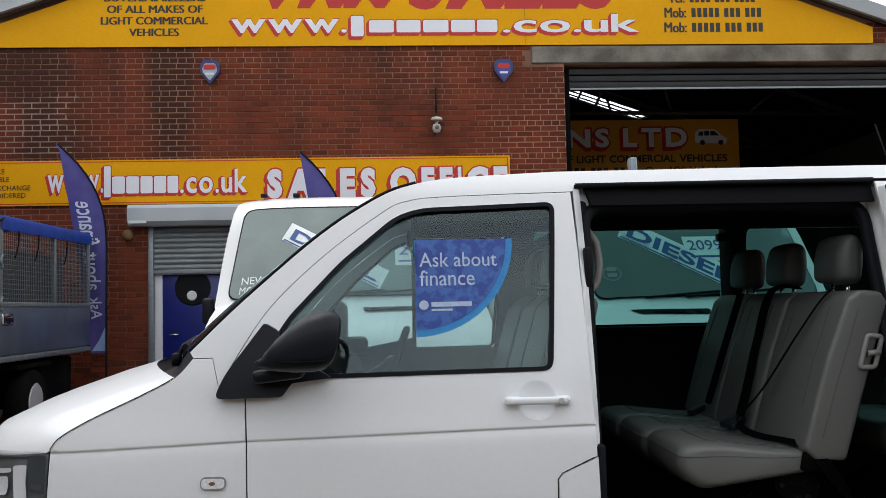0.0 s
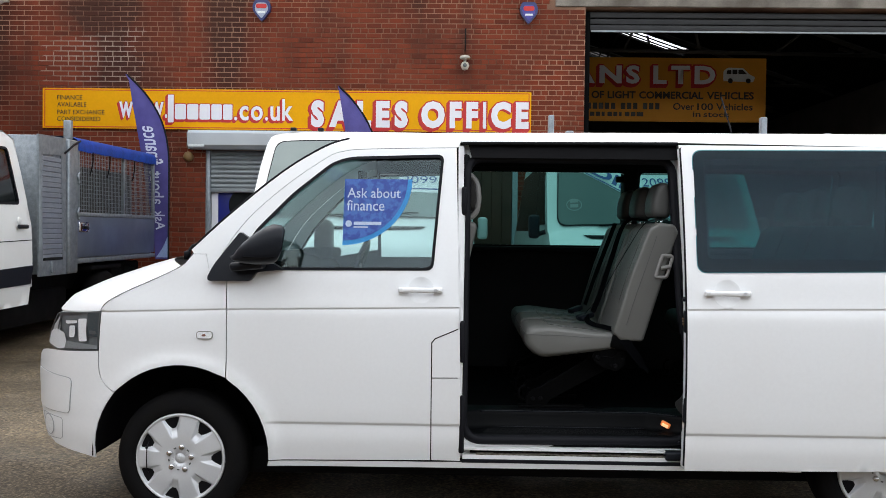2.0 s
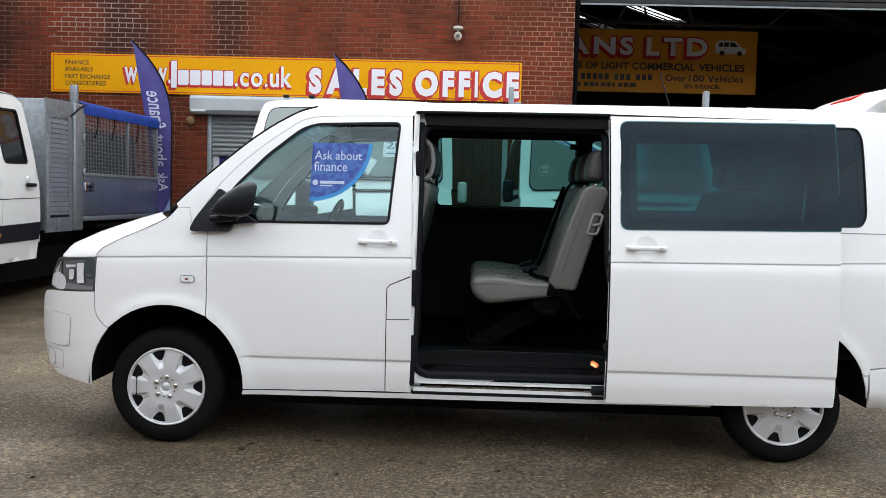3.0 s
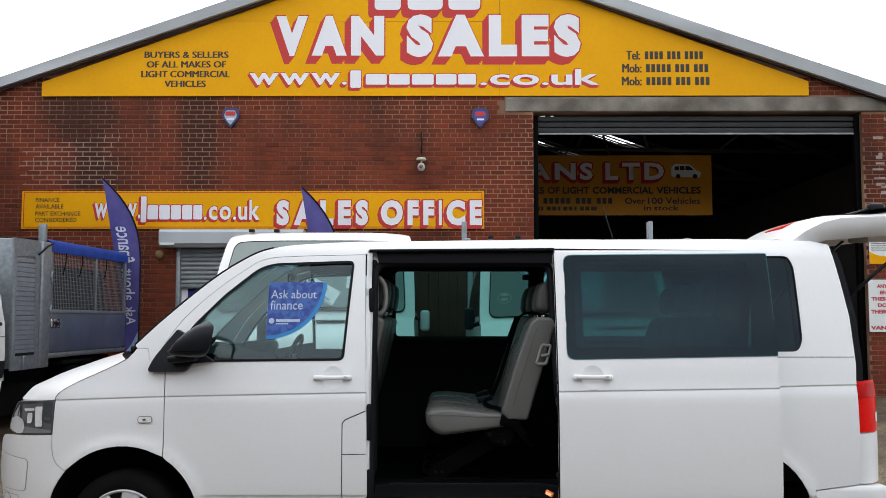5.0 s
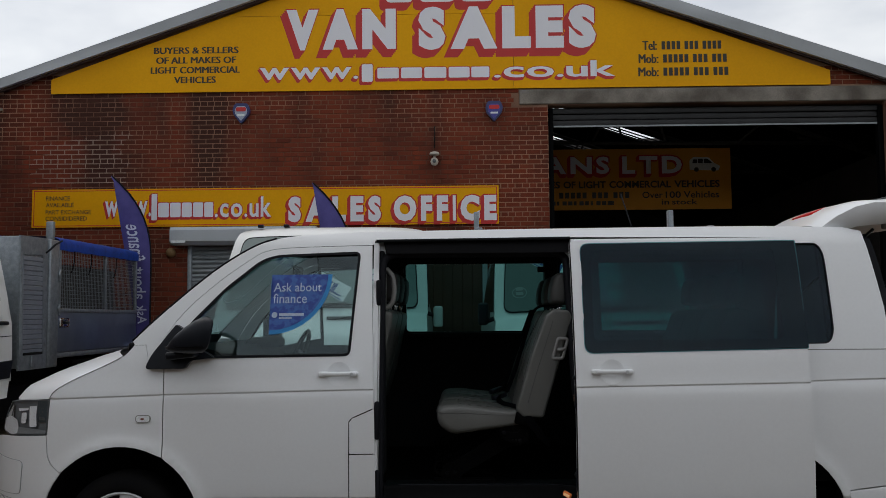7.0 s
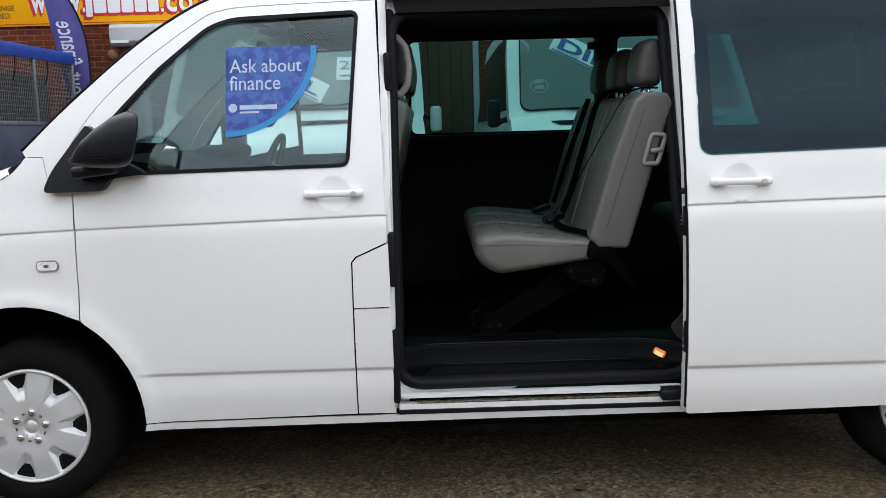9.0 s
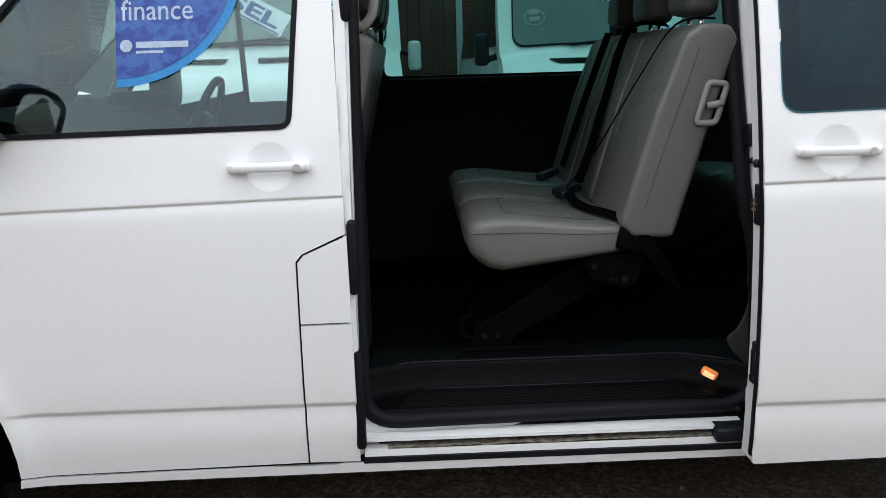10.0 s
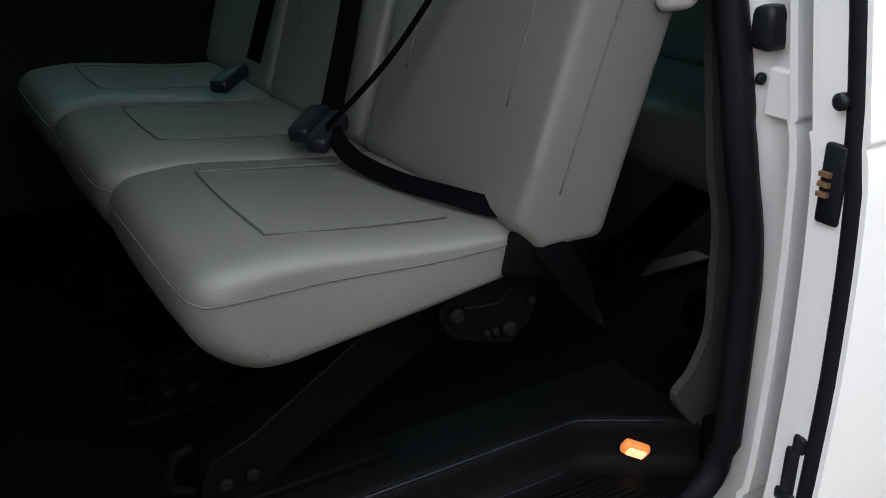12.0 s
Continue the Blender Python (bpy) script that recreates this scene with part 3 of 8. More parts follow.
def build_walls():
    outer = [(-6.95, 0.0), (DOOR[0], 0.0), (DOOR[0], DOOR[2]), (DOOR[1], DOOR[2]), (DOOR[1], 0.0), (GATE[0], 0.0), (GATE[0], GATE[2]),
             (GATE[1], GATE[2]), (GATE[1], 0.0), (10.6, 0.0), (10.6, roof_z(10.6)), (RIDGE_X, RIDGE_Z), (-6.95, roof_z(-6.95))]
    wall = solo("wall_front", plate(outer, FY + 0.008, 0.30, step=3.0), M_mortar,
                "red brick gable wall with sooty stains and pale mortar", "wall", kind="structure")
    bricks_on(wall)
    # a stretch repointed with paler mortar
    rng = random.Random(8)
    left = [(-5.25 + rng.uniform(-0.15, 0.15), 3.72 + 0.079 * k) for k in range(9)]
    right = [(-3.72 + rng.uniform(-0.14, 0.10), 3.72 + 0.079 * k) for k in range(12)]
    part("repointing", plate(left[::-1] + right, FY + 0.0045, 0.003, step=3.0), material("pale_mortar", (0.42, 0.34, 0.27), 0.95, spec=0.2, col2=(0.17, 0.10, 0.07), scale=2.5, amount=0.5, bump=0.4, bump_scale=90), wall, "paler repointed mortar")
    # garage shell
    yb = 30.0
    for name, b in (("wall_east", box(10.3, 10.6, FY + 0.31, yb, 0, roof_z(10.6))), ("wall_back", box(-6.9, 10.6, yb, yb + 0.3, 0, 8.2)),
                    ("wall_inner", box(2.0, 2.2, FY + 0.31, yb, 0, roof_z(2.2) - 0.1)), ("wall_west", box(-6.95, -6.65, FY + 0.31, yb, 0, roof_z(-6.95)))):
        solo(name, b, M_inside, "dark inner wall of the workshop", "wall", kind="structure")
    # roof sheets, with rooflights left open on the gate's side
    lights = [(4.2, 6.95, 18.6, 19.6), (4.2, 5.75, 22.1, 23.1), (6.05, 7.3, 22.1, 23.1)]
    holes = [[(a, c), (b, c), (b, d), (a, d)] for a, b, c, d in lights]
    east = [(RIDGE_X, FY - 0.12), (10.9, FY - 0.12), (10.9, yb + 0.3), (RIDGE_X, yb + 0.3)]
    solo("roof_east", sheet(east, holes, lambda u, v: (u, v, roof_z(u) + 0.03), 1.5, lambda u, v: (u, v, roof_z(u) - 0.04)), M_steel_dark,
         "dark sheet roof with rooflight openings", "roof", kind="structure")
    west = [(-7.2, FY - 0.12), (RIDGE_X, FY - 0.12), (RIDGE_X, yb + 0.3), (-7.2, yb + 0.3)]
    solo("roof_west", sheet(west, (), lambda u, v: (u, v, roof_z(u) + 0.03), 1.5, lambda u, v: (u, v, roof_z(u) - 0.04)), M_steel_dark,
         "dark sheet roof", "roof", kind="structure")
    for a, b, c, d in lights:
        t = thing("rooflight", (a, c, roof_z(a)), "bright rooflight with glazing bars in the workshop roof", "rooflight", "rooflights")
        for k in range(4):
            y = c + 0.06 + (d - c - 0.12) * k / 3
            part("glazing_bar", tube([(a, y, roof_z(a) - 0.03), (b, y, roof_z(b) - 0.03)], 0.018, 4), M_steel_dark, t)
    for y in (14.0, 17.8, 21.4, 25.0):
        t = thing("roof_truss", (6, y, 5), "dark steel roof truss", "truss", "roof trusses")
        part("rafter", tube([(2.3, y, roof_z(2.3) - 0.16), (10.2, y, roof_z(10.2) - 0.16)], 0.05, 6), M_truss, t)
        part("tie", tube([(2.3, y, 5.05), (10.2, y, 4.95)], 0.04, 6), M_truss, t)
        for k in range(5):
            x = 3.0 + k * 1.5
            part("strut", tube([(x, y, 5.02), (x + (0.75 if k % 2 else -0.3), y, roof_z(x) - 0.2)], 0.03, 6), M_truss, t)
    # verge flashing along both slopes of the gable
    for name, x0, x1 in (("verge_west", -7.15, RIDGE_X), ("verge_east", RIDGE_X, 10.95)):
        z0, z1 = roof_z(x0) + 0.06, roof_z(x1) + 0.06
        out = [(x0, z0 - 0.18), (x1, z1 - 0.18), (x1, z1 + 0.03), (x0, z0 + (0.03 if x0 == RIDGE_X else -0.02))]
        solo(name, plate(out, FY - 0.20, 0.07, step=1.5), M_verge, "grey metal verge flashing along the gable", "trim", kind="structure")
        low = [(x0, z0 - 0.215), (x1, z1 - 0.215), (x1, z1 - 0.16), (x0, z0 - 0.16)]
        solo(name.replace("verge", "soffit"), plate(low, FY - 0.12, 0.04, step=1.5), M_soffit, "dark weathered board under the verge", "trim", kind="structure")
    # concrete lintel over the gate
    solo("lintel", box(2.78, 10.6, FY - 0.03, FY + 0.2, 4.955, 5.20, 0.01, 1), M_concrete, "stained concrete lintel over the gate", "lintel", kind="structure")


def bricks_on(wall):
    """Stretcher courses with a course of headers every sixth; the pieces of one stretch of the wall are parts, the rest one mesh."""
    rng = random.Random(4)
    L, Hd, h, j = 0.225, 0.1075, 0.068, 0.011
    spans, course, z = [], 0, 0.02
    sign = [(-5.3, 2.98, 3.62, 2.43)]
    while z < 7.6:
        header = course % 6 == 3
        w = Hd if header else L
        x = -6.9 - (0 if course % 2 else (w + j) / 2)
        while x < 10.55:
            x0, x1 = x, x + w
            x = x1 + j
            top = min(roof_z(x0), roof_z(x1)) - 0.02
            if z + h > top or (z > 5.2 and -4.9 < x0 and x1 < 7.7 and z + h < top - 0.38) or z > 5.5 and -4.9 < x0 < 7.7:
                continue
            cut = False
            for a, b, t in (DOOR, GATE):
                if z < t and x0 < b and x1 > a:
                    if x0 < a - 0.05:
                        x1 = a
                    elif x1 > b + 0.05:
                        x0 = b
                    else:
                        cut = True
            if cut or (4.95 < z + h and z < 5.2 and x1 > 2.78) or (3.02 < z < 3.55 and -5.2 < x0 and x1 < 2.35):
                continue
            spans.append((x0, x1, z, header))
        z += h + j
        course += 1
    rest, shared = [], {}
    count = 0
    for x0, x1, z, header in spans:
        full = abs(x1 - x0 - (Hd if header else L)) < 1e-6
        if full and -1.2 < x0 < 3.0 and 3.66 < z < 5.0 and count < 300:
            key = header
            if key not in shared:
                shared[key] = mesh("brick", *brick_data(0, x1 - x0, 0, h, 0))
                shared[key].materials.append(M_brick)
            ob = part("brick", shared[key], None, wall)
            ob.matrix_basis = pose(x0, FY + rng.uniform(-0.002, 0.002), z)
            count += 1
        else:
            rest.append((x0, x1, z))
    v, f = [], []
    for x0, x1, z in rest:
        a, b = brick_data(x0, x1, z, z + h, FY + rng.uniform(-0.002, 0.002))
        f += [tuple(i + len(v) for i in q) for q in b]
        v += a
    ob = part("brickwork", mesh("brickwork", v, f), M_brick, wall)
    ob["kind"] = "stuff"


def brick_data(x0, x1, z0, z1, y):
    c = 0.004
    v = [(x0 + c, y, z0 + c), (x1 - c, y, z0 + c), (x1 - c, y, z1 - c), (x0 + c, y, z1 - c),
         (x0, y + 0.012, z0), (x1, y + 0.012, z0), (x1, y + 0.012, z1), (x0, y + 0.012, z1)]
    return v, [(0, 1, 2, 3), (0, 4, 5, 1), (1, 5, 6, 2), (2, 6, 7, 3), (3, 7, 4, 0)]


build_walls()


def sign_x(px):
    return -5.02 + 0.009605 * (px - 77)


def sign_z(py):
    return 5.22 + (267 - py) * 0.01004


def shadowed(parent, body, x0, x1, z0, z1, y, bold, dx, dz, steps=4, blocks=None, wide=0.0, gap=0.06):
    """White lettering with a red block shadow; blocks gives plain shapes in place of letters."""
    def one(yy, ox, oz, grow):
        if blocks:
            return join(*[moved(rounded_block(a + ox - grow, b + ox + grow, z0 + lo * (z1 - z0) + oz - grow, z0 + hi * (z1 - z0) + oz + grow, yy), Matrix()) for a, b, lo, hi in blocks])
        return spaced(body, x0 + ox, x1 + ox, z0 + oz, z1 + oz, yy, bold, gap, grow)
    reds = [one(y + 0.0006 * (k + 1), dx * (k + 0.001) / steps, dz * (k + 0.001) / steps, wide) for k in range(steps + 1)]
    part("shadow_lettering", join(*reds), M_signred, parent, "red block shadow of the lettering")
    part("lettering", one(y - 0.001, 0, 0, 0), M_signwhite, parent, "white lettering")


def heavy(body, x0, x1, z0, z1, y, d):
    """Flat lettering struck twice, a little apart, for a bolder stroke."""
    return join(letters(body, x0, x1 - d, z0, z1, y, 0.0, 0.0), letters(body, x0 + d, x1, z0, z1, y - 0.0008, 0.0, 0.0))


def rounded_block(x0, x1, z0, z1, y):
    bm = bmesh.new()
    bm.faces.new([bm.verts.new((u, y, v)) for u, v in rounded([(x0, z0), (x1, z0), (x1, z1), (x0, z1)], min(x1 - x0, z1 - z0) * 0.16, 3)])
    return bm


def build_gable_sign():
    t = thing("gable_sign", (1.43, FY, 5.22), "large yellow gable signboard with white and red lettering", "sign")
    y = FY - 0.035
    P = lambda *pts: [(sign_x(a), sign_z(b)) for a, b in pts]
    # boards meet at thin joints
    seam_x, seam_z = 880, 140
    left_top = P((380, seam_z), (880 - 0.6, seam_z), (880 - 0.6, 56), (748, 12))
    right = P((880, 267), (1419, 267), (1419, 243), (880, 56))
    bottom = P((77, 267), (879.4, 267), (879.4, seam_z + 0.6), (378, seam_z + 0.6), (77, 243))
    for pts in (left_top, right, bottom):
        part("board", plate(pts, y, 0.02, step=2.0), M_yellow, t)
    yy = y - 0.004
    X, Z = sign_x, sign_z
    shadowed(t, "VAN", X(487), X(677), Z(199), Z(130), yy, 0.072, -0.09, -0.12, wide=0.02, gap=0.07)
    shadowed(t, "SALES", X(716), X(1022), Z(201), Z(128), yy, 0.072, -0.09, -0.12, wide=0.02, gap=0.08)
    shadowed(t, "", 0, 1, Z(120), Z(48), yy, 0, -0.09, -0.12, wide=0.02,
             blocks=[(X(660), X(706), 0, 1), (X(718), X(780), 0, 1), (X(790), X(846), 0, 1)])
    shadowed(t, "www.", X(441), X(612), Z(248), Z(228), yy, 0.02, -0.03, -0.04, 2, wide=0.012, gap=0.03)
    names = [(X(618), X(637), -0.3, 1.35), (X(645), X(682), 0, 1), (X(686), X(722), 0, 1), (X(726), X(764), 0, 1), (X(768), X(804), 0, 1), (X(807), X(838), 0, 1)]
    shadowed(t, "", 0, 1, Z(248), Z(230), yy, 0, -0.03, -0.04, 2, blocks=names, wide=0.012)
    shadowed(t, ".co.uk", X(846), X(1054), Z(249), Z(222), yy, 0.02, -0.03, -0.04, 2, wide=0.012, gap=0.045)
    for k, (s, a, b) in enumerate((("BUYERS & SELLERS", 256, 404), ("OF ALL MAKES OF", 260, 400), ("LIGHT COMMERCIAL", 251, 407), ("VEHICLES", 292, 365))):
        part("small_lettering", heavy(s, X(a), X(b), Z(202 + 16.6 * k), Z(191 + 16.6 * k), yy, 0.014), M_signblack, t, "dark lettering")
    for k, (word, a, c, b, groups) in enumerate((("Tel:", 1101, 1126, 1238, (4, 3, 4)), ("Mob:", 1094, 1128, 1247, (5, 3, 3)), ("Mob:", 1093, 1128, 1249, (5, 3, 3)))):
        part("small_lettering", heavy(word, X(a), X(c), Z(206 + 22 * k), Z(191 + 22 * k), yy, 0.014), M_signblack, t, "dark lettering")
        px, step = c + 8, (b - c - 8) / (sum(groups) + 1.2)
        for n in groups:
            for _ in range(n):
                part("number_bar", bars(X(px), X(px + step * 0.70), Z(198.5 + 22 * k), 0.135, yy + 0.002), M_signblack, t, "dark bars of a number line")
                px += step
            px += step * 0.6


def build_strip_sign():
    t = thing("office_sign", (-1.4, FY, 3.0), "long yellow office signboard with red and white lettering", "sign")
    x0, x1, z0, z1 = -5.29, 2.42, 2.98, 3.61
    y = FY - 0.035
    part("board", plate([(x0, z0), (x1, z0), (x1, z1), (x0, z1)], y, 0.025, step=3.0), M_yellow, t)
    rim = [box(x0 + 0.03, x1 - 0.03, y - 0.003, y, z0 + 0.02, z0 + 0.032), box(x0 + 0.03, x1 - 0.03, y - 0.003, y, z1 - 0.032, z1 - 0.02),
           box(x0 + 0.03, x0 + 0.042, y - 0.003, y, z0 + 0.032, z1 - 0.032), box(x1 - 0.042, x1 - 0.03, y - 0.003, y, z0 + 0.032, z1 - 0.032)]
    part("border", join(*rim), M_signred, t, "thin red border line")
    X = lambda px: x0 + (px - 32) / 828 * (x1 - x0)
    Z = lambda py: z1 - (py - 122) / 74 * (z1 - z0)
    yy = y - 0.005
    for k, (s, a, b) in enumerate((("FINANCE", 57, 100), ("AVAILABLE", 57, 107), ("PART EXCHANGE", 57, 138), ("CONSIDIDERED", 57, 131))):
        zz = (139, 152, 166, 178.5)[k] + 1
        part("small_lettering", letters(s, X(a), X(b), Z(zz + 3.5), Z(zz - 5), yy, 0.006, 0.0), M_signblack, t, "dark lettering")
    shadowed(t, "SALES", X(489), X(653), Z(190), Z(140), yy, 0.065, -0.035, -0.04, 3, wide=0.02, gap=0.075)
    shadowed(t, "OFFICE", X(675), X(856), Z(190), Z(140), yy, 0.065, -0.035, -0.04, 3, wide=0.02, gap=0.075)
    shadowed(t, "www.", X(163), X(245), Z(176), Z(146), yy, 0.02, -0.03, -0.03, 2, wide=0.012, gap=0.02)
    names = [(X(246), X(256), -0.15, 1.2), (X(258), X(277), 0, 0.75), (X(279), X(298), 0, 0.75), (X(300), X(318), 0, 0.75), (X(320), X(338), 0, 0.75), (X(340), X(356), 0, 0.75)]
    shadowed(t, "", 0, 1, Z(178), Z(140), yy, 0, -0.03, -0.03, 2, blocks=names, wide=0.012)
    shadowed(t, ".co.uk", X(359), X(459), Z(179), Z(139), yy, 0.02, -0.03, -0.03, 2, wide=0.012, gap=0.035)


def build_office_door():
    x0, x1, head = DOOR
    box_ = thing("shutter_housing", (-1.8, FY, 2.66), "pale grey metal roller shutter housing under the office sign", "shutter")
    prof = [(0.0, 2.66), (-0.20, 2.66), (-0.26, 2.72), (-0.26, 2.90), (-0.22, 2.95), (0.0, 2.95)]
    n = len(prof)
    v = [(x, FY - 0.004 + a, b) for x in (-2.92, -0.55) for a, b in prof]
    f = [(i, (i + 1) % n, n + (i + 1) % n, n + i) for i in range(n)] + [tuple(range(n))[::-1], tuple(range(n, 2 * n))]
    part("housing", mesh("housing", v, f), M_shutter_box, box_)
    part("label_plate", box(-2.90, -2.66, FY - 0.268, FY - 0.265, 2.69, 2.73), M_card, box_, "small pale label")
    sh = thing("roller_shutter", (-1.8, FY, 2.05), "half-lowered grey steel roller shutter over the office door", "shutter")
    nsl = 8
    for k in range(nsl):
        z = 2.06 + k * 0.075
        pr = [(0.0, z), (-0.022, z + 0.015), (-0.026, z + 0.04), (-0.012, z + 0.066), (0.0, z + 0.073)]
        m = len(pr)
        v = [(x, FY + 0.06 + a, b) for x in (x0 + 0.06, x1 - 0.06) for a, b in pr]
        part("slat", mesh("slat", v, [(i, i + 1, m + i + 1, m + i) for i in range(m - 1)], True), M_shutter, sh)
    part("bottom_rail", box(x0 + 0.06, x1 - 0.06, FY + 0.02, FY + 0.06, 2.0, 2.06, 0.006), M_shutter, sh)
    for a in (x0, x1 - 0.07):
        part("guide", box(a, a + 0.07, FY - 0.01, FY + 0.09, 0.1, 2.66, 0.006), M_galv, sh)
    d = thing("door_1", (-1.7, FY + 0.12, 0.2), "dark blue panelled office door in a white frame", "door", kind="structure")
    part("door_frame", plate([(x0 + 0.07, 0.15), (x1 - 0.07, 0.15), (x1 - 0.07, 2.1), (x0 + 0.07, 2.1)], FY + 0.10, 0.06,
                             [[(x0 + 0.17, 0.16), (x1 - 0.17, 0.16), (x1 - 0.17, 1.99), (x0 + 0.17, 1.99)]], 2.0), M_signwhite, d, "white door frame")
    part("door_leaf", box(x0 + 0.17, x1 - 0.17, FY + 0.12, FY + 0.165, 0.2, 1.985, 0.004), M_blue, d)
    part("window_hatch", lathe([(0.25, 0.0), (0.25, -0.010), (0.23, -0.014)], (-2.11, FY + 0.12, 1.80), seg=32), M_trim, d, "round dark glazed hatch")
    part("badge", lathe([(0.07, 0.0), (0.07, -0.006), (0.05, -0.008)], (-2.12, FY + 0.10, 1.69), seg=24), M_card, d, "small round white badge")
    part("door_handle", tube([(-2.42, FY + 0.12, 1.15), (-2.42, FY + 0.07, 1.15), (-2.30, FY + 0.07, 1.15)], 0.012), M_chrome, d)
    solo("bell_box", lathe([(0.075, 0.0), (0.08, -0.03), (0.06, -0.07), (0.02, -0.085)], (-2.97, FY, 2.55), seg=24), material("ochre_plastic", (0.22, 0.13, 0.05), 0.5),
         "small ochre round bell on the brick wall", "bell")


def build_brown_door():
    """A brown timber door beside the gate, behind the parked vans."""
    d = thing("door_2", (1.6, FY, 0.2), "brown boarded timber door with a pale frame beside the gate", "door", kind="structure")
    wood = material("brown_door_timber", (0.085, 0.036, 0.019), 0.6, col2=(0.055, 0.025, 0.013), scale=3, bump=0.2, bump_scale=60)
    for k in range(6):
        part("plank", box(1.18 + 0.16 * k, 1.336 + 0.16 * k, FY - 0.045, FY - 0.012, 0.22, 2.60, 0.004, 1), wood, d)
    for x in (1.09, 2.14):
        part("door_post", box(x, x + 0.085, FY - 0.06, FY - 0.010, 0.2, 2.62, 0.004, 1), M_shutter_box, d, "pale grey door post")


def build_alarms():
    for x, z, c in ((-1.82, 4.85, (0.35, 0.40, 0.50)), (2.36, 4.84, (0.05, 0.05, 0.30))):
        t = thing("alarm_box", (x, FY, z), "shield-shaped blue and white alarm box on the brick wall", "alarm", "alarm boxes")
        shield = rounded([(x - 0.10, z + 0.165), (x + 0.10, z + 0.165), (x + 0.145, z + 0.07), (x + 0.13, z - 0.02), (x, z - 0.18), (x - 0.13, z - 0.02), (x - 0.145, z + 0.07)], 0.035)
        part("case", plate(shield, FY - 0.075, 0.072, step=1.0), material("alarm_case", (0.018, 0.028, 0.13), 0.35), t, "blue case")
        front = [(x + (u - x) * 0.72, z + (v - z) * 0.72 - 0.005) for u, v in shield]
        part("front_plate", plate(front, FY - 0.088, 0.013, step=1.0), material("alarm_front", c, 0.4), t)
        part("strip", plate(rounded([(x - 0.085, z + 0.025), (x + 0.085, z + 0.025), (x + 0.085, z + 0.095), (x - 0.085, z + 0.095)], 0.033), FY - 0.094, 0.005, step=1.0), M_signred, t, "dark red oval label")
        part("small_print", bars(x - 0.06, x + 0.06, z - 0.035, 0.03, FY - 0.088), M_card, t)
    t = thing("dome_camera", (1.375, FY, 4.1), "white dome security camera on a wall bracket", "camera")
    part("bracket", join(box(1.345, 1.405, FY - 0.10, FY - 0.001, 4.10, 4.15, 0.008), tube([(1.375, FY - 0.09, 4.12), (1.375, FY - 0.09, 4.02)], 0.018)), M_cream, t)
    part("cap", lathe([(0.02, 0.035), (0.07, 0.022), (0.085, -0.005), (0.08, -0.02), (0.03, -0.022)], (1.375, FY - 0.11, 4.13), "z", 24), M_cream, t, "flat cream cap")
    part("ball", lathe([(0.01, 0.07), (0.045, 0.055), (0.068, 0.0), (0.045, -0.055), (0.01, -0.07)], (1.375, FY - 0.11, 4.0), "z", 24), M_cream, t)
    part("lens", lathe([(0.032, 0.0), (0.030, -0.008), (0.0, -0.010)], (1.375, FY - 0.172, 4.0), "y", 18), M_lamp_dark, t, "dark lens")
    part("cable", tube([(1.375, FY - 0.012, 4.24), (1.38, FY - 0.012, 4.6)], 0.008, 6), M_trim, t)
    # tannoy horn near the left end
    t = thing("horn_speaker", (-6.0, FY, 4.95), "weathered cream horn loudspeaker under the verge", "speaker")
    bm = lathe([(0.05, 0.30), (0.07, 0.22), (0.10, 0.12), (0.17, 0.02), (0.21, -0.02), (0.205, -0.025), (0.15, 0.03), (0.06, 0.14)], (0, 0, 0), "y", 28)
    part("horn", moved(bm, pose(-5.92, FY - 0.34, 4.90, 14, 0, -18) @ Matrix.Scale(0.68, 4)), M_cream, t)
    part("driver", moved(lathe([(0.0, -0.05), (0.05, -0.04), (0.06, 0.05), (0.0, 0.06)], (0, 0, 0), "y", 20), pose(-5.92, FY - 0.30, 4.90, 14, 0, -18) @ Matrix.Scale(0.68, 4)), M_grey_plastic, t)
    part("mount", tube([(-5.90, FY - 0.16, 4.94), (-5.86, FY, 4.98)], 0.024), M_cream, t)


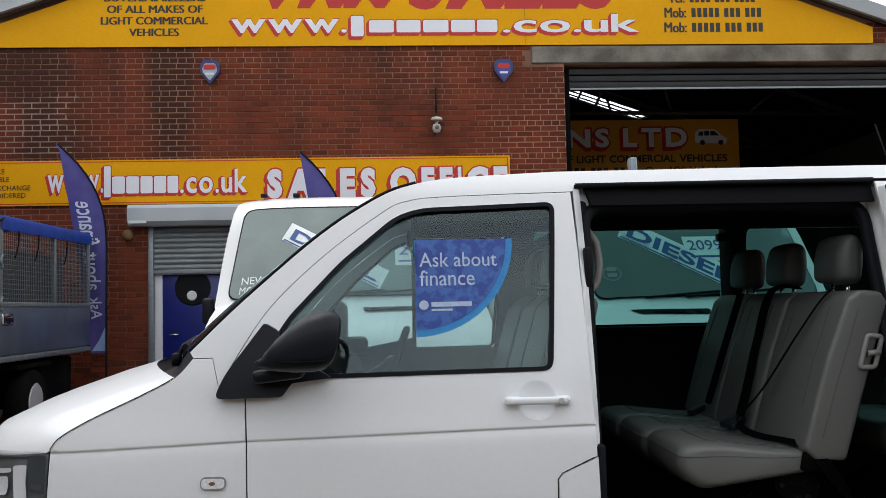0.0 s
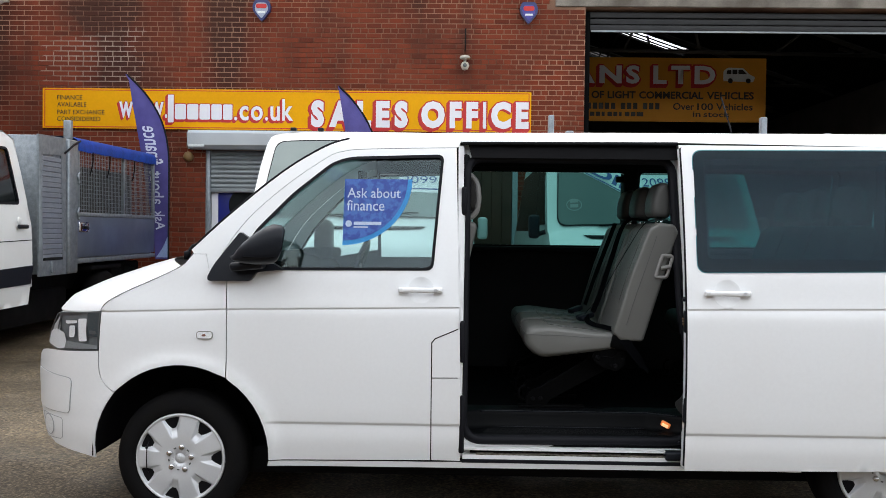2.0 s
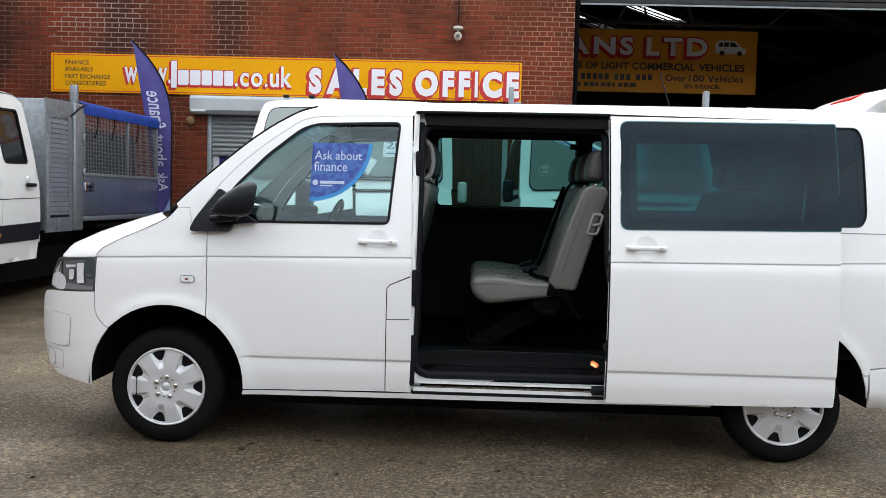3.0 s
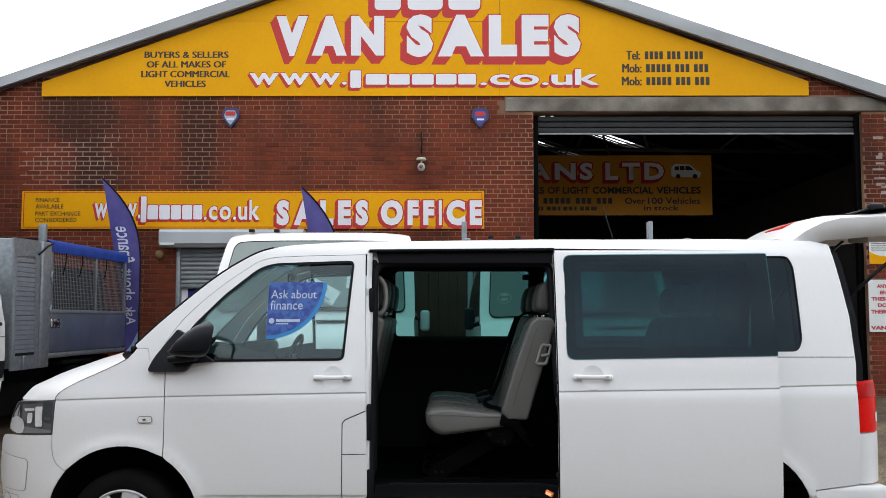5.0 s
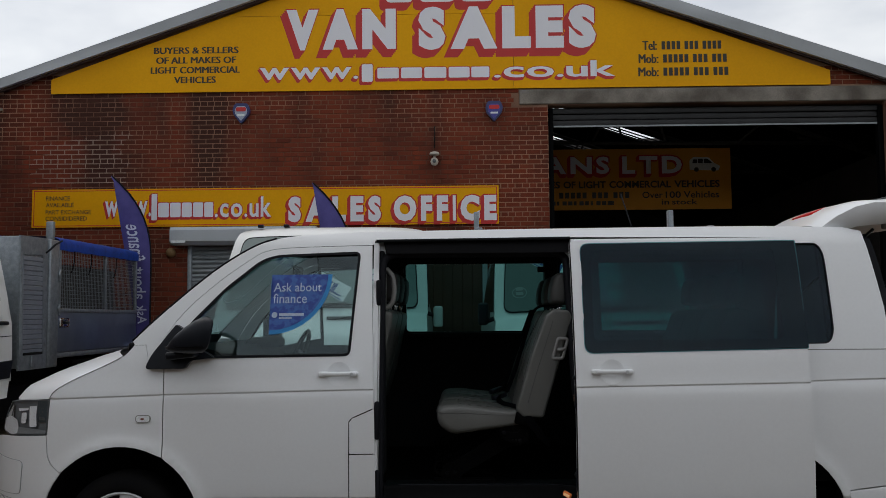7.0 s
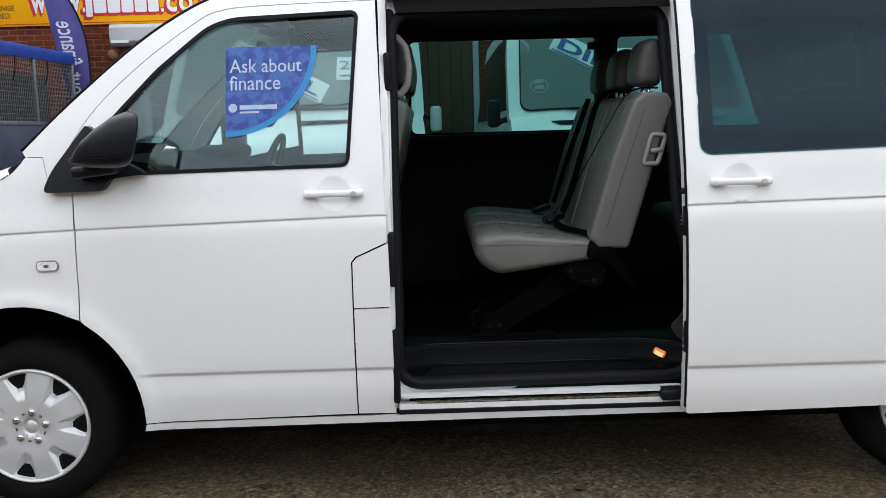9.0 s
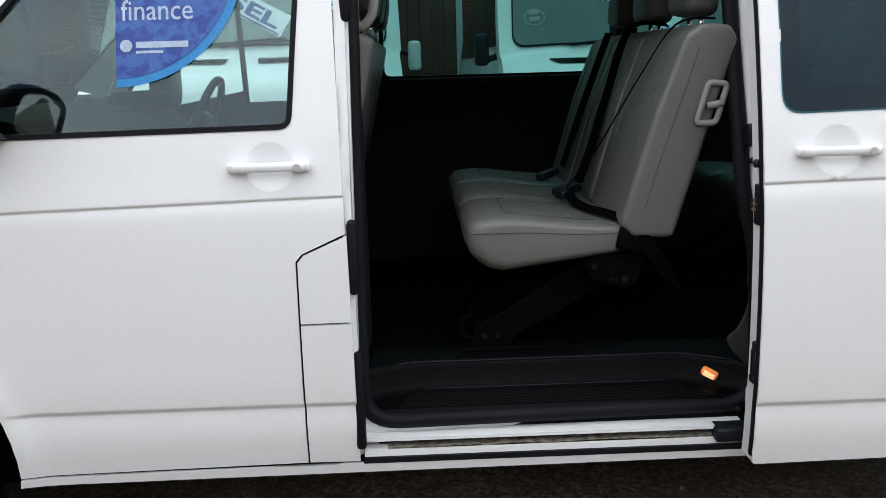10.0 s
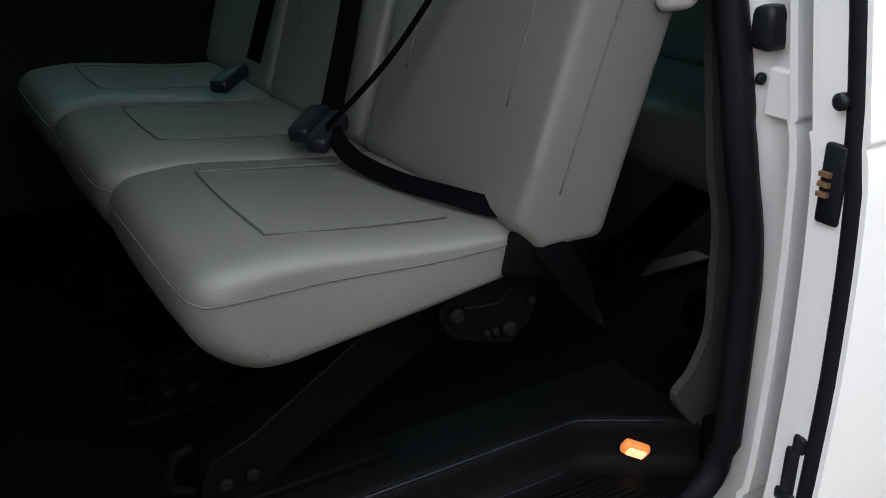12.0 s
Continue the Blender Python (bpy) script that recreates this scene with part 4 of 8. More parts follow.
def build_gate():
    t = thing("gate_shutter", (6, FY + 0.15, 4.7), "rolled-up dark steel shutter at the head of the gate", "shutter")
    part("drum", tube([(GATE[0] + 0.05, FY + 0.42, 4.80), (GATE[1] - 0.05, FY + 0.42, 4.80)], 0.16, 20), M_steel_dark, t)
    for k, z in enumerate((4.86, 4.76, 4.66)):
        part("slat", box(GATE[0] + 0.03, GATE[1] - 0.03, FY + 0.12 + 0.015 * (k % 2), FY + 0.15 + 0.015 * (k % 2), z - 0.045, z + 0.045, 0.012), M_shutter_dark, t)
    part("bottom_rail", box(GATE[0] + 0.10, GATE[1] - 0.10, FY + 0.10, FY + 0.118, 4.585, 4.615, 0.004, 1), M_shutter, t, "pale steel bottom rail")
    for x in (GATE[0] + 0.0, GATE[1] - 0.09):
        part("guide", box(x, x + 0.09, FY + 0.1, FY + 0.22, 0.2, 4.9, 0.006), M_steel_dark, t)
    # banner inside
    b = thing("workshop_banner", (4, 14.5, 3.7), "yellow trade banner with white and red lettering hung inside the workshop", "banner")
    y = 14.5
    part("board", plate([(2.25, 3.69), (7.46, 3.69), (7.46, 4.98), (2.25, 4.98)], y, 0.02, step=3), M_banner, b)
    shadowed(b, "VANS", 3.02, 4.92, 4.45, 4.82, y - 0.006, 0.04, -0.04, -0.05, 3, wide=0.03, gap=0.09)
    shadowed(b, "LTD", 5.19, 6.44, 4.45, 4.82, y - 0.006, 0.04, -0.04, -0.05, 3, wide=0.03, gap=0.09)
    def line(body, u0, u1, z0, z1, bold):
        """One line of dark print, a part for each word."""
        size = lambda w: sum(0.45 if c in "Iil:" else 1.35 if c in "MW" else 1.0 for c in w)
        body = body.split()
        step = (u1 - u0) / (sum(map(size, body)) + 0.55 * (len(body) - 1))
        for w in body:
            part("small_lettering", letters(w, u0, u0 + size(w) * step, z0, z1, y - 0.006, bold, 0.0), M_signblack, b, "dark lettering")
            u0 += (size(w) + 0.55) * step
    line("ALL MAKES OF LIGHT COMMERCIAL VEHICLES", 2.75, 7.22, 4.15, 4.30, 0.03)
    line("Over 100 Vehicles", 5.6, 7.2, 3.93, 4.07, 0.015)
    line("in stock", 6.0, 6.75, 3.79, 3.90, 0.015)
    line("Mob:", 3.18, 3.72, 3.94, 4.07, 0.025)
    px = 3.86
    for n in (5, 3, 3):
        for _ in range(n):
            part("number_bar", bars(px, px + 0.085, 4.0, 0.125, y - 0.002), M_signblack, b, "dark bars of a number line")
            px += 0.122
        px += 0.08
    for k, w in enumerate((0.10, 0.09, 0.09, 0.07, 0.09, 0.09, 0.05, 0.09, 0.09, 0.06, 0.09, 0.08, 0.05, 0.09, 0.09, 0.13)):
        part("name_bar", bars(3.1 + 0.118 * k, 3.1 + 0.118 * k + w, 3.835, 0.085, y - 0.002), M_signblack, b, "dark bars of an address line")
    prof = [(6.60, 4.52), (7.2, 4.50), (7.24, 4.60), (7.12, 4.66), (7.0, 4.78), (6.68, 4.79), (6.6, 4.72)]
    part("picture_of_van", plate(rounded(prof, 0.03), y - 0.008, 0.004, step=2), M_card, b, "small printed outline of a white van")
    for win in ([(6.90, 4.66), (7.08, 4.66), (6.98, 4.75), (6.90, 4.75)], [(6.66, 4.66), (6.76, 4.66), (6.76, 4.74), (6.68, 4.74)], [(6.78, 4.66), (6.88, 4.66), (6.88, 4.75), (6.78, 4.75)]):
        part("picture_window", plate(rounded(win, 0.01), y - 0.011, 0.003, step=2), M_signblack, b)
    for x in (6.74, 7.10):
        part("picture_wheel", lathe([(0.05, 0.0), (0.045, -0.004), (0.0, -0.005)], (x, y - 0.012, 4.525), "y", 16), M_signblack, b)
    # posters on the pier
    p = thing("warning_poster", (8.95, FY, 2.4), "yellow and white warning poster on the brick pier", "poster")
    part("sheet", box(8.80, 9.36, FY - 0.012, FY - 0.004, 2.39, 2.93), M_card, p)
    part("header", box(8.80, 9.36, FY - 0.016, FY - 0.012, 2.80, 2.93), M_yellow, p)
    part("footer", plate(smooth_curve([(8.80, 2.60), (8.96, 2.53), (9.36, 2.49)], 5) + [(9.36, 2.39), (8.80, 2.39)], FY - 0.016, 0.004, step=2), M_yellow, p)
    part("lettering", letters("WA", 8.83, 8.98, 2.83, 2.91, FY - 0.018, 0.02, 0.0), M_signblack, p)
    for k in range(5):
        part("line_bar", bars(8.83, 9.26, 2.76 - 0.035 * k, 0.012, FY - 0.012), M_signblack, p)
    p = thing("notice_board", (8.95, FY, 1.27), "white notice board with red capitals on the brick pier", "sign")
    part("sheet", box(8.765, 9.515, FY - 0.014, FY - 0.004, 1.27, 2.13), M_card, p)
    for s, x0, x1, z in (("ANY", 8.84, 9.02, 2.02), ("EN", 8.89, 9.0, 1.915), ("THESE", 8.745, 9.03, 1.81), ("DO", 8.85, 9.0, 1.705), ("THEIR", 8.735, 9.0, 1.60), ("VAN", 8.72, 8.98, 1.335)):
        part("lettering", letters(s, x0 + 0.06, x1 + 0.06, z - 0.03, z + 0.035, FY - 0.016, 0.05, 0.0), M_redtext, p, "red capitals")
    # pale spalled brick faces and render patches on the pier
    rng = random.Random(9)
    bits = []
    for _ in range(60):
        x, z = rng.uniform(8.9, 10.2), rng.uniform(3.0, 4.9)
        w, h = rng.uniform(0.05, 0.2), rng.uniform(0.03, 0.065)
        bits.append(box(x, x + w, FY - 0.004, FY + 0.004, z, z + h))
    tagged(part("render_patches", join(*bits), material("old_render", (0.42, 0.34, 0.32), 0.9, col2=(0.25, 0.18, 0.16), scale=9)), "pale flaking patches on the brick pier", "patches", kind="stuff")


def build_left_block():
    """The lower building that closes the yard."""
    X, top = -6.5, 4.62
    w = solo("wall_west_block", box(X - 0.3, X - 0.008, -6.0, FY - 0.02, 0, top), M_mortar, "red brick side wall of the lower building", "wall", kind="structure")
    v, f, z, course = [], [], 0.02, 0
    while z < top - 0.08:
        y = 4.5 - (0.12 if course % 2 else 0)
        while y < FY - 0.3:
            v0, f0 = brick_data(y, y + 0.225, z, z + 0.068, 0)
            f += [tuple(i + len(v) for i in q) for q in f0]
            v += [(X + (0 if k < 4 else -0.012), a[0], a[2]) for k, a in enumerate(v0)]
            y += 0.236
        z += 0.079
        course += 1
    ob = part("brickwork", mesh("brickwork", v, f), M_brick, w)
    ob["kind"] = "stuff"
    solo("fascia", box(X - 0.3, X + 0.05, -6.0, FY - 0.35, top - 0.22, top + 0.03, 0.01), M_trim, "dark gutter board along the lower roof", "trim", kind="structure")
    solo("gutter_end", box(X - 0.1, X + 0.06, FY - 0.62, FY - 0.30, top - 0.26, top + 0.01, 0.01), M_blue, "blue gutter end piece", "gutter")
    t = thing("downpipe", (X + 0.1, FY - 0.12, 0), "thick black downpipe in the corner of the yard", "pipe")
    part("pipe", tube([(X + 0.12, FY - 0.14, 0.1), (X + 0.12, FY - 0.14, 4.7)], 0.13, 16), M_trim, t)
    for zz in (0.9, 2.5, 4.2):
        part("collar", tube([(X + 0.12, FY - 0.14, zz), (X + 0.12, FY - 0.14, zz + 0.08)], 0.145, 16), M_trim, t)
    s = thing("arrow_sign", (X, 8.0, 4.0), "yellow board with a red arrow on the side wall", "sign")
    P = lambda pts, d, th: sheet(pts, (), lambda u, v: (X + d, u, v), 2.0, lambda u, v: (X + d - th, u, v))
    part("board", P([(6.85, 3.98), (8.86, 3.98), (8.86, 4.68), (6.85, 4.68)], 0.03, 0.025), M_yellow, s)
    part("arrow", P([(6.95, 4.20), (8.36, 4.20), (8.36, 4.05), (8.73, 4.32), (8.36, 4.60), (8.36, 4.44), (6.95, 4.44)], 0.036, 0.004), M_signred, s, "red arrow")
    part("lettering", letters("CE", 8.14, 8.46, 4.22, 4.42, 0, 0.03, 0.0, place=lambda u, v: (X + 0.042, u, v)), M_signwhite, s)
    solo("roof_bracket", join(tube([(-7.3, FY - 0.1, 4.98), (-6.95, FY - 0.1, 4.86)], 0.05, 6)), M_steel_dark, "dark gutter bracket at the gable foot", "bracket")


build_gable_sign()
build_strip_sign()
build_office_door()
build_brown_door()
build_alarms()
build_gate()
build_left_block()


# plain unseen wall behind the camera closes the yard, added to block low sky
solo("wall_south", box(-40, 40, -18.4, -18.0, 0, 6.5), M_sky_block, "plain unseen wall added to close the yard and block low sky", "wall", kind="structure")

# ---- the white minibus ----
WIDE = 1.90
Z_PROF = [0.15, 0.30, 0.42, 0.48, 0.55, 0.75, 0.90, 1.05, 1.10, 1.24, 1.45, 1.68, 1.86, 1.90, 1.95]
Y_PROF = [0.075, 0.035, 0.010, 0.008, 0.0, -0.004, 0.0, 0.010, 0.022, 0.045, 0.090, 0.150, 0.210, 0.235, 0.30]


def waist(x):
    return float(np.interp(x, [-0.4, 0.23, 1.35, 2.41, 3.63, 4.1], [1.021, 1.042, 1.064, 1.078, 1.096, 1.108]))


_z = np.linspace(0.10, 2.0, 381)
_y = np.interp(_z, Z_PROF, Y_PROF)
for _ in range(60):
    _y[1:-1] = 0.25 * _y[:-2] + 0.5 * _y[1:-1] + 0.25 * _y[2:]


def ramp01(t):
    t = max(0.0, min(1.0, t))
    return t * t * (3 - 2 * t)


def side_y(x, z, flare=True):
    """How far the near flank lies in from the widest line, at a place along the van and a height."""
    y = float(np.interp(z, _z, _y))
    # pressed crease lines along the flank
    s = z - waist(x)
    y += 0.0065 * ramp01((0.002 - s) / 0.005) * math.exp(min(s, 0.0) / 0.022)
    s = z - 0.497
    y += 0.0105 * ramp01((x - 0.40) / 0.10) * ramp01((0.009 - s) / 0.018) * math.exp(min(s, 0.0) / 0.05)
    if x < -0.15:
        y += 0.495 * ((-0.15 - x) / 0.75) ** 3
    if x > 4.0:
        y += ((x - 4.0) / 0.4) ** 2 * 0.06
    if flare:
        for cx in (0.01, 3.40):
            r = math.hypot(x - cx, z - 0.345)
            if r < 0.6 and z < 0.85:
                y -= 0.014 * math.exp(-((r - 0.43) / 0.045) ** 2)
    return y


def crease_rows(x):
    return [[waist(x) + d for d in (-0.05, -0.028, -0.014, -0.007, -0.003, -0.0018, -0.0005, 0.0008, 0.002, 0.007)]] + ([[0.497 + d for d in (-0.10, -0.06, -0.035, -0.018, -0.009, -0.0045, 0.0, 0.0045, 0.009, 0.015)]] if x > 0.3 else [])


def arch(cx, r=0.425, cz=0.345, a0=-4, a1=184, n=26):
    """Points of a wheel arch, from its front foot over the top to its rear foot."""
    return [(cx - r * math.cos(radians(a)), cz + r * math.sin(radians(a))) for a in np.linspace(a0, a1, n)]


van = thing("minibus", (1.7, 0.95, 0), "white long-wheelbase minibus with its sliding door and tailgate open", "van")


def crease_points(poly):
    """The outline with a point wherever one of its steep sides meets a row of a crease."""
    out = []
    for i, a in enumerate(poly):
        b = poly[(i + 1) % len(poly)]
        out.append(a)
        if abs(b[1] - a[1]) < 0.012 or abs(b[0] - a[0]) > abs(b[1] - a[1]):
            continue
        ts = []
        for row in zip(crease_rows(a[0])[0] + (crease_rows(a[0])[1] if a[0] > 0.3 and b[0] > 0.3 else []), crease_rows(b[0])[0] + (crease_rows(b[0])[1] if a[0] > 0.3 and b[0] > 0.3 else [])):
            fa, fb = a[1] - row[0], b[1] - row[1]
            if fa * fb < 0:
                ts.append(fa / (fa - fb))
        out += [(a[0] + (b[0] - a[0]) * t, a[1] + (b[1] - a[1]) * t) for t in sorted(ts) if 0.002 < t < 0.998]
    return out


def skin(name, outer, holes=(), off=0.0, mat=None, thick=0.012, parent=None, far=False, step=0.06, label="", flare=True):
    """A body panel that follows the flank; far gives the same on the other side."""
    def face(x, z, d=0.0):
        y = side_y(x, z, flare) + off + d
        return (x, WIDE - y, z) if far else (x, y, z)
    creased = step > 0.03 and not far and mat in (None, M_paint)
    if creased:
        outer = crease_points(outer)
    me = sheet(outer, holes, lambda u, v: face(u, v), step, (lambda u, v: face(u, v, thick)) if thick else None, name, (crease_rows,) if creased else (), not far)
    if far:
        me.flip_normals()
    return part(name, me, mat or M_paint, parent or van, label)


FRONT_ARCH = arch(0.01)
REAR_ARCH = arch(3.40)
A_LINE = smooth_curve([(0.044, 1.325), (0.216, 1.493), (0.461, 1.706), (0.645, 1.829), (0.766, 1.880), (0.925, 1.908), (1.285, 1.928)], 5)
DOOR_TOP = smooth_curve([(0.139, 1.215), (0.284, 1.448), (0.464, 1.628), (0.664, 1.779), (0.752, 1.822), (0.90, 1.838), (1.331, 1.849)], 5)
BONNET_LINE = smooth_curve([(-0.383, 1.03), (-0.352, 1.068), (-0.257, 1.122), (-0.108, 1.19), (-0.003, 1.245), (0.053, 1.306)], 4)
WINDOW = rounded([(1.262, 1.806), (0.80, 1.79), (0.715, 1.762), (0.53, 1.607), (0.365, 1.432), (0.235, 1.235), (1.218, 1.245)], [0.03, 0.05, 0.05, 0.03, 0.03, 0.02, 0.03])
SLIDER_WIN = rounded([(2.462, 1.248), (3.622, 1.268), (3.622, 1.847), (2.462, 1.838)], [0.05, 0.012, 0.012, 0.05])
QUARTER_WIN = rounded([(2.50, 1.278), (3.782, 1.290), (3.810, 1.352), (3.812, 1.78), (3.785, 1.84), (2.50, 1.832)], [0.06, 0.05, 0.03, 0.05, 0.05, 0.06])
FAR_WINS = [rounded([(1.42, 1.345), (2.42, 1.345), (2.42, 1.825), (1.42, 1.825)], 0.03), rounded([(2.52, 1.345), (3.78, 1.345), (3.78, 1.825), (2.52, 1.825)], 0.03)]
BUMPER_SEAM = smooth_curve([(-0.393, 0.831), (-0.392, 0.77), (-0.384, 0.715), (-0.362, 0.674), (-0.325, 0.646)], 4)
G = 0.0027


def inset(poly, d):
    """The outline drawn in by d, so that neighbours leave a gap."""
    P = [np.array(p, float) for p in poly]
    area = sum(P[i - 1][0] * P[i][1] - P[i][0] * P[i - 1][1] for i in range(len(P)))
    s = 1 if area > 0 else -1
    out = []
    for i in range(len(P)):
        a, p, b = P[i - 1], P[i], P[(i + 1) % len(P)]
        u, w = p - a, b - p
        if np.linalg.norm(u) < 1e-6 or np.linalg.norm(w) < 1e-6:
            continue
        n1 = np.array((-u[1], u[0])) / np.linalg.norm(u) * s
        n2 = np.array((-w[1], w[0])) / np.linalg.norm(w) * s
        n = n1 + n2
        k = max(0.35, float(n @ n1))
        out.append(tuple(p + n * d / k if np.linalg.norm(n) > 0.2 else p + n1 * d))
    return out


def cup_ring(x, z, r=0.064):
    return [(x + r * math.cos(t), z + r * math.sin(t)) for t in np.linspace(0, 2 * math.pi, 30)[:-1]]


def body_panels(far=False):
    fender = [(-0.386, 1.02)] + BONNET_LINE + [(0.118, 1.306), (0.139, 1.215), (0.223, 1.181), (0.230, 1.03), (0.234, 0.712)] + \
             [p for p in FRONT_ARCH[::-1] if p[0] < 0.228 and p[1] > 0.66] + [(-0.305, 0.636)] + BUMPER_SEAM[::-1]
    skin("fender", inset(fender, 0.0022), far=far, step=0.032)
    bumper = [(-0.835, 0.772), (-0.80, 0.797), (-0.755, 0.807), (-0.694, 0.814), (-0.40, 0.831)] + BUMPER_SEAM + [(-0.305, 0.634)] + [p for p in FRONT_ARCH[::-1] if p[0] < -0.3 and p[1] < 0.62] + \
             [(-0.4135, 0.303), (-0.683, 0.335), (-0.775, 0.375), (-0.84, 0.51), (-0.862, 0.66), (-0.858, 0.73)]
    skin("front_bumper", inset(bumper, 0.0022), far=far, step=0.035)
    fd = [(0.139, 1.215), (0.223, 1.181), (0.230, 1.03), (0.234, 0.712)] + [p for p in FRONT_ARCH if p[0] > 0.24] + [(0.436, 0.31), (1.222, 0.3205), (1.222, 0.895), (1.238, 0.914), (1.355, 0.965), (1.353, 1.068)] + DOOR_TOP[::-1]
    door = skin("front_door", inset(fd, G), [WINDOW] + ([] if far else [cup_ring(1.165, 1.146)]), far=far, step=0.032)
    skin("door_glass", inset(WINDOW, -0.004), (), 0.012, M_gl_clear, 0.0, door, far, 0.15)
    ring = inset(WINDOW, 0.008)
    skin("window_seal", inset(WINDOW, -0.006), [ring], -0.003, M_rubber, 0.016, door, far, 0.05, "black window rubber")
    if not far:
        skin("fuel_flap", inset([(1.222, 0.895), (1.238, 0.914), (1.358, 0.965), (1.362, 0.727), (1.222, 0.726)], G), far=far)
        skin("pillar_panel", inset([(1.222, 0.726), (1.362, 0.727), (1.366, 0.3185), (1.222, 0.3205)], G), far=far)
        skin("sill", [(0.43, 0.282), (1.366, 0.286), (2.43, 0.290), (3.0, 0.294), (3.0, 0.314), (2.43, 0.313), (1.366, 0.3145), (0.436, 0.306)], (), -0.002, far=far)
        roofside = DOOR_TOP + [(1.34, 1.853), (1.345, 1.875), (2.415, 1.885), (3.66, 1.872), (4.045, 1.872), (4.045, 1.908), (3.95, 1.932), (3.478, 1.943), (2.149, 1.937)] + A_LINE[::-1] + [(0.056, 1.306), (0.118, 1.306)]
        skin("roof_side", roofside, far=far, step=0.05)
        quarter = [(2.43, 0.325), (2.975, 0.325)] + [p for p in REAR_ARCH if p[1] > 0.325] + [(3.835, 0.532), (4.072, 0.562), (4.088, 0.842), (4.090, 1.125), (4.098, 1.22), (4.094, 1.487), (4.058, 1.792), (4.047, 1.8755), (3.66, 1.8755), (2.43, 1.8755)]
        skin("rear_quarter", inset(quarter, G), [QUARTER_WIN], far=far, step=0.04)
        skin("panel_seam", [(3.63, 1.257), (4.088, 1.257), (4.088, 1.262), (3.63, 1.262)], (), -0.001, M_grey_plastic, 0.003, None, far, 0.05)
        glass_ob = skin("quarter_glass", inset(QUARTER_WIN, -0.004), (), 0.010, M_gl_dark, 0.0, None, far, 0.2)
        skin("quarter_seal", inset(QUARTER_WIN, -0.002), [inset(QUARTER_WIN, 0.006)], 0.003, M_rubber, 0.012, None, far, 0.05)
    else:
        pane = [(1.36, 0.33), (2.975, 0.33)] + [p for p in REAR_ARCH if p[1] > 0.33] + [(3.835, 0.532), (4.072, 0.562), (4.09, 1.125), (4.094, 1.487), (4.045, 1.908), (3.95, 1.932), (1.285, 1.928)] + A_LINE[::-1][1:] + [(0.118, 1.306)] + DOOR_TOP + [(1.358, 0.965)]
        skin("side_wall", pane, FAR_WINS, far=True, step=0.08)
        for w in FAR_WINS:
            skin("side_glass", inset(w, -0.004), (), 0.008, M_gl_green, 0.0, None, True, 0.2, "green tinted side window")
            skin("glass_frame", inset(w, -0.03), [w], 0.02, M_trim, 0.03, None, True, 0.06)
    # rear corner: lamp, panel below it, bumper
    def corner(x, z, d=0.0):
        t = max(0.0, min(1.0, (x - 4.088) / 0.175))
        y = side_y(4.08, z) + 0.02 + 0.16 * t ** 2.2 + d
        return (x, WIDE - y, z) if far else (x, y, z)
    for nm, pts, mt, lb in (("tail_lamp", rounded([(4.092, 0.845), (4.258, 0.843), (4.270, 1.105), (4.249, 1.128), (4.094, 1.122)], [0.01, 0.03, 0.03, 0.02, 0.01]), M_red, "tall red tail lamp"),
                            ("corner_panel", [(4.076, 0.566), (4.252, 0.562), (4.258, 0.838), (4.091, 0.838)], M_paint, "")):
        me = sheet(pts, (), lambda u, v: corner(u, v), 0.03, lambda u, v: corner(u, v, 0.03), nm, exact=not far)
        if far:
            me.flip_normals()
        ob = part(nm, me, mt, van, lb)
        if nm == "tail_lamp" and not far:
            part("upper_lens", sheet([(4.097, 1.035), (4.260, 1.035), (4.262, 1.10), (4.246, 1.118), (4.098, 1.114)], (), lambda u, v: corner(u, v, -0.006), 0.03), M_red_dark, ob, "dark red upper lens")
            part("reverse_lens", sheet([(4.222, 0.895), (4.260, 0.895), (4.260, 0.945), (4.222, 0.945)], (), lambda u, v: corner(u, v, -0.006), 0.03), M_card, ob, "pale lens")
    def bump(x, z, d=0.0):
        t = max(0.0, (x - 4.08) / 0.25)
        y = side_y(3.95, 0.52, False) - 0.008 + 0.13 * t ** 2.6 + d + 0.014 * math.exp(-max(0.0, 0.560 - z) / 0.012) + 0.045 * max(0.0, (0.42 - z) / 0.10) ** 2
        return (x, WIDE - y, z) if far else (x, y, z)
    me = sheet(rounded([(3.842, 0.31), (4.264, 0.351), (4.33, 0.383), (4.325, 0.474), (4.235, 0.557), (4.07, 0.556), (3.832, 0.528)], [0.01, 0.03, 0.03, 0.04, 0.03, 0.01, 0.01]), (),
               lambda u, v: bump(u, v), 0.025, lambda u, v: bump(u, v, 0.05), "rear_bumper", exact=not far)
    if far:
        me.flip_normals()
    part("rear_bumper", me, M_paint, van)


body_panels(False)
body_panels(True)


def loft(rows, smooth=True):
    n = len(rows[0])
    v = [p for r in rows for p in r]
    f = [(j * n + i, j * n + i + 1, (j + 1) * n + i + 1, (j + 1) * n + i) for j in range(len(rows) - 1) for i in range(n - 1)]
    return mesh("loft", v, f, smooth)


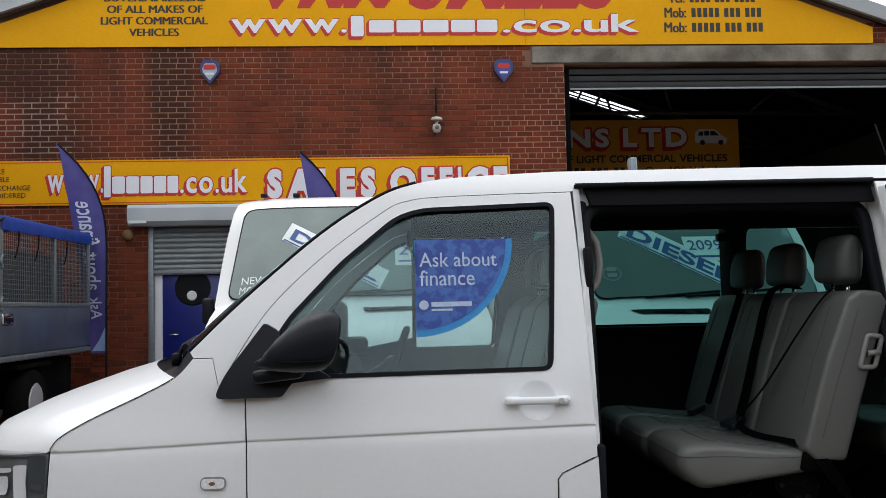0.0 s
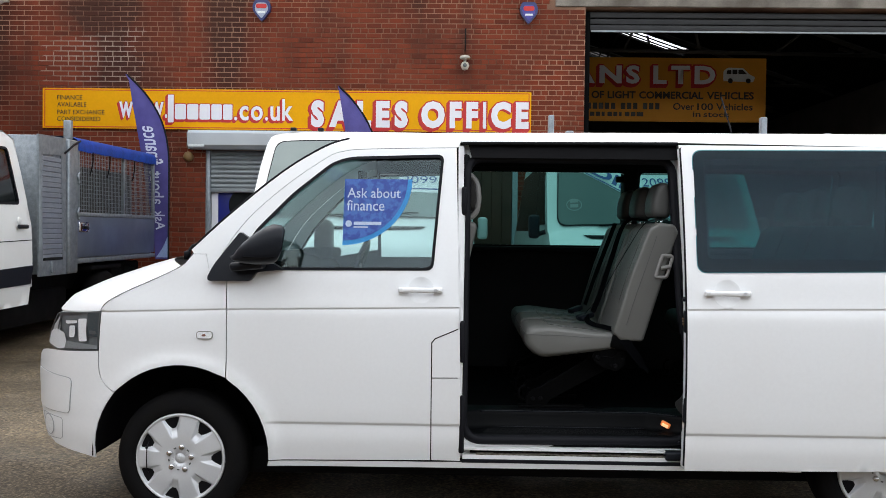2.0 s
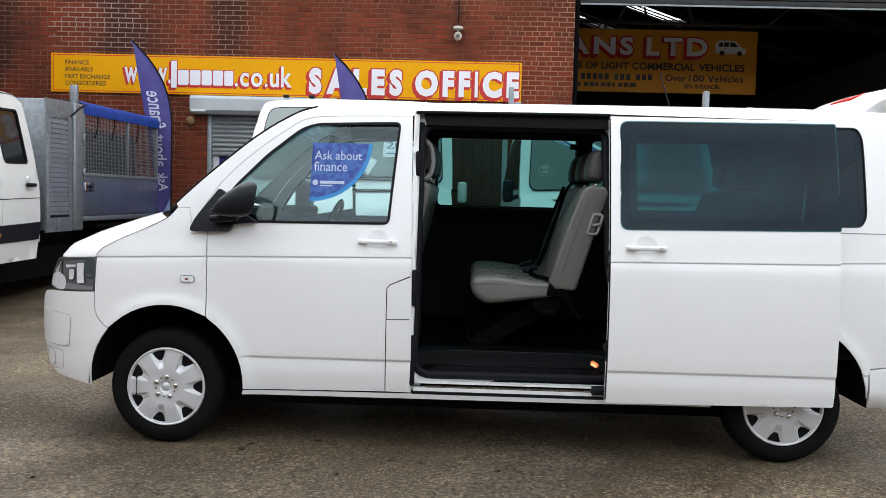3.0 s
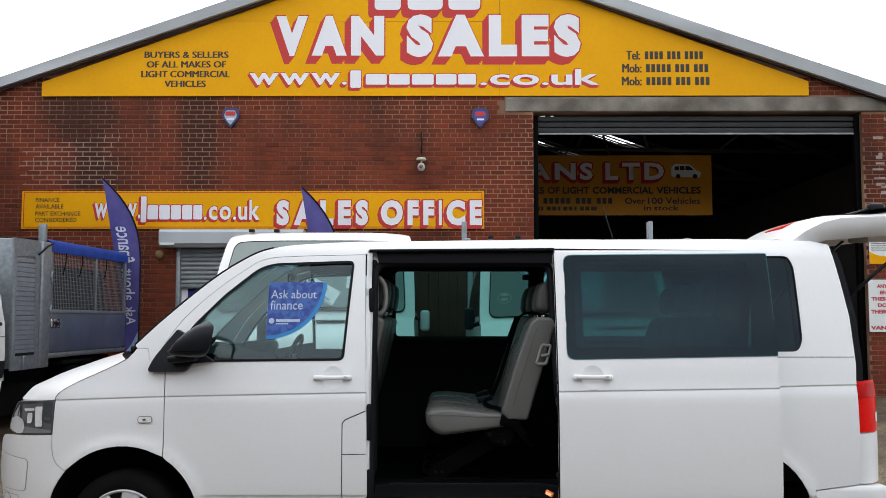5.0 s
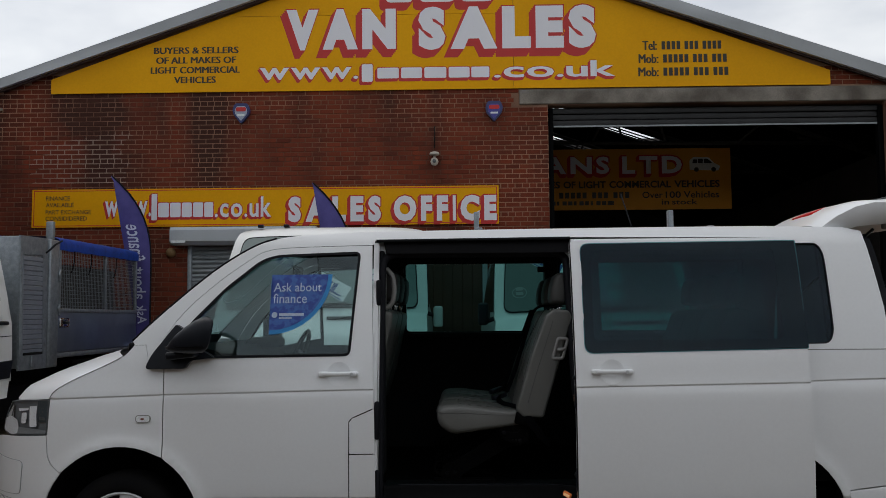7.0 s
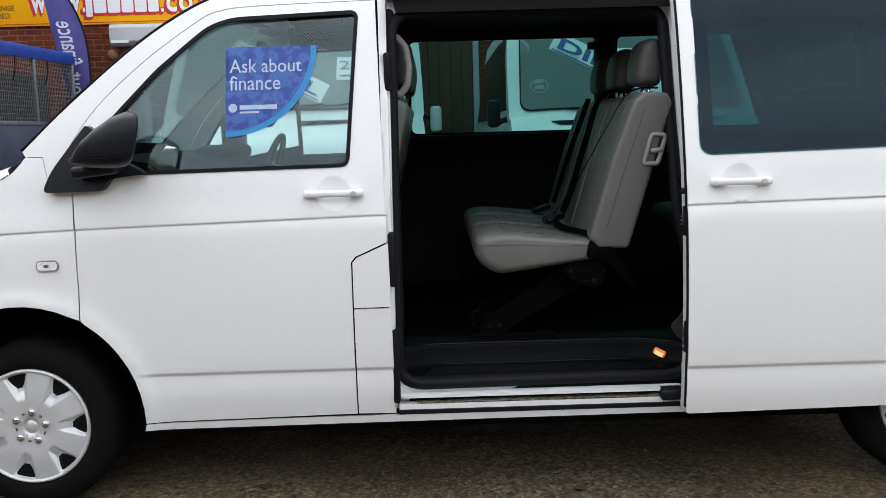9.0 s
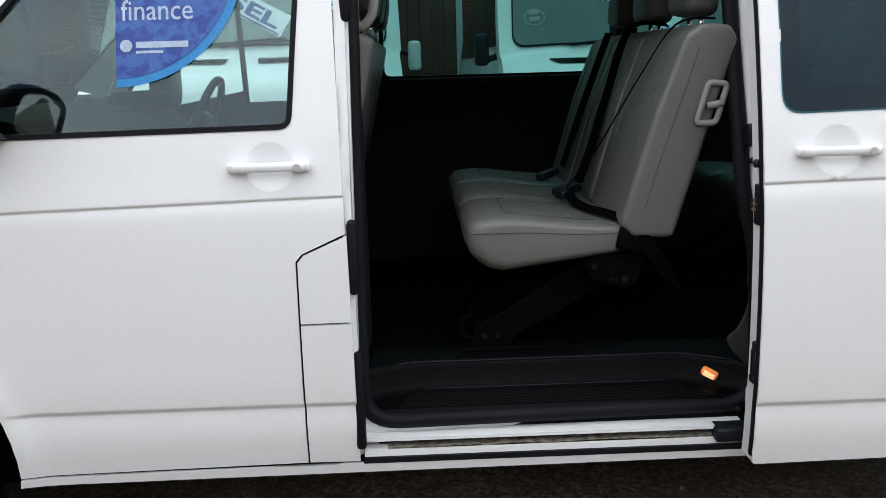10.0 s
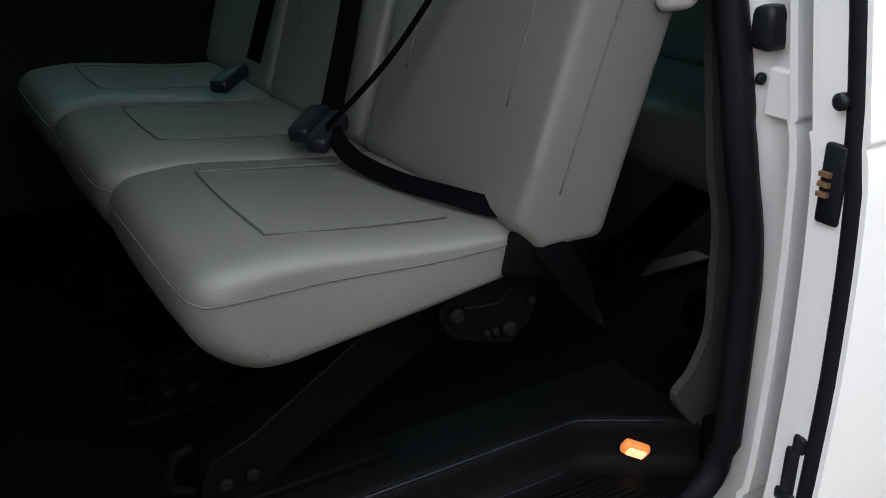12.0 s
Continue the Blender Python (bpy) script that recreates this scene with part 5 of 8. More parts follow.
def build_shell():
    # dark core behind the panel gaps
    core = [(-0.36, 0.70), (-0.24, 0.76), (-0.1, 0.82), (0.05, 0.83), (0.2, 0.80), (0.36, 0.72), (0.46, 0.62), (0.46, 0.34), (1.35, 0.34), (1.35, 1.20), (0.12, 1.20), (0.05, 1.28), (-0.34, 1.03)]
    skin("inner_shell", core, (), 0.018, M_gap, 0.02)
    for pts in ([(2.56, 0.34), (2.95, 0.34), (2.95, 0.6), (3.08, 0.79), (3.4, 0.86), (3.72, 0.79), (3.86, 0.6), (4.05, 0.6), (4.08, 1.25), (2.56, 1.25)],):
        skin("inner_shell", pts, (), 0.018, M_gap, 0.02)
    # roof
    rows = []
    edge = [(x, z) for x, z in A_LINE if x > 0.70] + [(2.149, 1.937), (3.0, 1.942), (3.478, 1.943), (3.95, 1.932), (4.05, 1.905)]
    for x, z in edge:
        y0 = side_y(x, z) + 0.004
        row = []
        for k in range(15):
            t = k / 14
            y = y0 + (WIDE - 2 * y0) * t
            row.append((x - (0.10 * (1 - (2 * t - 1) ** 2) if x < 0.95 else 0), y, z + 0.030 * (1 - abs(2 * t - 1) ** 2.6) * min(1, (x - 0.5) / 0.5)))
        rows.append(row)
    part("roof", loft(rows), M_paint, van)
    # windscreen
    rows = []
    for x, z in [(x, z) for x, z in A_LINE if x < 0.80]:
        y0 = side_y(x, z) + 0.006
        rows.append([(x - 0.13 * (1 - abs(2 * k / 12 - 1) ** 2.4) * (1 - 0.4 * (z - 1.32) / 0.6), y0 + (WIDE - 2 * y0) * k / 12, z + 0.012 * (1 - abs(2 * k / 12 - 1) ** 2)) for k in range(13)])
    part("windscreen", loft(rows), M_gl_cab, van)
    for side in (0, -1):
        part("windscreen_seal", tube([(r[side][0] - 0.004, r[side][1], r[side][2] + 0.004) for r in rows], 0.006, 6), M_rubber, van, "black rubber along the windscreen")
    w = rows[0]
    part("wiper", tube([w[2], w[4], w[6]], 0.012), M_rubber, van)
    # scuttle and bonnet
    base = [w[0]] + [tuple((np.array(w[k // 2]) + np.array(w[(k + 1) // 2])) / 2) for k in range(1, 24)] + [w[-1]]
    rows = []
    mid_s, mid_x, mid_z = [0, 0.15, 0.4, 0.7, 1.0], [-0.88, -0.82, -0.62, -0.36, -0.10], [0.985, 1.055, 1.145, 1.232, 1.305]
    for x, z in BONNET_LINE[:-4]:
        y0 = side_y(x, z) + 0.004
        s = (x + 0.383) / 0.436
        mx, mz = float(np.interp(s, mid_s, mid_x)), float(np.interp(s, mid_s, mid_z))
        row = []
        for k in range(25):
            t = abs(2 * k / 24 - 1)
            row.append((x + (mx - x) * (1 - t ** 2.3), y0 + (WIDE - 2 * y0) * k / 24, z + (mz - z) * (1 - t ** 3.2)))
        rows.append(row)
    part("bonnet", loft(rows), M_paint, van)
    well = [[(p[0] - 0.02, p[1], p[2] - 0.012) for p in rows[-1]], [(p[0], p[1], p[2] - 0.05) for p in rows[-1]], [(0.4 * p[0] + 0.6 * q[0], 0.5 * (p[1] + q[1]), 0.5 * (p[2] + q[2]) - 0.055) for p, q in zip(rows[-1], base)],
            [(q[0] - 0.01, q[1], q[2] - 0.045) for q in base], [(q[0] + 0.03, q[1], q[2] + 0.01) for q in base]]
    part("scuttle", loft(well), M_plastic, van, "black scuttle under the windscreen")
    for k in (4, 9):
        p, q = Vector(base[k]), Vector(base[min(24, k + 9)])
        part("wiper_arm", tube([tuple(p + Vector((-0.03, 0, -0.035))), tuple(p + Vector((-0.01, 0.03, 0.006))), tuple(p.lerp(q, 0.6) + Vector((-0.012, 0, 0.02)))], 0.009, 8), M_rubber, van)
        part("spindle", lathe([(0.018, -0.03), (0.018, 0.01), (0.008, 0.016)], tuple(p + Vector((-0.03, 0, -0.035))), "z", 14), M_rubber, van)
    part("bonnet_seam", tube([(x - 0.002, side_y(x, z) - 0.0005, z + 0.0008) for x, z in BONNET_LINE[:-4]], 0.0017, 6), M_gap, van)
    # nose between the headlamps
    nose = [rows[0]]
    for z, dx in ((0.92, 0.02), (0.82, 0.02), (0.70, 0.0), (0.50, 0.0), (0.36, 0.06)):
        nose.append([(min(p[0] + 0.06, -0.62 - 0.21 * (1 - abs(2 * k / 24 - 1) ** 3)) + dx, 0.20 + 1.50 * k / 24, z) for k, p in enumerate(rows[0])])
    part("nose", loft(nose), M_paint, van)
    # headlamps
    HL = rounded([(-0.655, 1.006), (-0.387, 1.024), (-0.394, 0.826), (-0.655, 0.812), (-0.735, 0.834), (-0.722, 0.90)], [0.015, 0.012, 0.012, 0.04, 0.03, 0.03])
    lamp = skin("headlamp", inset(HL, G), (), 0.018, M_lamp_mid, 0.03, None, False, 0.03, "clear headlamp with chrome reflectors in a dark housing")
    def bowl(nm, pts, d0, d1, mt, lb):
        """A reflector whose outline lies at d0 behind the lens and whose middle is sunk to d1."""
        cx, cz = sum(p[0] for p in pts) / len(pts), sum(p[1] for p in pts) / len(pts)
        w, h = max(abs(p[0] - cx) for p in pts), max(abs(p[1] - cz) for p in pts)
        def at(u, v):
            q = max(0.0, 1 - ((u - cx) / w) ** 2) * max(0.0, 1 - ((v - cz) / h) ** 2)
            return (u, side_y(u, v) + d0 + (d1 - d0) * q, v)
        return part(nm, sheet(rounded(pts, 0.008, 3), (), at, 0.012, exact=True), mt, lamp, lb)
    bowl("reflector", [(-0.512, 0.980), (-0.462, 0.984), (-0.466, 0.93), (-0.458, 0.874), (-0.506, 0.870), (-0.510, 0.93)], 0.001, 0.005, M_reflect, "bright curved reflector")
    bowl("reflector", [(-0.568, 0.943), (-0.532, 0.946), (-0.530, 0.915), (-0.538, 0.888), (-0.568, 0.885), (-0.570, 0.912)], 0.004, 0.010, M_reflect, "bright curved reflector")
    bowl("reflector", [(-0.600, 0.966), (-0.520, 0.972), (-0.522, 0.958), (-0.590, 0.950)], 0.006, 0.010, M_reflect, "chrome upper reflector")
    bowl("reflector", [(-0.690, 0.930), (-0.640, 0.985), (-0.632, 0.930), (-0.655, 0.885), (-0.690, 0.890)], 0.006, 0.012, M_lamp_grey, "grey corner reflector")
    bowl("light_bar", [(-0.638, 0.990), (-0.628, 0.992), (-0.648, 0.915), (-0.658, 0.915)], 0.006, 0.007, M_lamp_dark, "dark slot beside the reflector")
    bowl("lower_strip", [(-0.585, 0.868), (-0.44, 0.858), (-0.402, 0.855), (-0.402, 0.838), (-0.600, 0.830)], 0.004, 0.007, M_lamp_strip, "grey lower strip")
    bowl("corner_bowl", [(-0.716, 0.902), (-0.660, 0.922), (-0.602, 0.905), (-0.588, 0.866), (-0.600, 0.830), (-0.654, 0.821), (-0.727, 0.842)], 0.002, 0.008, M_lamp_pale, "pale corner bowl")
    bowl("inner_panel", [(-0.462, 1.010), (-0.394, 1.014), (-0.399, 0.895), (-0.456, 0.90)], 0.004, 0.008, M_lamp_panel, "smoked inner panel")
    bowl("bulb_shield", [(-0.448, 0.928), (-0.410, 0.925), (-0.408, 0.908), (-0.446, 0.910)], 0.002, 0.003, M_lamp_dark, "dark bulb shield")
    skin("bezel", inset(HL, G), [inset(HL, G + 0.007)], 0.003, M_lamp_dark, 0.014, lamp, False, 0.03, "dark rim of the lamp")
    skin("lens", inset(HL, G), (), 0.0, M_gl_lens, 0.0, lamp, False, 0.03, "clear lens")
    skin("headlamp", inset(HL, G), (), 0.0, M_lamp_dark, 0.03, None, True, 0.05, "clear headlamp with dark housing")
    # bumper insert line, fog lamp, side repeater
    ins = rounded([(-0.855, 0.70), (-0.548, 0.685), (-0.565, 0.512), (-0.835, 0.50)], 0.025)
    skin("bumper_insert", ins, (), -0.006, M_paint, 0.012, None, False, 0.05)
    skin("bumper_line", inset(ins, -0.004), [inset(ins, 0.001)], -0.002, M_verge, 0.006, None, False, 0.05)
    fog = [(-0.735 + 0.045 * math.cos(t), 0.425 + 0.05 * math.sin(t)) for t in np.linspace(0, 2 * math.pi, 20)[:-1]]
    skin("fog_lamp", fog, (), -0.003, M_lens, 0.01, None, False, 0.03, "round fog lamp")
    bay = rounded([(-0.80, 0.478), (-0.615, 0.478), (-0.622, 0.372), (-0.76, 0.358)], 0.02)
    skin("bumper_line", inset(bay, -0.0025), [inset(bay, 0.0005)], -0.002, M_verge, 0.006, None, False, 0.05)
    skin("fog_rim", inset(fog, -0.004), [inset(fog, 0.0005)], -0.004, M_verge, 0.006, None, False, 0.03)
    rep = rounded([(0.090, 0.899), (0.166, 0.899), (0.166, 0.934), (0.090, 0.934)], 0.016)
    r = skin("side_repeater", rep, (), -0.008, M_lens, 0.012, None, False, 0.03, "clear side repeater with an orange bulb")
    skin("bulb", [(0.125 + 0.010 * math.cos(t), 0.916 + 0.006 * math.sin(t)) for t in np.linspace(0, 2 * math.pi, 12)[:-1]], (), -0.0095, M_bulb, 0.002, r, False, 0.03)
    skin("repeater_rim", inset(rep, -0.002), [inset(rep, 0.002)], -0.0085, M_grey_plastic, 0.01, r, False, 0.03)
    # underbody and wheel housings
    part("underbody", box(-0.20, 3.30, 0.26, WIDE - 0.16, 0.185, 0.32, 0.02), M_gap, van)
    part("underbody", box(2.95, 4.1, 0.45, WIDE - 0.45, 0.34, 0.42), M_gap, van)
    for cx in (0.01, 3.40):
        for side in (0, 1):
            ring = arch(cx, 0.44, n=18)
            yy = (0.03, 0.42) if side == 0 else (WIDE - 0.03, WIDE - 0.42)
            rows = [[(x, yy[0], z) for x, z in ring], [(x, yy[1], z) for x, z in ring], [(cx + (x - cx) * 0.02, yy[1], 0.345 + (z - 0.345) * 0.02) for x, z in ring]]
            part("wheel_housing", loft(rows), M_gap, van)
    # rear frame and light sealing behind the tailgate opening
    part("rear_frame", box(4.02, 4.10, 0.30, 0.42, 0.55, 1.88), M_plastic, van, "black tailgate seal frame")
    part("rear_frame", box(4.02, 4.10, WIDE - 0.42, WIDE - 0.30, 0.55, 1.88), M_plastic, van)
    edge = [(4.045, 1.87), (4.058, 1.792), (4.094, 1.487), (4.098, 1.22), (4.09, 1.125)]
    part("rear_seal", sheet(edge[::-1] + [(x + 0.055, z) for x, z in edge], (), lambda u, v: (u, side_y(4.05, v) + 0.05, v), 0.06, lambda u, v: (u, side_y(4.05, v) + 0.09, v)), M_rubber, van, "black seal round the rear opening")
    part("rear_seal", tube(smooth_curve([(4.055, 0.33, 1.90), (4.085, 0.31, 1.75), (4.125, 0.24, 1.48), (4.14, 0.19, 1.25), (4.14, 0.18, 1.12)], 5), 0.018, 8), M_rubber, van)


build_shell()


def build_handle(x, z, off, parent):
    def dish(u, v):
        d = math.hypot(u - x, v - z) / 0.064
        return (u, side_y(u, v, off == 0) + off + 0.011 * max(0.0, 1 - d ** 2), v)
    h = part("door_handle", sheet(cup_ring(x, z), (), dish, 0.014, exact=True), M_paint, parent, "white door handle over a round recess")
    y = side_y(x, z) + off
    part("grip", moved(box(-0.097, 0.092, -0.010, 0.010, -0.0125, 0.0125, 0.0095, 3), Matrix.Translation((x + 0.003, y - 0.026, z))), M_paint, h)
    for dx in (-0.085, 0.078):
        part("foot", moved(box(-0.026, 0.026, 0.0, 0.03, -0.0135, 0.0135, 0.009, 2), Matrix.Translation((x + 0.003 + dx, y - 0.026, z))), M_paint, h)
    part("lock", lathe([(0.010, -0.002), (0.009, -0.004)], (x + 0.073, y - 0.036, z), seg=14), M_silver, h)


door_near = [o for o in van.children if o.name.startswith("front_door")][0]
build_handle(1.165, 1.146, 0.0, door_near)


def build_slider():
    off = -0.12
    outer = [(2.414, 0.322), (3.612, 0.338), (3.616, 1.279), (3.622, 1.852), (2.414, 1.852)]
    win = SLIDER_WIN
    win_hole = rounded([(2.466, 1.252), (3.618, 1.272), (3.618, 1.842), (2.466, 1.834)], [0.05, 0.004, 0.004, 0.05])
    d = skin("sliding_door", rounded(outer, [0.012, 0.012, 0.0, 0.01, 0.015]), [win_hole, cup_ring(2.60, 1.156)], off, M_paint, 0.082, None, False, 0.05, "white sliding door pushed back along the flank", False)
    g = skin("door_glass", win, (), off - 0.002, M_gl_dark, 0.0, d, False, 0.2, "dark tinted window", False)
    inner = rounded([(2.515, 1.315), (3.50, 1.32), (3.50, 1.80), (2.515, 1.795)], 0.03)
    skin("glass_border", win, [inner], off + 0.004, M_rubber, 0.006, d, False, 0.06, "black printed window border")
    build_handle(2.60, 1.156, off, d)
    # inner side and front edge of the door
    skin("door_lining", inset(outer, 0.09), [inset(win_hole, -0.02)], off + 0.084, M_trim, 0.02, d, False, 0.08)
    edge = [(2.417, side_y(2.41, z, False) + off + 0.020, z) for z in np.linspace(0.345, 1.845, 30)]
    part("edge_rubber", tube(edge, 0.0135, 10, squash=(0.6, 1.0)), M_rubber, d, "black rubber along the door's edge")
    for z, h, w in ((0.555, 0.02, 0.034), (0.60, 0.075, 0.022), (0.648, 0.028, 0.02), (1.020, 0.105, 0.034)):
        y = side_y(2.41, z, False) + off
        part("latch", moved(box(-0.006, 0.022, 0.0, w, -h / 2, h / 2, 0.005), Matrix.Translation((2.414, y + 0.032 + (0.0 if h < 0.05 or h > 0.08 else 0.006), z))), M_plastic, d, "black door latch")
    y = side_y(2.41, 0.97, False) + off
    part("stop_bolt", moved(lathe([(0.011, 0.0), (0.011, -0.010), (0.006, -0.013)], (0, 0, 0), "x", 14), Matrix.Translation((2.412, y + 0.055, 1.125))), M_plastic, d, "black stop bolt")
    for k in range(3):
        part("contact", box(2.402, 2.409, y + 0.052, y + 0.068, 1.004 + 0.013 * k, 1.010 + 0.013 * k), M_brass, d, "dull metal contact")


build_slider()


def build_jamb():
    """The frame of the side opening: white flanges, black seal, step and track."""
    def ring_y(z):
        return side_y(1.9, z)
    # seal loop: wider below than above
    loop2 = rounded([(1.374, 0.412), (2.494, 0.415), (2.472, 0.87), (2.434, 1.02), (2.412, 1.80), (1.380, 1.80)], [0.10, 0.10, 0.12, 0.12, 0.07, 0.09], 7)
    seal = [(x, ring_y(z) + (0.10 if x > 2.2 else 0.075), z) for x, z in loop2]
    dense = []
    for i in range(len(seal)):
        a, b = np.array(seal[i]), np.array(seal[(i + 1) % len(seal)])
        k = max(1, int(np.linalg.norm(b - a) / 0.05))
        dense += [tuple(a + (b - a) * t / k) for t in range(k)]
    part("door_seal", tube(dense, 0.023, 8, True), M_rubber, van, "black rubber seal round the side opening")
    # white flange between skin and seal
    outer = [(1.345, 0.345), (2.52, 0.352), (2.52, 1.88), (1.340, 1.88)]
    me = sheet(outer, [inset(loop2, -0.004)], lambda u, v: (u, ring_y(v) + float(np.interp(u, [1.4, 2.3], [0.07, 0.105])), v), 0.06, lambda u, v: (u, ring_y(v) + 0.125, v))
    part("door_frame", me, M_paint, van, "white painted frame of the side opening")
    me = sheet([(1.405, 1.80), (2.43, 1.80), (2.43, 1.885), (1.385, 1.88)], (), lambda u, v: (u, ring_y(v) + 0.03, v), 0.06, lambda u, v: (u, ring_y(v) + 0.055, v))
    part("upper_track", me, M_gap, van, "dark upper door track")
    part("upper_gutter", tube([(1.35, ring_y(1.87) + 0.01, 1.872), (2.43, ring_y(1.87) + 0.01, 1.880)], 0.009, 6), M_trim, van)
    # pillar edge by the front door
    edge = sheet([(1.352, 0.33), (1.372, 0.33), (1.366, 1.86), (1.338, 1.86)], (), lambda u, v: (u, side_y(1.36, v) + 0.002 + (u - 1.338) * 0.9, v), 0.06, lambda u, v: (u, side_y(1.36, v) + 0.07, v))
    part("pillar", edge, M_paint, van)
    for z, h in ((1.58, 0.14), (0.90, 0.20), (0.50, 0.28)):
        y = side_y(1.37, z)
        part("striker", moved(box(-0.012, 0.014, -0.01, 0.03, -h / 2, h / 2, 0.010), Matrix.Translation((1.368, y + 0.012, z))), M_rubber, van, "black door buffer")
    # lower track in the sill
    for nm, z0, z1, d, mt in (("sill_tread", 0.372, 0.381, 0.012, M_paint), ("track_groove", 0.350, 0.372, 0.05, M_gap), ("track_lip", 0.3305, 0.350, 0.008, M_paint), ("sill_strip", 0.314, 0.330, 0.0, M_rubber)):
        x0 = {"sill_strip": 1.372, "track_groove": 1.412}.get(nm, 1.375)
        part(nm, box(x0, 2.44, side_y(1.9, 0.33) + d, 0.18, z0, z1), mt, van)
    rng = random.Random(3)
    grime = [box(x, x + rng.uniform(0.02, 0.10), side_y(1.9, 0.33) + 0.0105, 0.085, 0.3502, 0.3502 + rng.uniform(0.001, 0.005)) for x in np.arange(1.44, 2.38, 0.022)]
    g = part("track_grime", join(*grime), material("rusty_grime", (0.085, 0.07, 0.05), 0.85, col2=(0.26, 0.24, 0.20), scale=45, amount=0.2), van, "rusty dirt in the door track")
    g["kind"] = "stuff"
    # step well
    tread_z, floor_z = 0.440, 0.525
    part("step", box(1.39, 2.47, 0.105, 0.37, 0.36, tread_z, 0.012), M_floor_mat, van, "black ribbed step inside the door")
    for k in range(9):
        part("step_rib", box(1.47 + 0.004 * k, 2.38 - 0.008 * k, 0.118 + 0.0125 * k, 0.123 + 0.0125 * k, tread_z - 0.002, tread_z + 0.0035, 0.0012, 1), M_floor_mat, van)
    rows = []
    for x in np.linspace(1.39, 2.49, 45):
        c = max(0.0, (x - 2.31) / 0.17)
        f = max(0.0, (1.52 - x) / 0.12)
        yr = 0.268 - 0.105 * min(1, c) ** 1.1 - 0.06 * min(1, f) ** 1.5
        rows.append([(x, yr - 0.045, tread_z + 0.001), (x, yr - 0.018, tread_z + 0.006), (x, yr - 0.005, tread_z + 0.022), (x, yr, floor_z - 0.02), (x, yr + 0.006, floor_z - 0.004), (x, yr + 0.02, floor_z + 0.003), (x, 0.39, floor_z + 0.003)])
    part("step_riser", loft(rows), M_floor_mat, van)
    # thin paler beads put the highlight on the step's two edges
    part("step_edge", tube([(r[4][0], r[4][1], r[4][2]) for r in rows[3:-2]], 0.0035, 6), M_plastic, van, "thin bead that stands in for the lit edge of the step")
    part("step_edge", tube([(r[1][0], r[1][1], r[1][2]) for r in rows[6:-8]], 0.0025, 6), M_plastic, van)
    part("cabin_floor", box(0.3, 4.05, 0.37, WIDE - 0.10, 0.47, floor_z), M_floor_shade, van, "black cabin floor")
    part("cabin_floor", box(2.50, 4.05, 0.12, 0.37, 0.47, floor_z), M_floor_shade, van)
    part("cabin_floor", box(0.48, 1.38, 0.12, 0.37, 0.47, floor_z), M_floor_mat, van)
    lamp = part("step_lamp", moved(box(-0.024, 0.024, -0.006, 0.012, -0.0135, 0.0135, 0.006), pose(2.388, 0.205, 0.476, 20, 24, -24)), M_lamp_rim, van, "small lit amber step lamp")
    part("lens", moved(box(-0.017, 0.017, -0.010, -0.004, -0.009, 0.009, 0.003), pose(2.388, 0.205, 0.476, 20, 24, -24)), M_lamp, lamp, "glowing amber lens")
    # grey lining of the rear pillar
    me = sheet(smooth_curve([(2.590, 0.40), (2.51, 0.485), (2.428, 0.580), (2.458, 0.625), (2.483, 0.69), (2.480, 0.78), (2.477, 0.875), (2.455, 0.98), (2.451, 1.08), (2.45, 1.2), (2.435, 1.8)], 5) + [(2.60, 1.8), (2.60, 0.40)], (), lambda u, v: (u, ring_y(v) + 0.165, v), 0.05, lambda u, v: (u, ring_y(v) + 0.18, v))
    part("pillar_lining", me, M_pillar, van, "grey lining of the rear pillar")
    # white rear jamb with its holes and stops
    rows = []
    for z in np.linspace(0.36, 1.86, 30):
        y = side_y(2.46, z)
        x0 = float(np.interp(z, [0.42, 0.87, 1.02, 1.80], [2.514, 2.492, 2.455, 2.434]))
        x1 = max(x0 + 0.004, 2.45)
        rows.append([(x0, y + 0.112, z), (x0 + 0.002, y + 0.090, z), (x0 + 0.014, y + 0.080, z), (x1 + 0.012, y + 0.050, z), (x1 + 0.004, y + 0.040, z), (x1, y + 0.014, z), (2.437, y + 0.004, z)])
    part("rear_jamb", loft(rows), M_paint, van, "white rear jamb of the side opening")
    for x, z, r, d in ((2.457, 1.115, 0.0085, 0.084), (2.425, 0.420, 0.007, 0.050), (2.475, 0.425, 0.007, 0.050)):
        y = side_y(2.46, z)
        part("plug", lathe([(r, 0.0), (r, -0.006), (r * 0.5, -0.008)], (x, y + d, z), seg=14), M_plastic, van)
    y = side_y(2.46, 1.32)
    part("stop_bracket", moved(box(-0.03, 0.03, -0.02, 0.02, -0.03, 0.03, 0.012), Matrix.Translation((2.462, y + 0.035, 1.185))), M_plastic, van, "black door stop")
    part("guide_arm", moved(box(-0.07, 0.03, -0.01, 0.06, -0.02, 0.02, 0.008), Matrix.Translation((2.42, 0.02, 0.362))), M_plastic, van, "black lower guide arm")
    part("recess_plate", box(2.450, 2.50, side_y(2.46, 1.1) + 0.016, side_y(2.46, 1.1) + 0.068, 1.068, 1.135, 0.004, 1), M_paint, van)


build_jamb()


HUB_Z = 0.307


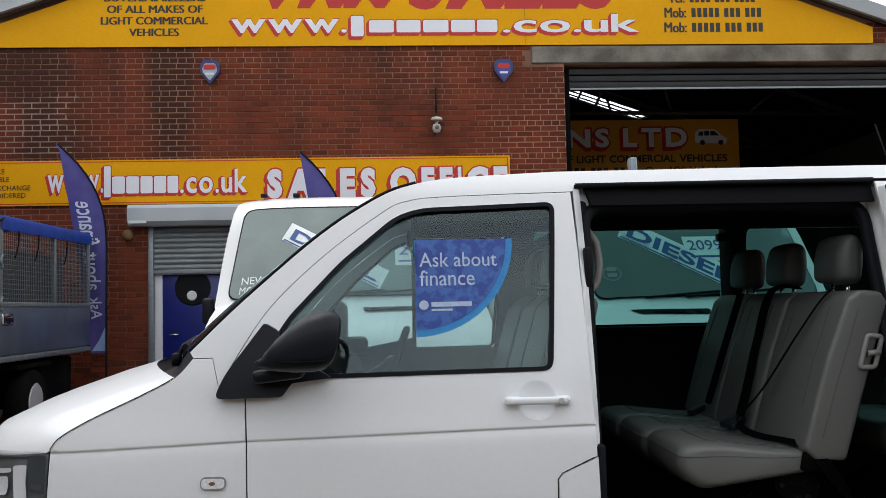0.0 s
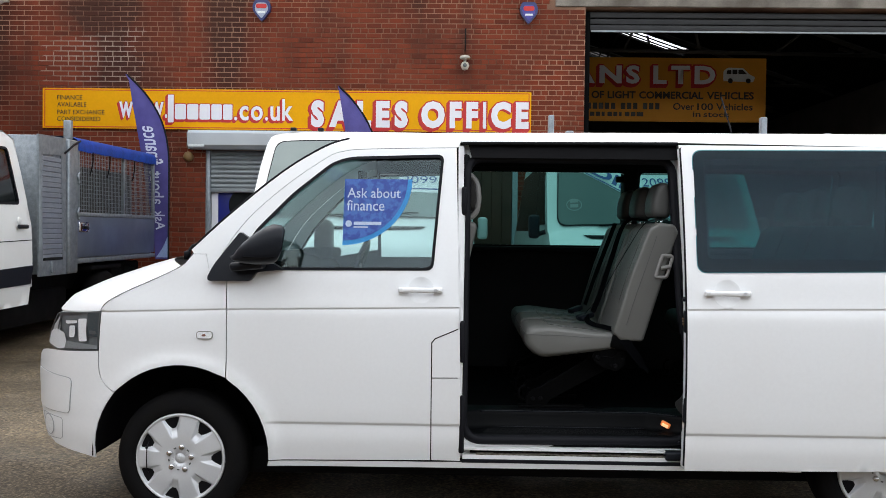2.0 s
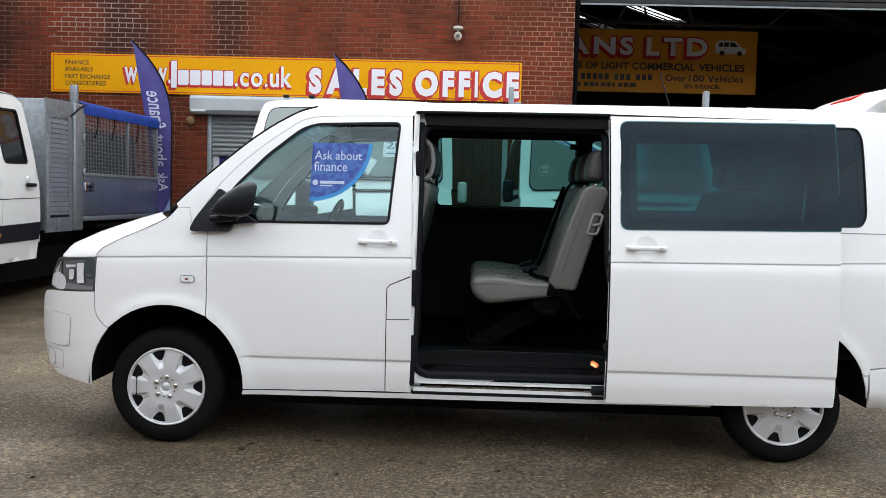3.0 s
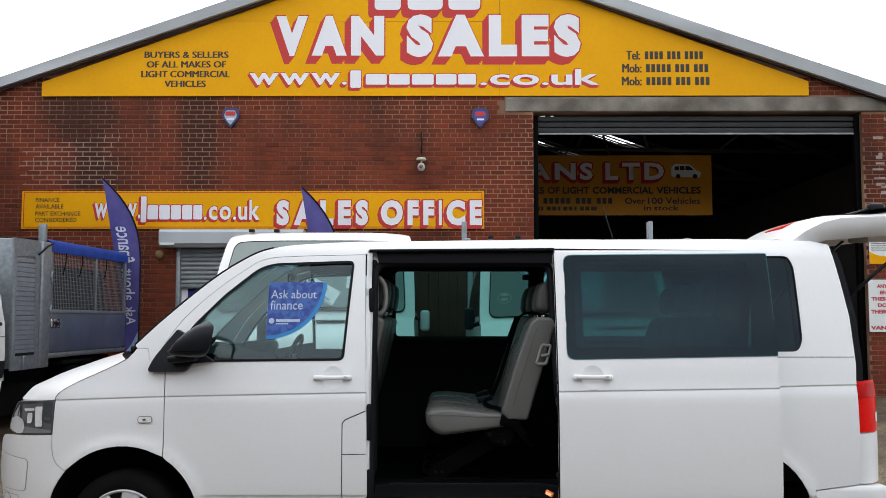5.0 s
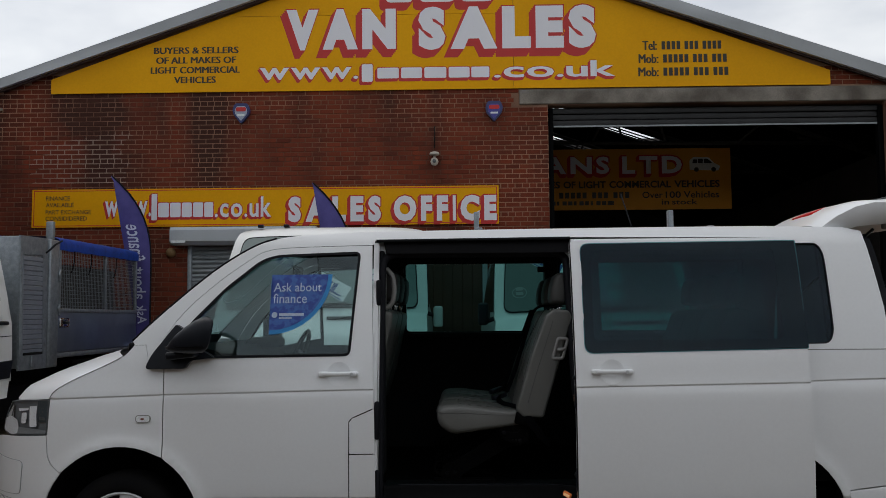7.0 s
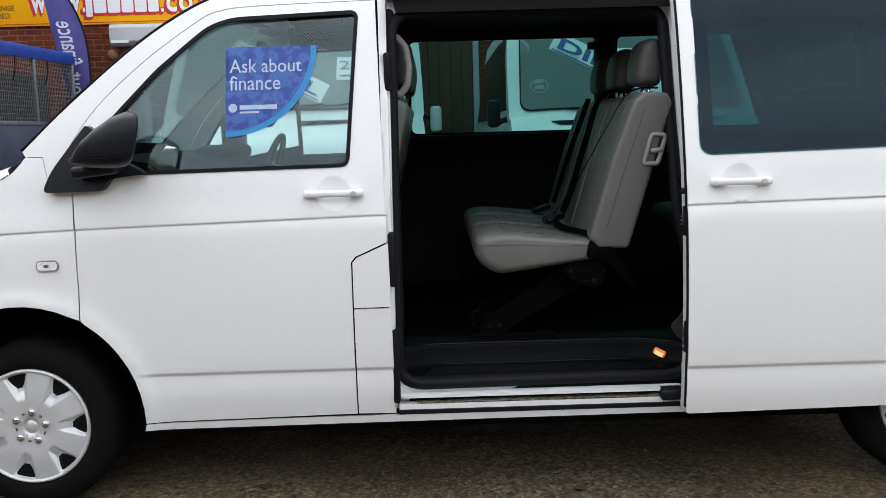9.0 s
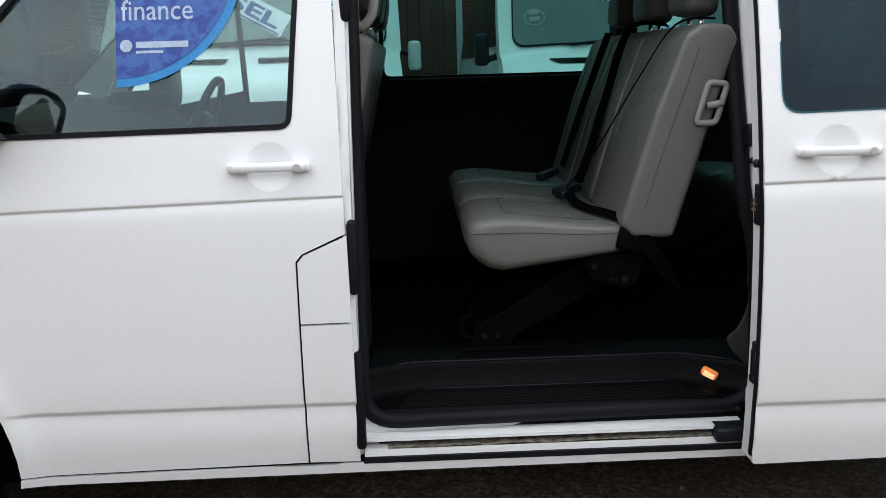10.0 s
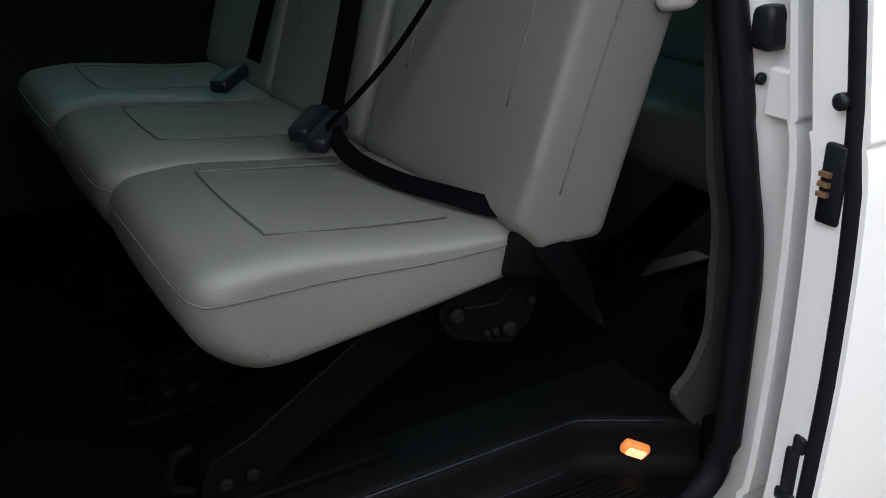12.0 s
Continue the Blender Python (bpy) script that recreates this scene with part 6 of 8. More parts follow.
def build_wheel(x, near):
    """A steel wheel with its tyre and a seven-spoked silver trim."""
    s = 1 if near else -1
    y0 = 0.042 if near else WIDE - 0.042
    Y = lambda d: y0 + s * d
    c = (x, 0, HUB_Z)
    w = part("wheel", lathe([(0.20, Y(0.03)), (0.22, Y(0.012)), (0.225, Y(0.0)), (0.233, Y(-0.004)), (0.252, Y(-0.008)), (0.282, Y(-0.002)), (0.303, Y(0.012)), (0.314, Y(0.03)),
                             (0.319, Y(0.05)), (0.320, Y(0.10)), (0.319, Y(0.16)), (0.310, Y(0.20)), (0.27, Y(0.215)), (0.21, Y(0.21))], c, seg=72), M_tyre, van, "black tyre on a road wheel")
    part("rim", lathe([(0.216, Y(0.015)), (0.20, Y(0.05)), (0.12, Y(0.055)), (0.0, Y(0.05))], c, seg=40), M_gap, w)
    if not near:
        return
    v, f, M = [], [], 20
    ramp = lambda q: min(1.0, max(0.0, q)) ** 2 * (3 - 2 * min(1.0, max(0.0, q)))
    rad = [0.0, 0.0235, 0.0250, 0.0265, 0.05, 0.075, 0.09] + [0.096 + 0.0049 * k for k in range(11)] + [0.150 + 0.0059 * k for k in range(9)] + [0.2005, 0.2035, 0.2065, 0.2090, 0.2160, 0.2200]
    N = 14 * M
    for r in rad:
        # half widths of the opening and of the dished pocket round it
        hole = (0.0105 + 0.018 * min(1.0, max(0.0, (r - 0.150) / 0.047))) / max(r, 0.03) * 7 / math.pi
        pocket = (0.0155 + 0.033 * min(1.0, max(0.0, (r - 0.100) / 0.105))) / max(r, 0.05) * 7 / math.pi
        for j in range(N):
            o, u = divmod(j, 2 * M)
            u = (u - M) / M
            a = abs(u)
            k = a / 0.35 * hole if a < 0.35 else hole + (a - 0.35) / 0.35 * (pocket - hole) if a < 0.7 else pocket + (a - 0.7) / 0.3 * (1 - pocket)
            t = 0.01 + 2 * math.pi * o / 7 + math.copysign(k, u) * math.pi / 7
            dep = 0.007 - 0.012 * math.exp(-((r - 0.115) / 0.08) ** 2)
            dep += 0.017 * ramp((0.7 - a) / 0.32) * ramp((r - 0.098) / 0.045) * ramp((0.2075 - r) / 0.010)
            if r > 0.2085:
                dep = -0.002 if r < 0.218 else 0.008
            if r < 0.0270:
                dep += 0.003 if 0.0245 < r < 0.0255 else -0.002
            v.append((x + r * math.cos(t), Y(dep), HUB_Z + r * math.sin(t)))
    for i in range(len(rad) - 1):
        for j in range(N):
            if 0.149 < rad[i] < 0.1965 and abs((j + 0.5) % (2 * M) - M) < 0.35 * M:
                continue
            f.append((i * N + j, i * N + (j + 1) % N, (i + 1) * N + (j + 1) % N, (i + 1) * N + j))
    trim = part("wheel_trim", mesh("wheel_trim", v, f, True), M_silver, w, "silver seven-spoked wheel trim")
    for j in range(5):
        t = radians(90 + 72 * j - 9)
        part("bolt", lathe([(0.0145, Y(0.004)), (0.0145, Y(-0.009)), (0.011, Y(-0.0125)), (0.0, Y(-0.0135))], (x + 0.057 * math.cos(t), 0, HUB_Z + 0.057 * math.sin(t)), seg=12), M_chrome, trim)
        t += radians(36)
        part("slot", moved(box(-0.006, 0.006, -0.001, 0.003, -0.003, 0.003), Matrix.Translation((x + 0.055 * math.cos(t), Y(-0.0022), HUB_Z + 0.055 * math.sin(t))) @ Matrix.Rotation(math.pi / 2 - t, 4, "Y")), M_lamp_dark, trim, "small dark slot")
    if x < 1:
        part("cable_tie", tube([(x - 0.158, Y(0.02), HUB_Z + 0.080), (x - 0.160, Y(-0.008), HUB_Z + 0.060), (x - 0.161, Y(-0.013), HUB_Z), (x - 0.160, Y(-0.008), HUB_Z - 0.060), (x - 0.158, Y(0.02), HUB_Z - 0.078)], 0.0025, 6), M_rubber, trim, "black cable tie through the trim")
        part("tie_head", moved(box(-0.006, 0.006, -0.005, 0.005, -0.005, 0.005, 0.002, 1), Matrix.Translation((x - 0.160, Y(-0.011), HUB_Z + 0.052))), M_rubber, trim)


for wx in (0.0, 3.40):
    for near in (True, False):
        build_wheel(wx, near)


def build_mirror():
    # teardrop housing: rounded nose forward, flat glass to the rear
    rows = []
    for k, (x, w, zl, zh) in enumerate(((0.276, 0.012, 1.300, 1.318), (0.284, 0.034, 1.286, 1.340), (0.306, 0.058, 1.276, 1.368), (0.345, 0.076, 1.268, 1.404), (0.395, 0.086, 1.264, 1.438), (0.440, 0.088, 1.264, 1.454), (0.468, 0.085, 1.268, 1.450), (0.480, 0.076, 1.278, 1.438), (0.477, 0.066, 1.288, 1.428))):
        zc, hz = (zl + zh) / 2, (zh - zl) / 2
        rows.append([(x + 0.02 + 0.02 * math.sin(t), -0.115 + w * math.copysign(abs(math.cos(t)) ** 0.7, math.cos(t)), zc + hz * math.copysign(abs(math.sin(t)) ** 0.75, math.sin(t))) for t in np.linspace(0, 2 * math.pi, 29)])
    # the rear face is turned towards the driver
    rows = [[(p[0] + 0.5 * min(1.0, max(0.0, (k - 2) / 4)) * (-0.115 - p[1]), p[1], p[2]) for p in r] for k, r in enumerate(rows)]
    m = part("mirror", loft(rows), M_plastic, van, "black door mirror")
    part("housing_front", mesh("cap", rows[0][:-1], [tuple(range(28))]), M_plastic, m)
    part("housing_back", mesh("cap", [(p[0] - 0.012, p[1], p[2]) for p in rows[-1][:-1]], [tuple(range(28))]), M_plastic, m)
    part("mirror_glass", mesh("glass", [(p[0] - 0.004, p[1], p[2]) for p in rows[-1][:-1]], [tuple(range(28))]), M_mirror, m, "mirror glass")
    part("parting_line", tube([(0.312, -0.155, 1.306), (0.36, -0.186, 1.300), (0.42, -0.199, 1.299), (0.50, -0.199, 1.302)], 0.003, 6), M_gap, m)
    part("arm", moved(box(-0.10, 0.06, -0.03, 0.12, -0.022, 0.022, 0.018, 3), pose(0.36, -0.05, 1.258, 0, -6, 0)), M_plastic, m)
    sail = rounded([(0.130, 1.178), (0.345, 1.180), (0.375, 1.222), (0.50, 1.236), (0.46, 1.262), (0.37, 1.30), (0.335, 1.385), (0.285, 1.415), (0.165, 1.255)], [0.03, 0.01, 0.01, 0.005, 0.02, 0.04, 0.02, 0.01, 0.03])
    skin("mirror_mount", sail, (), -0.042, M_plastic, 0.05, None, False, 0.05, "black mirror mounting plate")
    # the farther mirror
    fm = part("mirror", moved(box(-0.06, 0.06, -0.11, 0.11, -0.13, 0.13, 0.05, 3), Matrix.Translation((0.40, WIDE + 0.12, 1.37))), M_plastic, van, "black door mirror")
    part("arm", box(0.34, 0.42, WIDE - 0.06, WIDE + 0.05, 1.24, 1.29, 0.01), M_plastic, fm)


build_mirror()


def build_roof_fittings():
    for x in (1.93, 3.30):
        part("roof_stop", box(x - 0.018, x + 0.018, 1.60, 1.66, 1.93, 2.19, 0.004, 1), M_galv, van, "upright steel stop on the roof")
        part("roof_bar", box(x - 0.02, x + 0.02, 0.55, 1.66, 1.945, 1.975, 0.004, 1), M_galv, van)
    part("aerial", tube([(2.92, 0.95, 1.965), (2.84, 0.95, 2.22)], 0.004, 6), M_rubber, van, "thin roof aerial")
    part("aerial_foot", lathe([(0.03, 0.0), (0.025, 0.02), (0.01, 0.03)], (2.92, 0.95, 1.965), "z", 14), M_rubber, van)
    # open tailgate, level above the rear opening
    rows = []
    for x, z, hw in ((3.84, 1.955, 0.64), (3.92, 2.02, 0.68), (4.02, 2.072, 0.71), (4.12, 2.095, 0.72), (4.25, 2.10, 0.72), (4.40, 2.105, 0.73), (4.60, 2.14, 0.75), (4.85, 2.17, 0.78), (5.10, 2.18, 0.80)):
        rows.append([(x, 0.95 + hw * (k / 6 - 1), z + 0.02 * (1 - abs(k / 6 - 1) ** 2) - 0.03 * abs(k / 6 - 1) ** 6) for k in range(13)])
    under = [[(p[0] + (0.06 if i < 2 else 0), p[1], p[2] - (0.03, 0.075, 0.11, 0.125, 0.12, 0.115, 0.105, 0.10, 0.095)[i]) for p in r] for i, r in enumerate(rows)]
    strip = []
    for i in range(len(rows)):
        strip.append(rows[i] + under[i][::-1] + [rows[i][0]])
    tg = part("tailgate", loft(strip), M_paint, van, "open white tailgate raised over the rear")
    part("brake_light", moved(box(-0.055, 0.055, -0.16, 0.16, -0.010, 0.010, 0.008), pose(3.985, 0.85, 2.066, 0, -22, 0)), M_red_dark, tg, "red high-level brake light")
    part("tailgate_glass", loft([[(x, 0.95 + 0.62 * (k / 6 - 1), z) for k in range(13)] for x, z in ((4.30, 2.118), (4.60, 2.165), (4.95, 2.20))]), M_gl_screen, tg, "dark rear window")
    part("wiper_boss", moved(box(-0.06, 0.05, -0.03, 0.03, -0.02, 0.04, 0.02, 3), Matrix.Translation((4.66, 0.95, 2.20))), M_plastic, tg)
    part("wiper", tube([(4.62, 0.95, 2.205), (4.4, 0.8, 2.15), (4.30, 0.7, 2.13)], 0.008, 6), M_plastic, tg)
    for y in (0.32, WIDE - 0.32):
        part("gas_strut", tube([(4.12, y, 1.55), (4.70, y, 2.04)], 0.011, 8), M_plastic, tg)
    part("inner_handle", box(4.28, 4.40, 0.50, 0.53, 1.94, 1.98, 0.01), M_grey_plastic, tg)


build_roof_fittings()


def build_interior():
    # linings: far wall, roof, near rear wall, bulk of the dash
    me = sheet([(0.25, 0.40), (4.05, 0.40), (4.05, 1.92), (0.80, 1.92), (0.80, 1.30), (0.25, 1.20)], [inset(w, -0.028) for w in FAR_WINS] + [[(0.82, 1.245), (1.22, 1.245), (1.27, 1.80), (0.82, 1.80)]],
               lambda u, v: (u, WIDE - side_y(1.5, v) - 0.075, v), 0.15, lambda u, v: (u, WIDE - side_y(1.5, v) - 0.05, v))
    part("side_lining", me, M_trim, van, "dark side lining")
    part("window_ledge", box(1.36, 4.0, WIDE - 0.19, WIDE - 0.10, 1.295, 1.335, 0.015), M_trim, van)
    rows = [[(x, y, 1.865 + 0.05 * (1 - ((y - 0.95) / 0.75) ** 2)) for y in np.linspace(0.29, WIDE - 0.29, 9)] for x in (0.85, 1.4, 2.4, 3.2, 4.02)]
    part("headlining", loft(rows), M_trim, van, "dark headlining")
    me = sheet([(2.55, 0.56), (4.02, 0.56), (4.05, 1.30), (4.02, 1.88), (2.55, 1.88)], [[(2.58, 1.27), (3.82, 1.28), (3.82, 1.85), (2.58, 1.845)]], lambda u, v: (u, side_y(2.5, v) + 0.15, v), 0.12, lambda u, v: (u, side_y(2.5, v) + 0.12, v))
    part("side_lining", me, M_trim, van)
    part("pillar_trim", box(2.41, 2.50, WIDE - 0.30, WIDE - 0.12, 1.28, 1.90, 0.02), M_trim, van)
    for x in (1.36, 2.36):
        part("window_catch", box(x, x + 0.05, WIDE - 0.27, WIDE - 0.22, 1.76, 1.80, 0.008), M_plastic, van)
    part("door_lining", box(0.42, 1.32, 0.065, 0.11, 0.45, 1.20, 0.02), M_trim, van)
    # dash
    prof = [(0.02, 0.95), (0.02, 1.25), (0.25, 1.30), (0.48, 1.27), (0.56, 1.18), (0.50, 0.95), (0.46, 0.84), (0.1, 0.84)]
    dash = sheet(rounded(prof, 0.04), (), lambda u, v: (u, 0.16, v), 0.5, lambda u, v: (u, WIDE - 0.16, v))
    part("dashboard", dash, M_trim, van, "dark dashboard")
    part("instrument_hood", box(0.38, 0.58, 1.22, 1.60, 1.25, 1.32, 0.03, 3), M_trim, van)
    ring = [(0.70 + 0.055 * math.sin(t) * 1.2, 1.42 + 0.19 * math.cos(t), 1.18 + 0.175 * math.sin(t)) for t in np.linspace(0, 2 * math.pi, 33)[:-1]]
    sw = part("steering_wheel", tube(ring, 0.016, 8, True), M_rubber, van, "black steering wheel")
    part("hub", moved(box(-0.03, 0.03, -0.09, 0.09, -0.06, 0.06, 0.02, 2), pose(0.68, 1.42, 1.17, 0, 22, 0)), M_plastic, sw)
    part("column", tube([(0.68, 1.42, 1.17), (0.45, 1.42, 1.05)], 0.04), M_plastic, sw)
    part("inner_mirror", moved(box(-0.015, 0.015, -0.12, 0.12, -0.035, 0.035, 0.012), Matrix.Translation((0.78, 0.95, 1.74))), M_plastic, van)
    # grab handle on the pillar
    D = rounded([(1.405, 1.50), (1.435, 1.53), (1.445, 1.60), (1.435, 1.68), (1.40, 1.72), (1.385, 1.71), (1.385, 1.51)], 0.02, 4)
    part("grab_handle", tube([(x, 0.30, z) for x, z in D], 0.014, 8, True), M_grey_plastic, van, "pale grey grab handle on the pillar")
    part("pillar_cover", box(1.36, 1.395, 0.24, 0.34, 0.58, 1.82, 0.015), M_trim, van)


build_interior()


def pad(profile, y0, y1, bevel, mat, parent, name, label=""):
    """An upholstered block: a side outline drawn out across the van, softly rounded."""
    bm = bmesh.new()
    a = [bm.verts.new((x, y0, z)) for x, z in profile]
    b = [bm.verts.new((x, y1, z)) for x, z in profile]
    n = len(profile)
    bm.faces.new(a)
    bm.faces.new(b[::-1])
    for i in range(n):
        bm.faces.new((a[i], b[i], b[(i + 1) % n], a[(i + 1) % n]))
    bmesh.ops.recalc_face_normals(bm, faces=bm.faces[:])
    bmesh.ops.bevel(bm, geom=bm.edges[:], offset=bevel, segments=4, profile=0.6, affect="EDGES", clamp_overlap=True)
    for f in bm.faces:
        f.smooth = True
    return part(name, bm, mat, parent, label)


def cushion(profile, y0, y1, r, mat, parent, name):
    """A stuffed block: a rounded side outline whose ends are drawn in along a quarter circle."""
    n = len(profile)
    cx, cz = sum(p[0] for p in profile) / n, sum(p[1] for p in profile) / n
    wx, wz = max(abs(p[0] - cx) for p in profile), max(abs(p[1] - cz) for p in profile)
    rows = []
    ends = [(y0 + r * (1 - math.sin(a)), r * (1 - math.cos(a))) for a in np.linspace(math.pi / 2, 0, 7)]
    ends += [(y0 + (y1 - y0) * k / 6, -0.004 * math.sin(math.pi * k / 6)) for k in range(2, 5)]
    ends += [(y1 - r * (1 - math.sin(a)), r * (1 - math.cos(a))) for a in np.linspace(0, math.pi / 2, 7)]
    for y, d in ends:
        sx, sz = 1 - d / wx, 1 - 0.72 * d / wz
        rows.append([(cx + (p[0] - cx) * sx, y, cz + (p[1] - cz) * sz) for p in profile])
    v = [p for row in rows for p in row]
    f = [(i * n + j, i * n + (j + 1) % n, (i + 1) * n + (j + 1) % n, (i + 1) * n + j) for i in range(len(rows) - 1) for j in range(n)]
    f += [tuple(range(n))[::-1], tuple((len(rows) - 1) * n + j for j in range(n))]
    ob = mesh("cushion", v, f, True)
    return part(name, ob, mat, parent)


def seam(points, parent, r=0.0016, mat=None):
    return part("seam", tube(smooth_curve(points, 5), r, 6), mat or M_seam, parent)


def build_headrest(x, y0, y1, z0, mat, parent, tilt=-9):
    c, d = math.cos(radians(tilt)), math.sin(radians(tilt))
    side = rounded([(-0.052, -0.088), (-0.062, 0.0), (-0.050, 0.075), (-0.012, 0.098), (0.028, 0.085), (0.046, 0.02), (0.046, -0.086)], [0.03, 0.03, 0.04, 0.04, 0.04, 0.03, 0.03], 4)
    h = cushion([(x + u * c - v * d, z0 + 0.122 + u * d + v * c) for u, v in side], y0, y1, 0.045, mat, parent, "headrest")
    for y in ((y0 + y1) / 2 - 0.06, (y0 + y1) / 2 + 0.06):
        part("headrest_post", tube([(x - 0.01, y, z0 - 0.03), (x - 0.002, y, z0 + 0.05)], 0.007, 8), M_chrome, h)


def build_rear_bench(dx, detail=True):
    """A row of three seats: a single by the door and a double beyond."""
    b = thing("bench_seat", (2.0 + dx, 0.9, 0.565), "grey leatherette three-seat bench with black seat belts" if detail else "grey leatherette rear bench behind dark glass", "seat")
    X = lambda pts: [(x + dx, z) for x, z in pts]
    cush = rounded(X([(1.755, 0.796), (1.678, 0.862), (1.682, 0.955), (1.80, 0.966), (2.02, 0.937), (2.175, 0.928), (2.165, 0.853), (2.0, 0.828)]), [0.05, 0.05, 0.045, 0.05, 0.05, 0.03, 0.03, 0.05], 6)
    back = X([(2.115, 0.935), (2.14, 1.02), (2.205, 1.24), (2.285, 1.455), (2.33, 1.485), (2.41, 1.478), (2.43, 1.44), (2.268, 0.892), (2.155, 0.895)])
    for y0, y1 in ((0.185, 0.650), (0.672, 1.092), (1.097, 1.525)):
        e0 = y0 + 0.022 if y0 < 0.3 else y0
        c = cushion(cush, e0, y1, 0.05, M_leather, b, "seat_cushion")
        k = pad(back, y0, y1, 0.042, M_leather, b, "backrest")
        lean = lambda z: -0.022 * (z - 0.905) / 0.58 if y0 < 0.3 else 0.0
        for vert in k.data.vertices:
            # the end by the door widens towards its top
            vert.co.y += lean(vert.co.z) * max(0.0, 1 - (vert.co.y - y0) / 0.25)
        if detail:
            # sewn bolsters: a flat centre panel with piping
            ya, yb = y0 + 0.09, y1 - 0.09
            seam([(1.80 + dx, ya, 0.9665), (1.93 + dx, ya - 0.005, 0.952), (2.06 + dx, ya, 0.938)], c)
            seam([(1.80 + dx, yb, 0.9665), (1.93 + dx, yb, 0.952), (2.06 + dx, yb, 0.938)], c)
            seam([(1.80 + dx, ya, 0.9665), (1.795 + dx, (ya + yb) / 2, 0.967), (1.80 + dx, yb, 0.9665)], c)
            seam([(1.679 + dx, y1 - 0.05, 0.925), (1.678 + dx, (y0 + y1) / 2, 0.926), (1.6795 + dx, e0 + 0.045, 0.924), (1.690 + dx, e0 + 0.010, 0.921), (1.716 + dx, e0 - 0.0005, 0.918), (1.85 + dx, e0 - 0.0005, 0.917), (2.0 + dx, e0 - 0.0005, 0.908), (2.10 + dx, e0 - 0.0005, 0.908), (2.145 + dx, e0 + 0.001, 0.910)], c)
            pa = [(2.157, 1.08), (2.203, 1.235), (2.252, 1.37), (2.276, 1.43)]
            seam([(x + dx, ya, z) for x, z in pa], k)
            seam([(x + dx, yb, z) for x, z in pa], k)
            seam([(x + dx, y0 - 0.0006 + lean(z), z) for x, z in [(2.182, 0.975), (2.225, 1.12), (2.297, 1.34), (2.322, 1.42)]], k)
        build_headrest(2.388 + dx, (y0 + y1) / 2 - 0.118, (y0 + y1) / 2 + 0.118, 1.475, M_leather_mid, b)
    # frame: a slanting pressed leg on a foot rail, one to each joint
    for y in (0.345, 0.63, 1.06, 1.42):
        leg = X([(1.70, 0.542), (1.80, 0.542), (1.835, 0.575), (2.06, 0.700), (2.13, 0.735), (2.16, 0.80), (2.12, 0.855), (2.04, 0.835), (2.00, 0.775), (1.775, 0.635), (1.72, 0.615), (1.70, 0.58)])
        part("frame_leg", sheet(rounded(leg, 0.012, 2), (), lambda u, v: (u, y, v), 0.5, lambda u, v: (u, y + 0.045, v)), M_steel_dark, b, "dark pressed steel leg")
        # paler bar painted in for the lit upper edge of the leg
        part("leg_edge", tube([(1.715 + dx, y - 0.001, 0.612), (1.775 + dx, y - 0.001, 0.634), (2.0 + dx, y - 0.001, 0.774), (2.04 + dx, y - 0.001, 0.834)], 0.0025, 6), M_bolt, b, "paler bar that stands in for the lit upper edge")
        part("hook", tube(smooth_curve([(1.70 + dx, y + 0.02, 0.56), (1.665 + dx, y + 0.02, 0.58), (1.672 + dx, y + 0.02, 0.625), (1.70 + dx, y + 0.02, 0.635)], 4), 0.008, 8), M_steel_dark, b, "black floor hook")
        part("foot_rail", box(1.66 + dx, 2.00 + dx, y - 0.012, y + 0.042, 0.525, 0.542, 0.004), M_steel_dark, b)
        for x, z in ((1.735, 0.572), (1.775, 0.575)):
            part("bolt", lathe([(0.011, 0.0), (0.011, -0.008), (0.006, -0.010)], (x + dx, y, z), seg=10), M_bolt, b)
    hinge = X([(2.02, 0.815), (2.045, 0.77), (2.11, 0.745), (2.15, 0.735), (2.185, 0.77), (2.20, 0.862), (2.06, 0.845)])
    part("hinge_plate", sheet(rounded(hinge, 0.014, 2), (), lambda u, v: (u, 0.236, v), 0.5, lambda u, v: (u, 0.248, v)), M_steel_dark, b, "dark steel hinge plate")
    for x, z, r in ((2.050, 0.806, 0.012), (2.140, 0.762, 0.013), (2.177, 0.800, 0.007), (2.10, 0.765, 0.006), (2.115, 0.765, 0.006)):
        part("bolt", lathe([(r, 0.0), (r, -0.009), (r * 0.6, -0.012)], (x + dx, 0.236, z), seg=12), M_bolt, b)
    # paler rib painted in for the lit edge of the hinge plate
    part("slot_rib", tube([(2.065 + dx, 0.234, 0.812), (2.125 + dx, 0.234, 0.806), (2.145 + dx, 0.234, 0.832)], 0.0022, 6), M_bolt, b, "paler rib that stands in for the lit edge of the plate")
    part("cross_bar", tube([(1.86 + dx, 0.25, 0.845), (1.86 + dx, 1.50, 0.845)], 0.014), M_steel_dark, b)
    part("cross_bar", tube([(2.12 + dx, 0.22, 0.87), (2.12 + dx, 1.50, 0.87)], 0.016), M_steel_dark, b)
    if not detail:
        return
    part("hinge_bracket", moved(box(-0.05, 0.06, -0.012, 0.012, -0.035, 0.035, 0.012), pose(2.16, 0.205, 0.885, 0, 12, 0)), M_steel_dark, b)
    # bracket handle on the backrest's side
    hb = rounded([(2.318, 1.215), (2.372, 1.215), (2.402, 1.32), (2.350, 1.325)], 0.012, 4)
    part("side_handle", tube([(x, 0.166, z) for x, z in hb], 0.009, 8, True), M_grey_plastic, b, "grey fold lever on the backrest")
    part("lever", tube([(2.345, 0.164, 1.262), (2.39, 0.160, 1.268)], 0.010, 8), M_grey_plastic, b)
